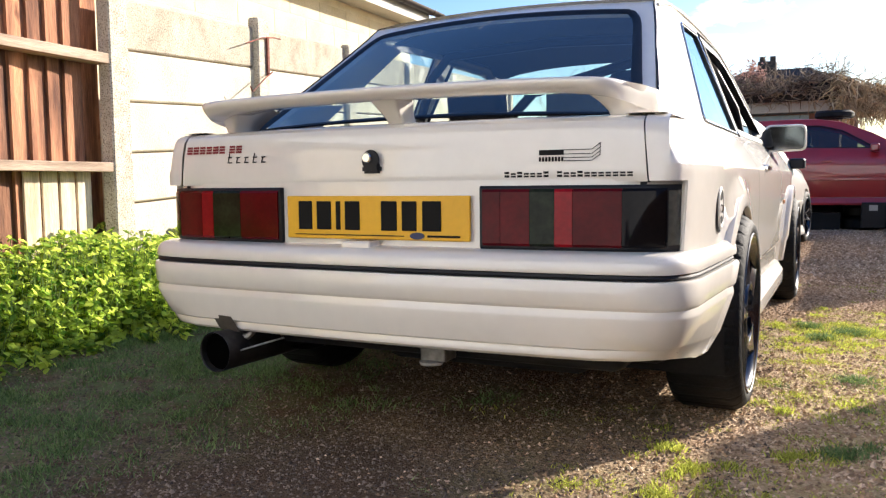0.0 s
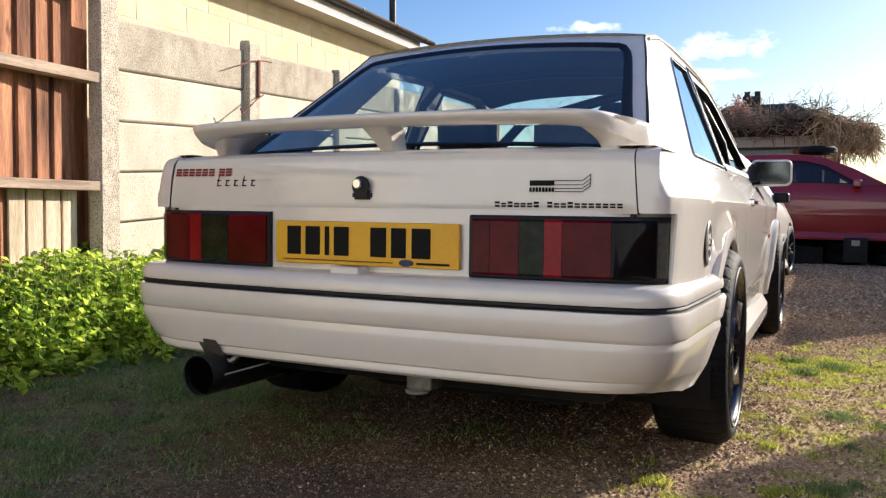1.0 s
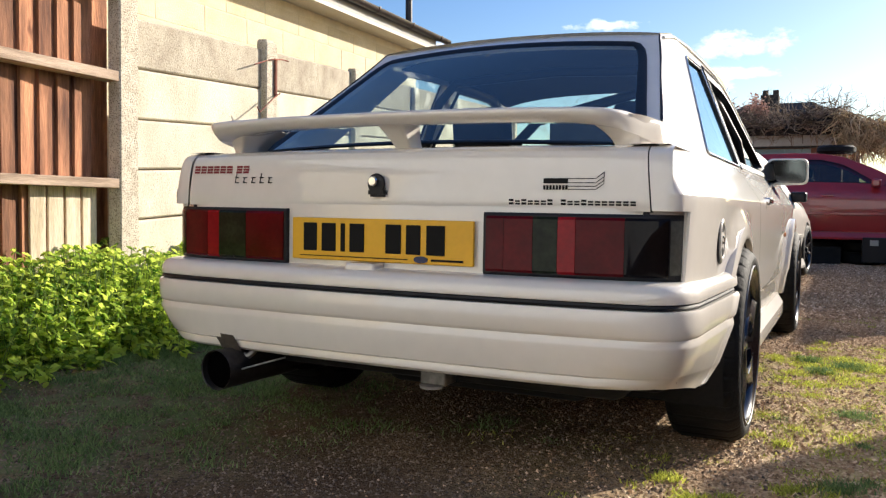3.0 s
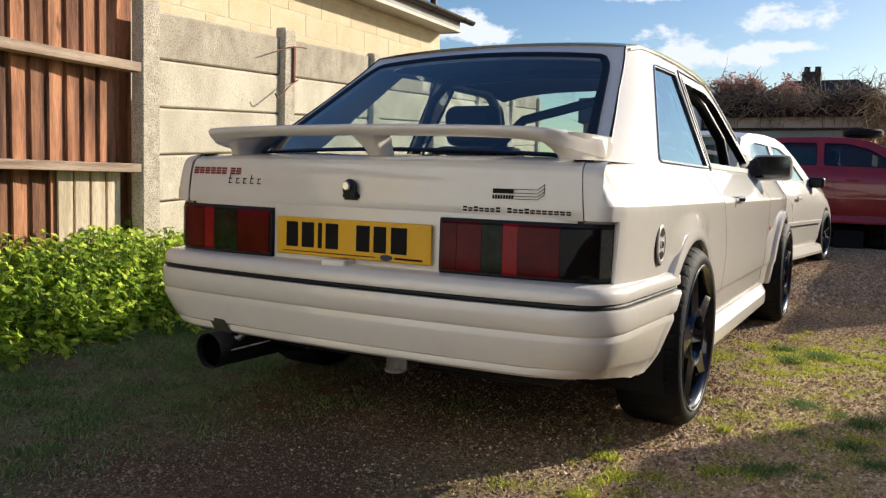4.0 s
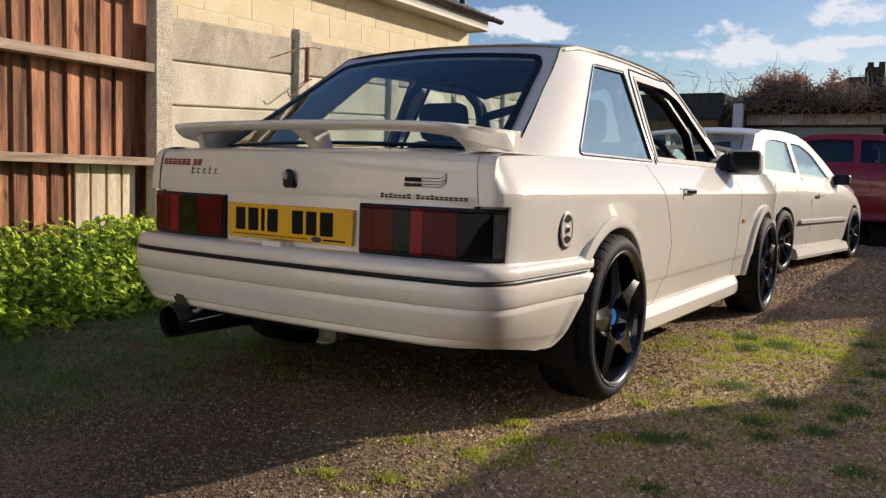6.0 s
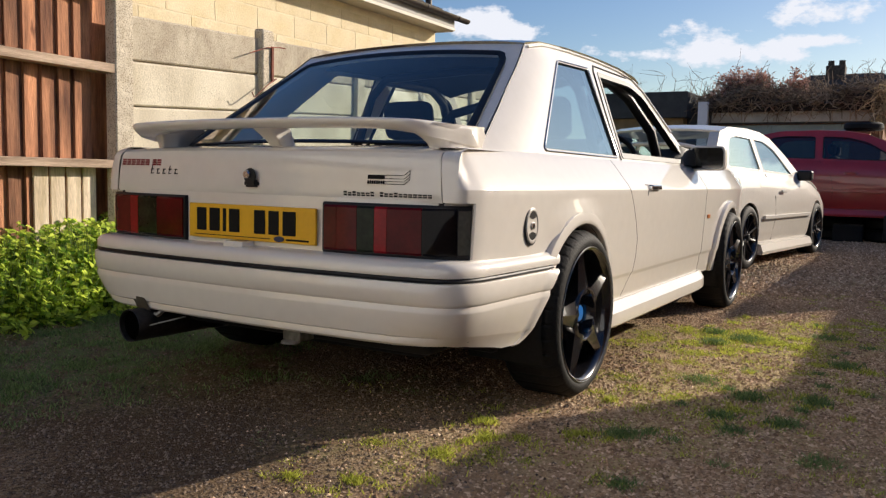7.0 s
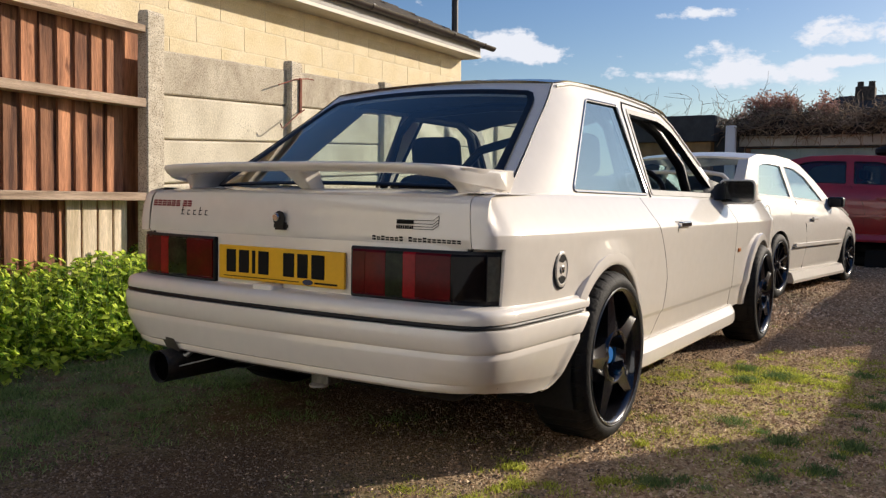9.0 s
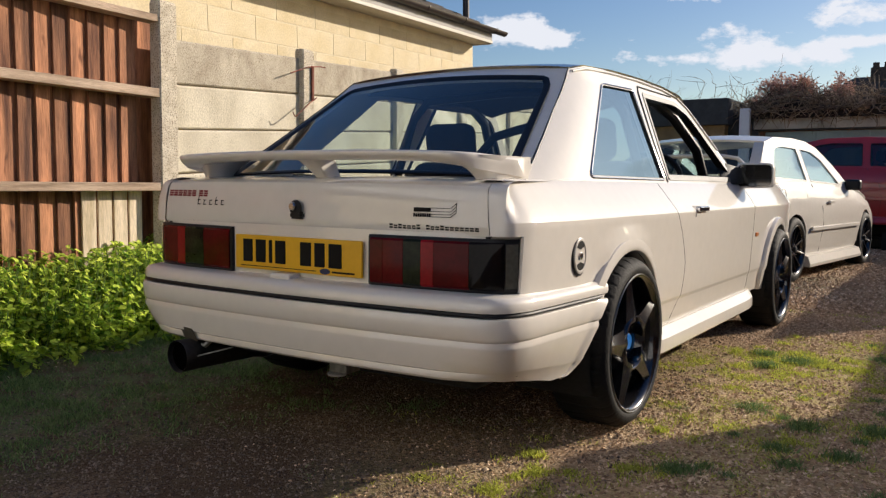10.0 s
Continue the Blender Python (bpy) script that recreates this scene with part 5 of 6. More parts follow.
xs = sorted({*np.linspace(-3.2, 3.4, 67), -400, -120, -40, -15, -8, -5, 5, 8, 15, 40, 120, 400})
ys = sorted({*np.linspace(-2.6, 8.0, 107), -400, -120, -40, -15, -8, -5, -3.5, 9, 10, 12, 15, 20, 30, 60, 150, 400})
gv = []
for y in ys:
    for x in xs:
        near = -3.3 < x < 3.5 and -2.7 < y < 8.1
        wob = 0.012 * noise.noise(Vector((x * 1.7, y * 1.7, 0))) if near else 0
        gv.append((x, y, ground_z(x, y) + wob - 0.004))
nx = len(xs)
gf = [(j * nx + i, j * nx + i + 1, (j + 1) * nx + i + 1, (j + 1) * nx + i) for j in range(len(ys) - 1) for i in range(nx - 1)]
gm = bpy.data.meshes.new("ground")
gm.from_pydata(gv, [], gf)
gm.shade_smooth()
at = gm.attributes.new("moss", "FLOAT", "POINT")
at.data.foreach_set("value", [grass_amount(x, y) if -20 < x < 20 and -20 < y < 30 else 0.2 for x, y, z in gv])
at = gm.attributes.new("ground_shade", "FLOAT", "POINT")
at.data.foreach_set("value", [shade_amount(x, y) for x, y, z in gv])
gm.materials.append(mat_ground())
tagged(new("ground", gm), "brown gravel yard with patches of thin grass", "ground", kind="structure")


# ---------- fence along the yard ----------
POST1 = Vector((-2.528, 1.487, 0))
HEAD_C, HEAD_W, RISE = radians(-8.0), radians(-4.6), 0.055
DW_ = Vector((math.sin(HEAD_W), math.cos(HEAD_W), 0))
BAY = 1.49
# local frame: x along the fence, y towards the yard's far side (behind the fence), z up
def along(origin, heading, s, lift=0.0):
    d = Vector((math.sin(heading), math.cos(heading), 0))
    p = origin + d * s
    return Matrix.Translation((p.x, p.y, lift)) @ Matrix.Rotation(math.pi / 2 - heading, 4, "Z")


def concrete_post(s, top, width=0.15):
    p = thing("concrete_post", along(POST1, HEAD_C, s - 0.013), "exposed-aggregate concrete fence post with a sloping top", "fence post", group="concrete fence posts")
    h = width / 2
    bm = bmesh.new()
    rows = []
    for z in np.linspace(-0.1, top - 0.02, 9):
        rows.append([(-h, -0.047, z), (-h + 0.008, -0.055, z), (h - 0.008, -0.055, z), (h, -0.047, z), (h, 0.022, z), (-h, 0.022, z)])
    rows.append([(-h + 0.008, -0.040, top), (-h + 0.014, -0.046, top), (h - 0.014, -0.046, top), (h - 0.008, -0.040, top), (h - 0.008, 0.018, top), (-h + 0.008, 0.018, top)])
    grid(rows, close_v=True, bm=bm, caps=True)
    part("post", bm, M_AGGREGATE, p, smooth=20)
    return p


post_tops = [1.90, 1.83, 1.87, 1.92, 1.97, 2.02, 2.07]
for i, top in enumerate(post_tops):
    concrete_post(i * BAY, top)
for bay in range(6):
    m = along(POST1, HEAD_C, bay * BAY + 0.05)
    fence_bay = thing("concrete_fence_bay", m, "weathered grey concrete gravel-board fence bay", "fence", group="concrete fence bays")
    base = 1.685 + RISE * bay * BAY
    for k in range(6):
        z1 = base - 0.281 * k
        z0 = z1 - 0.276
        bm = bmesh.new()
        L = BAY - 0.1
        rows = []
        for t in np.linspace(0, 1, 9):
            dz = RISE * L * t
            wv = 0.003 * noise.noise(Vector((t * 3, bay * 7 + k * 3.3, 0)))
            rows.append([(L * t, -0.004 + wv, z0 + dz + 0.006), (L * t, -0.012 + wv, z0 + dz + 0.014), (L * t, -0.012 + wv, z1 + dz - 0.012), (L * t, -0.004 + wv, z1 + dz), (L * t, 0.035, z1 + dz), (L * t, 0.035, z0 + dz)])
        grid(rows, close_v=True, bm=bm, caps=True)
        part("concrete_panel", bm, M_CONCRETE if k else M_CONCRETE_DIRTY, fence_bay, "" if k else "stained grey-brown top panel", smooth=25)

iron = thing("iron_hook", along(POST1, HEAD_C, BAY), "rusty bent iron rods tied to the concrete post", "iron hook")
part("rod", tube([(-0.30, -0.09, 1.615), (-0.06, -0.075, 1.690), (0.10, -0.075, 1.715), (0.17, -0.085, 1.715)], 0.0048, 6), M_RUST, iron)
part("rod", tube([(-0.33, -0.13, 1.325), (-0.305, -0.13, 1.295), (-0.28, -0.12, 1.295), (-0.05, -0.09, 1.42), (0.04, -0.09, 1.465)], 0.005, 6), M_RUST, iron)
part("upright", boxed(0.008, 0.036, -0.072, -0.058, 1.44, 1.71), M_RUST, iron, "red-brown rusty bar", bevel=0.003)

# timber panel fence
timber = thing("timber_fence_panel", along(POST1 - DW_ * 0.06, HEAD_W, 0), "brown featheredge timber fence, lower boards bleached", "fence")
PITCH = 0.1095
rng = random.Random(4)
for k in range(36):
    s1 = (0.012 if k else 0.10) - k * PITCH
    s0 = (s1 if k else 0.012) - PITCH - 0.02
    lean = rng.uniform(-0.004, 0.004)
    top = 1.800 + rng.uniform(-0.006, 0.004)
    bm = bmesh.new()
    # thick edge stands proud on the side away from the post
    rows = []
    for z in (0.05, 0.6, 1.2, top):
        w = rng.uniform(-0.003, 0.003)
        inset = 0.075 if k == 0 else 0.0      # the last board is set back to fit the view, so the post shades it
        rows.append([(s0 + w, 0.050 + inset, z), (s0 + w, 0.082 + inset, z), (s1 + w + lean, 0.082 + inset, z), (s1 + w + lean, 0.074 + inset, z)])
    grid(rows, close_v=True, bm=bm, caps=True)
    part("board", bm, M_TIMBER, timber, smooth=0)
    if k in (1, 2, 3, 4):
        part("bleached_board", boxed(s0 + 0.037, s1 + 0.000, 0.036, 0.050, 0.06, 0.742), M_PALETIMBER, timber, "pale bleached lower board", bevel=0.002)
for z, dz in ((1.338, 0.054), (0.768, 0.05), (0.16, 0.05)):
    for a, b in ((-1.86, -0.015), (-3.9, -1.9)):
        part("rail", boxed(a, b, -0.052, 0.049, z - dz / 2, z + dz / 2), M_RAIL, timber, "weathered horizontal rail", bevel=0.004)
part("cap_rail", boxed(-3.9, 0.0, -0.050, 0.049, 1.762, 1.806), M_RAIL, timber, bevel=0.004)


# ---------- cream bungalow behind the fence ----------
HEAD_H = radians(-6.0)
DH = Vector((math.sin(HEAD_H), math.cos(HEAD_H), 0))
NH = Vector((-DH.y, DH.x, 0))
H0 = Vector((-2.54, 1.59, 0)) + NH * 0.92
CORNER, TILT_H = 6.36, 0.034
hm = along(H0, HEAD_H, 0) @ Matrix.Rotation(-TILT_H, 4, "Y")
house = thing("bungalow", hm, "cream painted block bungalow with brown gutter", "house", kind="structure")
EAVES = 2.50
END, FRONT = CORNER - 0.01, -0.255
part("wall", boxed(-7.0, CORNER, 0.0068, 0.25, -0.2, EAVES), M_MORTAR, house)
part("end_wall", boxed(CORNER - 0.25, CORNER, 0.25, 7.0, -0.2, EAVES), M_MORTAR, house)
part("soffit", boxed(-7.2, END, FRONT, 0.30, EAVES - 0.03, EAVES), M_FASCIA, house)
part("soffit_edge", boxed(-7.2, END + 0.02, FRONT - 0.032, FRONT, EAVES - 0.038, EAVES + 0.000), M_FASCIA, house, "white board edge", bevel=0.004)
# the fascia's grey is its shade, painted into the colour
part("fascia", boxed(-7.2, END + 0.02, FRONT - 0.022, FRONT, EAVES + 0.001, EAVES + 0.16), M_SHADEBOARD, house, "fascia board with its shade put into the grey", bevel=0.004)
part("gable_board", boxed(END, END + 0.025, FRONT, 3.5, EAVES - 0.045, EAVES + 0.12), M_FASCIA, house)
rows = []
for x in np.linspace(-7.2, END + 0.30, 12):
    rows.append([(x, FRONT - 0.082 + 0.052 * math.cos(a), EAVES + 0.135 + 0.052 * math.sin(a)) for a in np.linspace(math.pi, 2 * math.pi, 11)])
part("gutter", grid(rows), M_GUTTER, house, "brown half-round plastic gutter", solid=0.004, away=(0, FRONT - 0.082, EAVES + 0.2))
for x in (1.5, 2.5, 3.45, 4.4, 5.35, 6.28):
    part("gutter_bracket", lathe([(x, 0.058), (x + 0.03, 0.058)], 16, centre=(0, FRONT - 0.082, EAVES + 0.135), a0=math.pi * 0.95, a1=math.pi * 2.05), M_GUTTER, house, solid=0.006, away=(x, FRONT - 0.082, EAVES + 0.2))
rows = []
PITCH_R = radians(24)
for c in range(12):
    for r in range(2):
        d = -0.10 + 0.30 * (c + r)
        rows.append([(x, FRONT - 0.01 + d * math.cos(PITCH_R), EAVES + 0.17 + d * math.sin(PITCH_R) + (0.02 if r == 0 else -0.004)) for x in np.linspace(-7.2, END + 0.05, 40)])
part("roof", grid(rows), M_TILE, house, "dark grey tiled roof", smooth=0, solid=0.012, away=(0, 0, -200))
part("vent_pipe", tube([(CORNER - 0.03, 0.09, EAVES - 0.3), (CORNER - 0.03, 0.09, EAVES + 1.6)], 0.045, 12), M_GUTTER, house, "brown soil vent pipe")

# ---------- far side: grey shed, garage under brambles, far roof ----------
gz = -0.1
garage = thing("garage", pose(0, 17.0, gz), "flat-roofed garage with grey-green doors and a flaking white fascia", "garage", kind="structure")
part("wall", boxed(-2.4, 0.85, 0.06, 5.0, -0.05, 2.12), M_BRICK, garage)
part("door", boxed(-2.28, 0.27, 0.0, 0.05, 0.0, 2.10), M_GARAGE, garage, bevel=0.01)
for x in (-1.77, -1.26, -0.75, -0.24):
    part("door_rib", boxed(x - 0.012, x + 0.012, -0.012, 0.004, 0.05, 2.08), M_GARAGE, garage)
part("fascia", boxed(-2.5, 0.95, -0.14, -0.10, 2.15, 2.38), M_OLDWHITE, garage, "flaking white fascia", bevel=0.005)
part("roof_slab", boxed(-2.5, 0.95, -0.1, 5.2, 2.12, 2.36), M_SHED, garage)

shed = thing("shed", pose(0, 16.6, gz), "dark grey felted shed beside the garage", "shed", kind="structure")
part("front", boxed(-5.2, -3.05, 0, 2.0, 0, 2.35), M_SHEDWOOD, shed)
part("roof", boxed(-5.3, -2.95, -0.12, 2.1, 2.25, 2.83), M_SHED, shed, bevel=0.02)
part("side", boxed(-3.05, -2.4, 0.3, 2.0, 0, 2.5), M_SHED, shed)
wp = thing("white_post", pose(-2.60, 16.5, gz), "white plastic post standing before the garage", "post")
part("post", boxed(-0.105, 0.105, -0.06, 0.06, 0, 2.58), M_WHITEPOST, wp, bevel=0.01)

far = thing("far_house", pose(-3.94, 51.7, -0.57), "far house with a hipped tiled roof and chimney", "house", kind="structure")
part("wall", boxed(-4.6, 5.4, 0.6, 10.9, -0.8, 5.7), M_BRICK, far)
bm = bmesh.new()
vs = [bm.verts.new(p) for p in ((-5.5, 0, 5.5), (6.2, 0, 5.5), (6.2, 11.5, 5.5), (-5.5, 11.5, 5.5), (-1.6, 5.8, 8.5), (2.6, 5.8, 8.5))]
for q in ((0, 1, 5, 4), (2, 3, 4, 5), (3, 0, 4), (1, 2, 5), (3, 2, 1, 0)):
    bm.faces.new([vs[i] for i in q])
part("roof", bm, M_TILE, far, smooth=0)
chim = part("chimney", boxed(-0.63, 0.50, 5.0, 6.1, 7.5, 8.99), M_SOOTBRICK, far, bevel=0.04)
for x in (-0.38, 0.27):
    part("chimney_pot", lathe([(8.98, 0.21), (9.28, 0.18), (9.34, 0.21), (9.37, 0.0001)], 16, axis="z", centre=(x, 5.55, 0)), M_SOOTBRICK, chim)


# ---------- right-hand fence, out of view, made up to throw the long shadow --------
rb = thing("shadow_fence", pose(3.0, 0, 0), "unseen fence added to cast the long shadow, its heights stepped to fit", "fence", kind="structure")
for y0, y1, h in ((-5.0, 3.877, 1.665), (3.877, 6.12, 1.225), (6.12, 15.0, 1.62)):
    part("fence_run", boxed(0, 0.06, y0, y1, -0.15, h), M_TIMBER, rb)
# unseen house added behind the camera to bounce sunlight onto the car's rear
back = thing("fill_house", pose(0, -4.9, 0), "unseen pale house added to bounce light onto the car", "house", kind="structure")
part("wall", boxed(-10, 7, -6.0, 0, -0.2, 5.0), mat("bounce_plaster", (0.60, 0.65, 0.72), 0.9, var=0.06, scale=2, bump=0.2), back)
rows = [[(x, y, z) for y, z in ((0.4, 4.95), (-3, 7.0), (-6.4, 4.95))] for x in (-10.4, 7.4)]
part("roof", grid(rows), M_TILE, back, solid=0.1, away=(0, -3, 0))


# ---------- off-white three-door hatchback ahead ----------
def simple_car(name, at, label, paint, length=4.11, wheelbase=2.61, ro=0.74, H=1.40, halfw=0.84, spoke=10, tyre=0.31, mirror=(0.74, 1.90), mirror_paint=M_BLACK, wing=False, panes=M_GLASS_TINT):
    """A rounded hatchback; its origin lies on the ground midway between the rear wheels, its nose along +y."""
    c = thing(name, at, label, "car")
    y0, y1 = -ro, length - ro
    prof = [(0.17, 0.93), (0.28, 0.965), (0.50, 0.995), (0.62, 1.0), (0.78, 0.985), (0.90, 0.94), (0.95, 0.90)]

    def waist(y):
        return interp(y, [(y0, 0.90), (0, 0.955), (1.6, 0.915), (2.1, 0.90), (2.6, 0.84), (3.0, 0.76), (y1, 0.62)])

    def plan(y):
        t = (y - (y0 + y1) / 2) / ((y1 - y0) / 2)
        return halfw * (1 - 0.10 * abs(t) ** 4 - 0.16 * max(0, abs(t) - 0.86) / 0.14 * abs(t))

    def az(y):
        z = 0.17
        for cc in (0.0, wheelbase):
            d = abs(y - cc)
            if d < tyre + 0.03:
                z = max(z, tyre + math.sqrt((tyre + 0.03) ** 2 - d * d))
        return z

    ra = tyre + 0.03
    ys_ = sorted({*np.linspace(y0, y1, 30), *[ra * math.cos(math.pi * k / 20) for k in range(21)], *[wheelbase + ra * math.cos(math.pi * k / 20) for k in range(21)]})

    def side():
        cols = []
        for y in ys_:
            z0, z1 = az(y), waist(y)
            cols.append([(plan(y) * interp(0.17 + (z - 0.17) * 0.78 / (z1 - 0.17) if z1 > 0.3 else z, prof), y, z) for z in np.linspace(z0, z1, 12)])
        return grid(cols)

    both("body_side", side, paint, c, smooth=40, solid=0.02)
    roof = [(y0 + 0.10, 0.93), (y0 + 0.30, 1.18), (y0 + 0.48, 1.33), (y0 + 0.75, H - 0.012), (0.55, H), (0.95, H - 0.015), (1.25, H - 0.07), (1.65, 1.16), (2.10, 0.91)]

    def gx(y, z):
        return 0.90 * plan(y) - 0.36 * (z - 0.92) - 0.2 * max(0, z - 1.2) ** 2

    out = [(y0 + 0.12, 0.92)] + roof[1:]
    qw = rounded([(-0.34, 0.985), (-0.10, 1.285), (0.12, 1.315), (0.54, 1.305), (0.56, 0.965)], [0.05, 0.06, 0.06, 0.03, 0.03])
    dw = rounded([(0.66, 0.965), (0.64, 1.305), (0.96, 1.295), (1.25, 1.22), (1.72, 0.935)], [0.03, 0.03, 0.06, 0.08, 0.04])
    both("pillar_frame", lambda: sheet(out, [qw, dw], lambda y, z: (gx(y, z), y, z)), paint, c, solid=0.02)
    for g in both("side_window", lambda: sheet(qw, [], lambda y, z: (gx(y, z) - 0.01, y, z)), panes, c) + both("door_window", lambda: sheet(dw, [], lambda y, z: (gx(y, z) - 0.01, y, z)), panes, c):
        g.visible_shadow = False
    both("window_seal", lambda: grid([[(gx(y, z) + 0.003, y, z) for y, z in qw], [(gx(y, z) + 0.003, y, z) for y, z in shrink(qw, 0.014)]], close_v=True), M_BLACK, c)
    both("window_seal", lambda: grid([[(gx(y, z) + 0.003, y, z) for y, z in dw], [(gx(y, z) + 0.003, y, z) for y, z in shrink(dw, 0.014)]], close_v=True), M_BLACK, c)

    def top(i0, i1, k0=-1.0, k1=1.0, drop=0.0, n=9):
        rows = []
        line = roof[i0:i1]
        ys = np.linspace(line[0][0], line[-1][0], 4 * len(line))
        for y, z in [(y, soft(y, line, 0.05)) for y in ys]:
            h = gx(y, z)
            rows.append([(h * k, y, z + 0.03 * (1 - k * k) - drop) for k in np.linspace(k0, k1, n)])
        return grid(rows)

    part("roof", top(2, 7), paint, c, solid=0.02, smooth=50)
    rg = part("rear_window", top(0, 3, -0.86, 0.86, 0.004), M_GLASS_REAR, c)
    rg.visible_shadow = False
    part("rear_pillar", top(0, 3, 0.84, 1.0, 0, 3), paint, c, solid=0.02)
    part("rear_pillar", top(0, 3, -1.0, -0.84, 0, 3), paint, c, solid=0.02)
    wsn = part("windscreen", top(6, 9), M_GLASS_SIDE, c)
    wsn.visible_shadow = False
    rows = [[(plan(y) * 0.9 * k, y, interp(y, [(2.05, 0.93), (2.6, 0.87), (3.0, 0.79), (y1 - 0.02, 0.64)]) + 0.03 * (1 - k * k)) for k in np.linspace(-1, 1, 9)] for y in np.linspace(2.05, y1 - 0.02, 8)]
    part("bonnet", grid(rows), paint, c, solid=0.02)
    rows = [[(plan(y0) * k, y0 + 0.05 * k * k + (0.02 if z > 0.6 else -0.06 if z > 0.3 else 0.0), z) for k in np.linspace(-1.0, 1.0, 9)] for z in (0.18, 0.25, 0.31, 0.45, 0.58, 0.62, 0.75, 0.93)]
    part("rear_panel", grid(rows), paint, c, solid=0.02, smooth=40)
    rows = [[(plan(y1) * k, y1 + 0.08 - 0.08 * k * k, z) for k in np.linspace(-1.0, 1.0, 9)] for z in (0.17, 0.3, 0.5, 0.64)]
    part("nose_panel", grid(rows), paint, c, solid=0.02, smooth=40)
    both("rear_lamp", lambda: boxed(0.60, 0.80, y0 - 0.01, y0 + 0.09, 0.62, 0.90), M_LENS_RED, c, bevel=0.02)
    both("side_moulding", lambda: boxed(0.835, 0.86, 0.42, 2.20, 0.475, 0.515), paint, c, bevel=0.006)
    both("side_skirt", lambda: grid([[(0.78, y, 0.12), (0.865, y, 0.12), (0.87, y, 0.15), (0.845, y, 0.22), (0.80, y, 0.235)] for y in (ra, wheelbase - ra)], caps=True), paint, c, smooth=0)
    both("door_handle", lambda: boxed(0.835, 0.858, 0.98, 1.14, 0.745, 0.775), paint, c, bevel=0.006)
    both("door_seam", lambda: tube([(halfw * interp(0.17 + (z - 0.17), prof) + 0.001, y, z) for y, z in ((0.62, 0.94), (0.80, 0.70), (0.84, 0.5), (0.80, 0.25))], 0.003, 5), M_BLACK, c)
    for sx in (1, -1):
        xm, ym = mirror
        part("door_mirror", boxed(min(sx * xm, sx * (xm + 0.17)), max(sx * xm, sx * (xm + 0.17)), ym, ym + 0.12, 0.88, 1.00), mirror_paint, c, bevel=0.03, segments=3)
    if wing:
        part("tail_wing", tube([(-0.56, y0 + 0.16, 0.96), (-0.56, y0 + 0.08, 1.09), (-0.50, y0 + 0.04, 1.16), (-0.36, y0 + 0.02, 1.185), (0.36, y0 + 0.02, 1.185), (0.50, y0 + 0.04, 1.16), (0.56, y0 + 0.08, 1.09), (0.56, y0 + 0.16, 0.96)], 0.020, 10), paint, c, "white hoop-shaped tail wing", smooth=60)
        flap = (0.842, -0.45, 0.80)
        part("fuel_flap", tube([(flap[0] - 0.09 * max(0, math.sin(a)) * 0.09, flap[1] + 0.075 * math.cos(a), flap[2] + 0.09 * math.sin(a)) for a in np.linspace(0, 2 * math.pi, 25)[:-1]], 0.003, 5, closed=True), M_GREYCLOTH, c, "seam of the round fuel flap")
    part("underbody", boxed(-0.70, 0.70, y0 + 0.2, y1 - 0.2, 0.18, 0.45), M_DARK, c)
    part("dashboard", boxed(-0.66, 0.66, 1.55, 1.95, 0.72, 0.93), M_BLACK, c, bevel=0.04)
    for x in (-0.36, 0.36):
        part("seat_back", boxed(x - 0.23, x + 0.23, 0.72, 0.86, 0.35, 1.02), M_CLOTH, c, bevel=0.05)
        part("headrest", boxed(x - 0.13, x + 0.13, 0.70, 0.80, 1.04, 1.20), M_CLOTH, c, bevel=0.04)
    part("rear_bench", boxed(-0.62, 0.62, 0.02, 0.2, 0.4, 0.98), M_CLOTH, c, bevel=0.05)
    both("wheel_well", lambda: grid([[(x, cc + (tyre + 0.031) * math.cos(a), tyre + (tyre + 0.031) * math.sin(a)) for x in (0.82, 0.55)] for cc in (0.0,) for a in np.linspace(0, math.pi, 15)]), M_DARK, c)
    for y in (0.0, wheelbase):
        for sx in (1, -1):
            wheel("wheel", c, pose((halfw - 0.005) * sx, y, tyre, 0, 0, 0 if sx > 0 else 180), R=tyre, rim=tyre - 0.075, width=0.2, spokes=spoke, style="multi", cap=M_BLACK)
    return c


silver_head = math.atan2(0.606 - 0.291, 9.1 - 6.5)
right_off = Matrix.Translation((-0.835, 0, 0))
simple_car("off_white_hatchback", Matrix.Translation((0.291, 6.5, gz)) @ Matrix.Rotation(-silver_head, 4, "Z") @ right_off, "off-white three-door hatchback with black multi-spoke wheels", M_SILVER, wing=True)

# dark red car standing on blocks, its side to the yard
simple_car("red_car", Matrix.Translation((-0.31, 12.36, gz + 0.26)) @ Matrix.Rotation(radians(-90), 4, "Z"), "dark red hatchback raised on blocks with its wheels in shade", M_RED, length=4.2, H=1.40, tyre=0.30, mirror=(0.80, 1.62), mirror_paint=M_RED, panes=M_GLASS_DIM)
for x in (-0.35, 0.75, 2.2):
    bk = thing("timber_block", pose(x, 11.75, gz), "dark timber block under the red car", "block", group="blocks under the red car")
    part("block", boxed(-0.2, 0.2, -0.15, 0.15, 0, 0.26), M_DARK, bk, bevel=0.01)
spare = thing("spare_tyre", pose(0.82, 12.45, gz + 0.26 + 1.43), "old black tyre lying on the red car's roof", "tyre")
part("tyre", lathe([(0.0, 0.17), (0.0, 0.24), (0.03, 0.28), (0.09, 0.28), (0.12, 0.24), (0.12, 0.17)], 36, axis="z"), M_RUBBER, spare, solid=0.01)

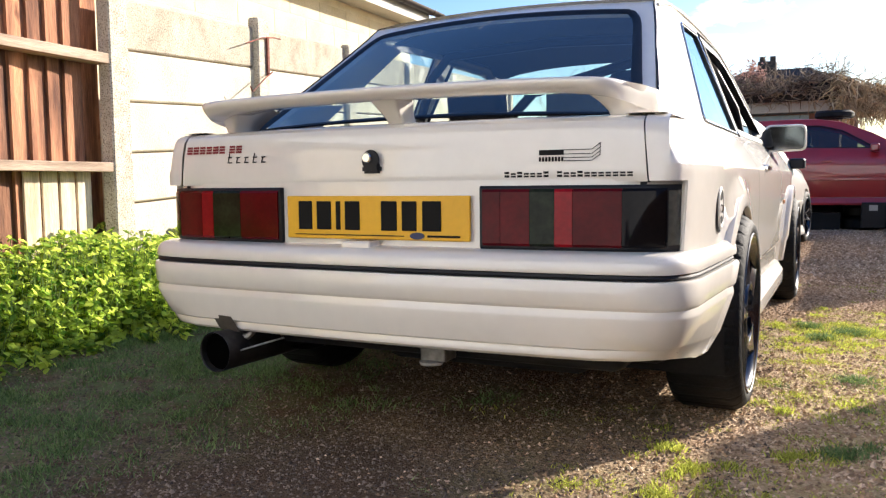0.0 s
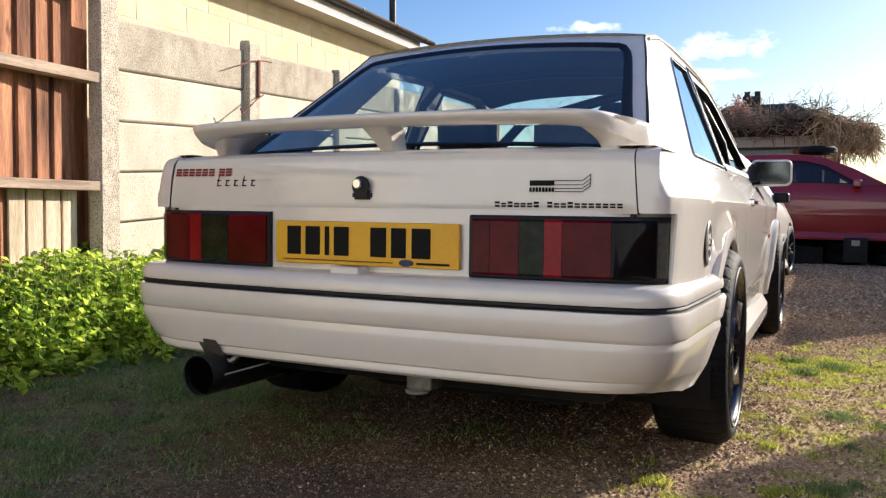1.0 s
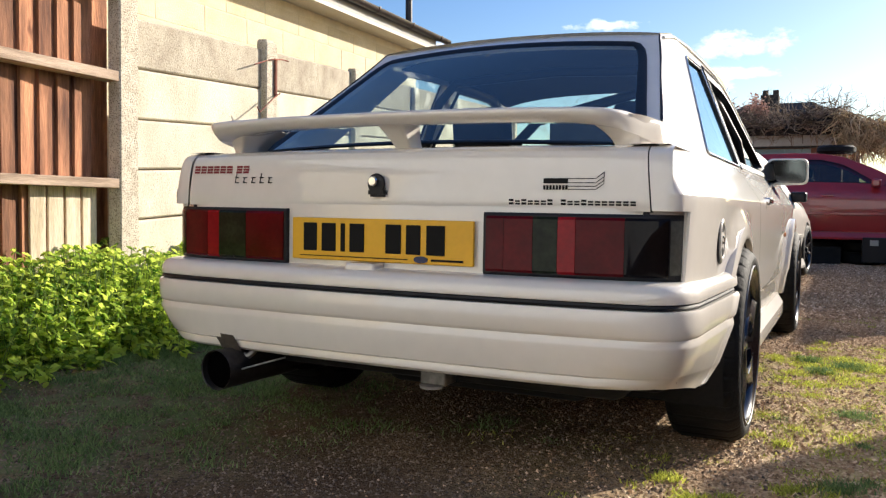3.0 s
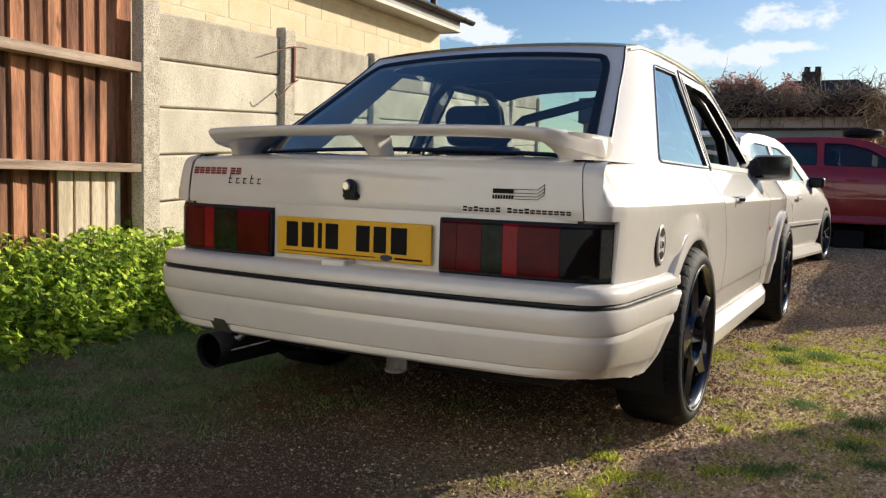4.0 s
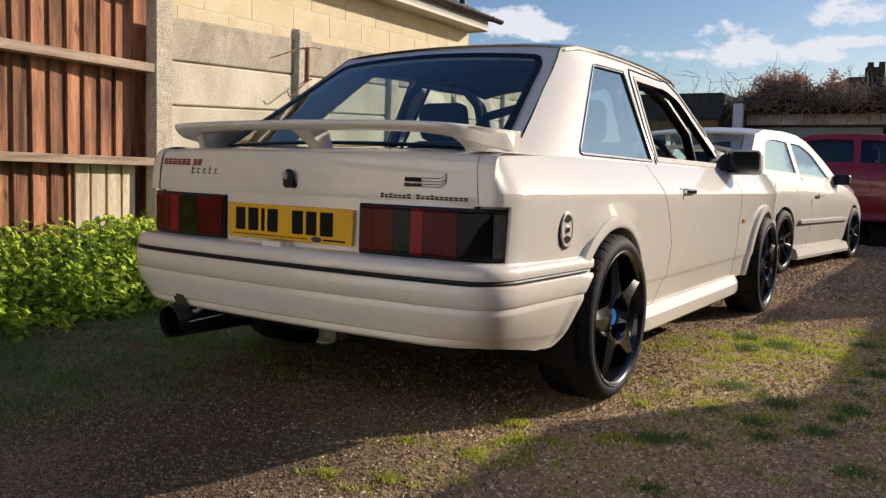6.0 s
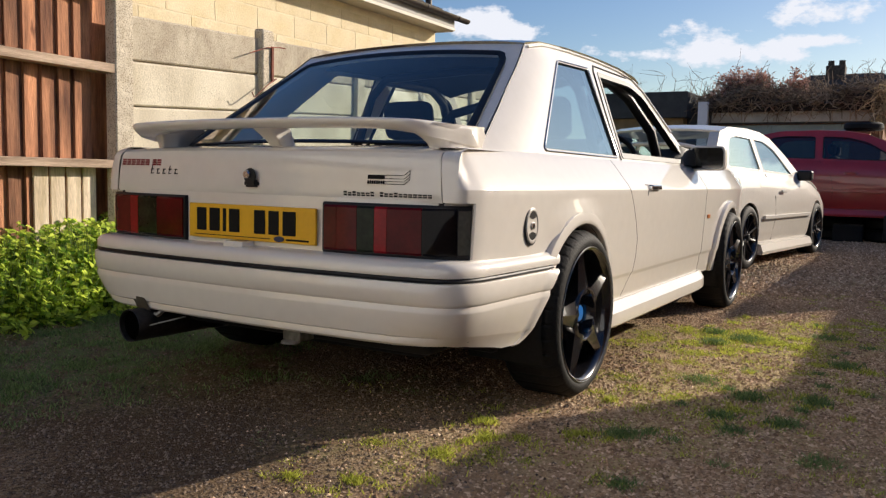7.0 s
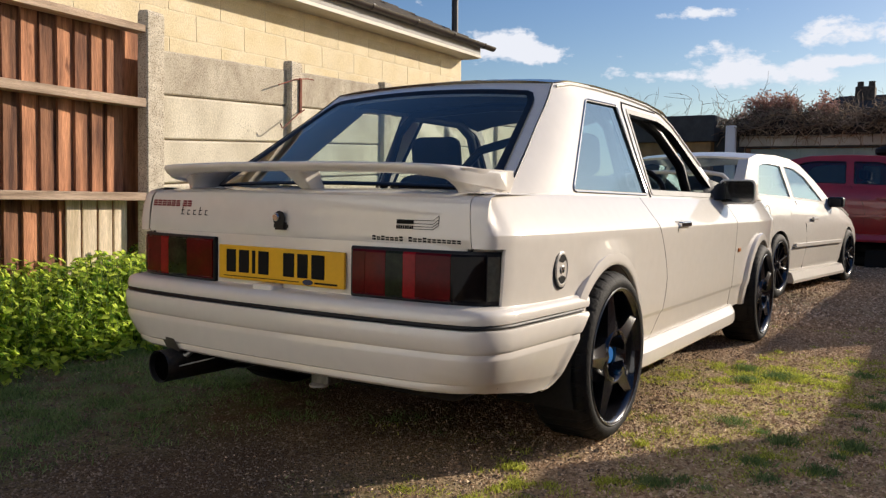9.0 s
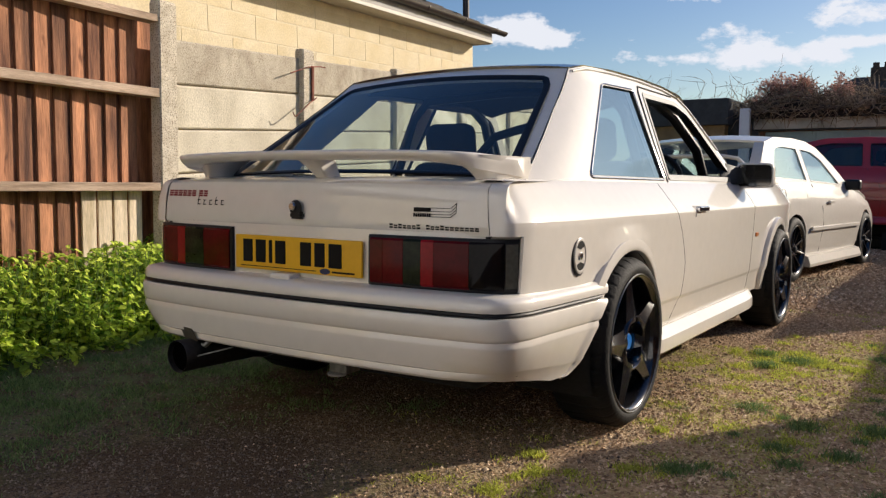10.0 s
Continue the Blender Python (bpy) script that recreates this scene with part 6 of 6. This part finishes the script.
# tyres added under the red car to fill its gap with dark
def filler_tyre(at):
    t = thing("filler_tyre", at, "black tyre added to keep the space under the red car dark", "tyre", group="tyres under the red car")
    part("tyre", lathe([(0.0, 0.16), (0.0, 0.25), (0.04, 0.29), (0.14, 0.29), (0.18, 0.25), (0.18, 0.16)], 32, axis="z"), M_RUBBER, t, solid=0.01, away=(0, 0, 0.09))
    return t


rt = random.Random(2)
for k in range(5):
    x = -0.1 + 0.66 * k
    filler_tyre(pose(x, 12.05 + rt.uniform(-0.1, 0.1), gz, 0, 0, rt.uniform(0, 90)))
    filler_tyre(pose(x + 0.05, 12.1 + rt.uniform(-0.1, 0.1), gz + 0.181, 0, 0, rt.uniform(0, 90)))
crate = thing("plastic_crate", pose(1.38, 11.6, gz), "black plastic crate standing by the red car", "crate")
part("crate", boxed(-0.16, 0.16, -0.12, 0.12, 0.05, 0.42), M_BLACK, crate, bevel=0.015)
part("crate_panel", boxed(-0.06, 0.05, -0.128, -0.118, 0.30, 0.38), M_OLDWHITE, crate, "pale panel on the crate")
# dark sheet added to stop light showing through below the red car
sheet_ob = thing("dark_blocker", pose(0, 12.7, gz), "dark sheet added to block light behind the tyres", "tarpaulin")
part("cloth", grid([[(x, 0.05 * math.sin(x * 5), z) for z in (0, 0.2, 0.42)] for x in np.linspace(-2.0, 3.6, 40)]), M_DARK, sheet_ob, solid=0.01)


# ---------- dead brambles on the garage, bare shrubs ----------
def mesh_stuff(name, verts, faces, material, label, category, kind="stuff"):
    me = bpy.data.meshes.new(name)
    me.from_pydata(verts, [], faces)
    me.materials.append(material)
    return tagged(new(name, me), label, category, kind=kind)


def twig(verts, faces, points, r0, r1, sides=3):
    """A thin tapered stem along points, added to the lists."""
    base = len(verts)
    n = len(points)
    for i, p in enumerate(points):
        r = r0 + (r1 - r0) * i / (n - 1)
        d = (Vector(points[min(i + 1, n - 1)]) - Vector(points[max(i - 1, 0)])).normalized()
        s = d.cross(Vector((0.3, 0.9, 0.2))).normalized()
        t = s.cross(d)
        for k in range(sides):
            a = 2 * math.pi * k / sides
            q = Vector(p) + r * (math.cos(a) * s + math.sin(a) * t)
            verts.append((q.x, q.y, q.z))
    for i in range(n - 1):
        for k in range(sides):
            a, b = base + i * sides + k, base + i * sides + (k + 1) % sides
            faces.append((a, b, b + sides, a + sides))


def wander(rg, start, heading, length, steps, droop=0.0, jitter=0.35):
    p, d = Vector(start), Vector(heading).normalized()
    out = [tuple(p)]
    for i in range(steps):
        d = (d + Vector((rg.gauss(0, jitter), rg.gauss(0, jitter), rg.gauss(0, jitter) - droop))).normalized()
        p = p + d * (length / steps)
        out.append(tuple(p))
    return out


rg = random.Random(11)
verts, faces = [], []
for k in range(2600):      # tangle hanging over the fascia and along the roof
    x = rg.uniform(-2.7, 1.15)
    top = 2.45 + 0.38 * noise.noise(Vector((x * 0.9, 5, 0))) + rg.uniform(-0.15, 0.42)
    if x > 0.75:
        top -= (x - 0.75) * 1.0
    z = rg.uniform(2.36, max(top, 2.45))
    p = wander(rg, (x, 16.72 + rg.uniform(-0.12, 0.9), z), (rg.gauss(0, 1), rg.gauss(0, 0.4), rg.uniform(-0.45, 0.6)), rg.uniform(0.25, 0.6), 5, 0.05)
    twig(verts, faces, p, 0.012, 0.004)
mesh_stuff("bramble_tangle", verts, faces, M_BRAMBLE, "brown dead brambles heaped over the garage roof", "brambles")
verts, faces = [], []
for k in range(900):      # spilling over the garage's corner
    x = 0.70 + 1.1 * rg.random()
    p = wander(rg, (x, 16.5 + rg.uniform(-0.3, 0.5), rg.uniform(1.95, 2.75 - 0.30 * (x - 0.7))), (rg.gauss(0.2, 0.6), rg.gauss(0, 0.4), rg.uniform(-1, 0.4)), rg.uniform(0.2, 0.55), 5, 0.25)
    twig(verts, faces, p, 0.014, 0.004)
mesh_stuff("dead_fern", verts, faces, M_STRAW, "straw-coloured dead fern hanging beside the garage", "fern")

# dark filler in place of the shade between the twigs
mass = thing("bramble_mass", pose(0, 16.9, gz), "dark solid standing in for shade deep in the bramble heap", "brambles", kind="stuff")
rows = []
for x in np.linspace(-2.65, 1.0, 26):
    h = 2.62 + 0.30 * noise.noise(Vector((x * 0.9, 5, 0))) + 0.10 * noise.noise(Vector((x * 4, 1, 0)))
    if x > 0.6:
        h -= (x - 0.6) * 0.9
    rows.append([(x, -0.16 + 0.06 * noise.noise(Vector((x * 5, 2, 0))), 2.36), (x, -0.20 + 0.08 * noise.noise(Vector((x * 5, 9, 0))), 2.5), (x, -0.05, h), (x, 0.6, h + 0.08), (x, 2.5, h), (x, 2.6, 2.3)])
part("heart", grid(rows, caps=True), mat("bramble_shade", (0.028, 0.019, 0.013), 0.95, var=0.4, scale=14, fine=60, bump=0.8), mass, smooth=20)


def bare_shrub(name, at, height, spread, stems, seed, label, buds=0, thin=1.0):
    """A leafless shrub: stems that fork twice, and small buds on the outer twigs."""
    rg = random.Random(seed)
    e = thing(name, pose(*at), label, "shrub")
    verts, faces, tips = [], [], []
    for k in range(stems):
        a = rg.uniform(0, 2 * math.pi)
        main = wander(rg, (0.15 * math.cos(a), 0.15 * math.sin(a), 0), (spread * math.cos(a), 0.5 * spread * math.sin(a), 1.0), height * rg.uniform(0.6, 1.0), 7, 0.0, 0.13)
        twig(verts, faces, main, 0.020 * thin, 0.006 * thin)
        for j in range(2, 8):
            for q in range(2):
                b = wander(rg, main[j], (rg.gauss(0, 0.8), rg.gauss(0, 0.5), rg.uniform(0.1, 1)), height * rg.uniform(0.12, 0.28), 4, 0.0, 0.25)
                twig(verts, faces, b, 0.008 * thin, 0.003 * thin)
                tips += b[1:]
                c = wander(rg, b[2], (rg.gauss(0, 1), rg.gauss(0, 0.6), rg.uniform(0, 1)), height * rg.uniform(0.06, 0.14), 3, 0.0, 0.3)
                twig(verts, faces, c, 0.005 * thin, 0.003 * thin)
                tips += c[1:]
    me = bpy.data.meshes.new("crown")
    me.from_pydata(verts, [], faces)
    me.materials.append(M_BRAMBLE)
    new("crown", me).parent = e
    if buds:
        verts, faces = [], []
        for t in tips:
            for q in range(buds):
                c = Vector(t) + Vector((rg.gauss(0, 0.05), rg.gauss(0, 0.05), rg.gauss(0, 0.05)))
                s = rg.uniform(0.012, 0.03)
                b = len(verts)
                verts += [(c.x - s, c.y, c.z), (c.x, c.y - s, c.z + 0.3 * s), (c.x + s, c.y, c.z), (c.x, c.y, c.z + 1.4 * s)]
                faces += [(b, b + 1, b + 3), (b + 1, b + 2, b + 3), (b, b + 2, b + 1)]
        me = bpy.data.meshes.new("buds")
        me.from_pydata(verts, [], faces)
        me.materials.append(M_BUDS)
        new("blossom", me).parent = e
    return e


bare_shrub("budding_shrub", (-2.05, 17.6, 2.35), 0.82, 0.55, 22, 3, "leafless shrub with pinkish buds on the garage roof", 3)
bare_shrub("budding_shrub", (-1.35, 17.7, 2.35), 0.80, 0.55, 22, 5, "leafless shrub with pinkish buds on the garage roof", 3)
bare_shrub("bare_shrub", (0.1, 17.9, 2.2), 1.35, 0.9, 12, 8, "bare arching bramble stems above the garage", 0, 0.8)
bare_shrub("bare_shrub", (0.9, 17.6, 1.8), 1.5, 0.9, 12, 9, "bare arching bramble stems above the garage", 0, 0.8)
bare_shrub("bare_tree", (-4.0, 21.0, gz), 4.2, 0.35, 9, 14, "thin bare tree behind the shed", 0, 1.0)
bare_shrub("bare_tree", (-5.6, 21.5, gz), 4.0, 0.35, 9, 15, "thin bare tree behind the shed", 0, 1.0)
bare_shrub("bare_tree", (-4.9, 22.5, gz), 4.4, 0.30, 8, 16, "thin bare tree behind the shed", 0, 1.0)

# ---------- weeds along the fence ----------
rg = random.Random(21)
lv, lf, sv, sf = [], [], [], []


def leaf(c, size, yaw, tilt, roll):
    """A pointed, folded leaf of eight corners."""
    m = Matrix.Translation(c) @ Euler((tilt, roll, yaw), "ZXY").to_matrix().to_4x4()
    b = len(lv)
    for x, y, z in ((0, 0, 0), (0.30, 0.22, 0.06), (0.36, 0.55, 0.05), (0.0, 1.0, -0.12), (-0.36, 0.55, 0.05), (-0.30, 0.22, 0.06), (0, 0.5, -0.03)):
        q = m @ Vector((x * size, y * size, z * size))
        lv.append((q.x, q.y, q.z))
    lf.extend([(b, b + 1, b + 6), (b + 1, b + 2, b + 6), (b + 2, b + 3, b + 6), (b + 3, b + 4, b + 6), (b + 4, b + 5, b + 6), (b + 5, b, b + 6)])


def weed_height(x, y):
    d = x - (-1.72 - 0.10 * (y - 0.4) + 0.10 * noise.noise(Vector((y * 2.2, 0, 7))))
    front = min(max(-d / 0.30, 0), 1)
    return (0.40 + 0.12 * noise.noise(Vector((x * 2, y * 2, 4)))) * front ** 0.55 * (1.0 if y < 5 else 0.8)


count = 0
while count < 6000:
    y = rg.uniform(-2.0, 4.6)
    x = rg.uniform(-2.6 - 0.1 * max(y, 0), -1.45 - 0.05 * y)
    h = weed_height(x, y)
    if h < 0.05:
        if rg.random() < 0.9:
            continue
        h = 0.07
    count += 1
    h *= rg.uniform(0.65, 1.1)
    top = wander(rg, (x, y, 0), (rg.gauss(0, 0.12), rg.gauss(0, 0.12), 1), h, 4, 0, 0.08)
    twig(sv, sf, top, 0.0035, 0.002)
    for j in range(1, 5):
        for q in range(5 if j == 4 else 3):
            px, py, pz = top[j]
            leaf((px, py, pz), rg.uniform(0.022, 0.050) * (1.3, 1.1, 1.0, 0.85)[j - 1], rg.uniform(0, 2 * math.pi), rg.uniform(-1.15, 0.75), rg.uniform(-0.6, 0.6))
mesh_stuff("weed_leaves", lv, lf, M_LEAF, "bright green leafy weeds along the fence foot", "weeds")
mesh_stuff("weed_stems", sv, sf, M_STEM, "thin green weed stems along the fence foot", "weeds")

# ---------- grass tufts and loose gravel ----------
rg = random.Random(31)


def tuft(bv, bf, x, y, blades, radius, tall):
    """A clump of short bent blades."""
    for k in range(blades):
        px, py = x + rg.gauss(0, radius), y + rg.gauss(0, radius)
        a, w, h = rg.uniform(0, 2 * math.pi), rg.uniform(0.0009, 0.0024), tall * rg.uniform(0.35, 1.1)
        lx, ly = rg.gauss(0, 0.7) * h, rg.gauss(0, 0.7) * h
        z = ground_z(px, py) - 0.008
        c, s = math.cos(a) * w, math.sin(a) * w
        b = len(bv)
        bv += [(px - c, py - s, z), (px + c, py + s, z), (px + lx * 0.45 + c * 0.7, py + ly * 0.45 + s * 0.7, z + h * 0.65), (px + lx * 0.45 - c * 0.7, py + ly * 0.45 - s * 0.7, z + h * 0.65), (px + lx, py + ly, z + h)]
        bf += [(b, b + 1, b + 2, b + 3), (b + 3, b + 2, b + 4)]


bv, bf, dv, df = [], [], [], []
made = 0
while made < 4200:
    x, y = rg.uniform(-2.2, 2.6), rg.uniform(-1.6, 5.0)
    g = grass_amount(x, y)
    clump = noise.noise(Vector((x * 7.0, y * 7.0, 9.0))) + 0.6 * noise.noise(Vector((x * 19.0, y * 19.0, 2.0)))
    if rg.random() > g ** 1.3 or clump < 0.02:
        continue
    made += 1
    k = min(max((0.5 - x) / 0.6, 0), 1)      # towards the fence: rougher, longer, with shade in its colour
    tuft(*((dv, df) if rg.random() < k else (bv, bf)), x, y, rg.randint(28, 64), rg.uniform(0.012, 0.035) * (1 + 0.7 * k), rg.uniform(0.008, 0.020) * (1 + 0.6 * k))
# thicker clumps that stand out of the gravel: place, radius
CLUMPS = [(0.5, -0.03, 0.03), (0.69, 0.0, 0.035), (0.48, -0.35, 0.03), (0.62, -0.29, 0.025), (0.66, 0.33, 0.03), (0.73, 0.19, 0.025), (0.95, 0.38, 0.03), (1.05, 0.44, 0.05), (1.18, 0.05, 0.03), (1.31, 0.65, 0.04), (1.25, 0.80, 0.04), (1.28, 1.1, 0.05), (1.44, 0.82, 0.05), (1.43, 1.79, 0.05), (1.53, 1.84, 0.06), (1.40, 2.45, 0.06), (1.49, 1.17, 0.05), (1.57, 0.49, 0.05), (1.07, 2.2, 0.07), (1.18, 2.2, 0.08), (1.32, 2.16, 0.06), (0.90, 2.3, 0.05), (0.96, 2.03, 0.05), (0.95, 1.5, 0.05), (0.95, 1.27, 0.06), (1.08, 1.24, 0.06), (0.82, 1.13, 0.05), (0.84, 1.43, 0.05)]
for x, y, r in CLUMPS:
    green = x > 1.0 and y < 1.2 or rg.random() < 0.3      # coarser clumps on the drive, with shade put into their colour
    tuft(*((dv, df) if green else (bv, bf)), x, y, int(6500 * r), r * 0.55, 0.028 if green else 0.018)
    for k in range(4):
        tuft(bv, bf, x + rg.gauss(0, 1.8 * r), y + rg.gauss(0, 1.8 * r), 40, 0.015, 0.014)
for k in range(70):      # small scattered clumps
    x, y = rg.uniform(0.85, 2.3), rg.uniform(-0.3, 3.2)
    r = rg.uniform(0.015, 0.04)
    tuft(*((dv, df) if rg.random() < 0.6 else (bv, bf)), x, y, int(4000 * r), r * 0.6, rg.uniform(0.014, 0.026))
mesh_stuff("grass", bv, bf, M_GRASS, "thin patchy yellow-green grass growing through gravel", "grass")

clean, shaded = ([], []), ([], [])


def stone(x, y, s, heap):
    """A small angular stone half sunk into the ground."""
    tv, tf = heap
    z = ground_z(x, y) + 0.012 * noise.noise(Vector((x * 1.7, y * 1.7, 0))) - 0.004 + 0.15 * s
    a = rg.uniform(0, 6.28)
    c, d = math.cos(a), math.sin(a)
    e1, e2, e3 = s * rg.uniform(0.8, 1.4), s * rg.uniform(0.6, 1.0), s * rg.uniform(0.5, 1.0)
    b = len(tv)
    for ux, uy, uz in ((1, 0.2, 0), (0.1, 1, 0.1), (-1, 0.1, -0.1), (-0.2, -1, 0), (0.2, 0.1, 1)):
        vx, vy = ux * e1, uy * e2
        tv.append((x + vx * c - vy * d, y + vx * d + vy * c, z + uz * e3))
    tf.extend([(b, b + 1, b + 4), (b + 1, b + 2, b + 4), (b + 2, b + 3, b + 4), (b + 3, b, b + 4)])


for k in range(290000):
    x, y = rg.uniform(-1.9, 2.8), -1.2 + 6.7 * rg.random() ** 1.4
    if rg.random() < 0.6 * grass_amount(x, y):
        continue
    ground_shade = shade_amount(x, y)
    # darker copies of the stones where shade is painted into the ground
    sunk = rg.random() < ground_shade
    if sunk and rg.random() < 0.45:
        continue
    stone(x, y, rg.uniform(0.0028, 0.0076) * (1.5 if rg.random() < 0.06 else 1.0) * (1 - 0.25 * ground_shade), shaded if sunk else clean)
for k in range(24000):      # thinner towards the road
    x, y = rg.uniform(-1.9, 2.9), rg.uniform(-4.8, -1.1)
    ground_shade = shade_amount(x, y)
    stone(x, y, rg.uniform(0.004, 0.010), shaded if rg.random() < ground_shade else clean)
for k in range(26000):      # coarser stones on the far drive
    x, y = rg.uniform(-0.2, 3.0), rg.uniform(4.0, 13.0)
    stone(x, y, rg.uniform(0.007, 0.018), clean)
mesh_stuff("shaded_grass", dv, df, M_SHADEGRASS, "longer green grass with shade put into its colour", "grass")
mesh_stuff("gravel", *clean, M_STONE, "loose brown and grey gravel stones", "gravel")
mesh_stuff("shaded_stones", *shaded, M_SHADESTONE, "muddy stones half sunk into dark earth", "gravel")

# ---------- painted blocks of the bungalow wall ----------
block = finish(boxed(-0.286, 0.286, 0.004, 0.009, -0.0985, 0.0985), M_BLOCK, 0)
for course in range(3, 13):
    z = 2.080 + 0.212 * (course - 10)
    if z > EAVES - 0.13:
        break
    for k in range(-2, 11):
        x = 0.588 * k + (0.29 if course % 2 else 0) - 0.145
        if x > CORNER - 0.28:
            continue
        ob = new("block", block)
        ob.parent = house
        ob.matrix_basis = pose(x, 0.0, z)
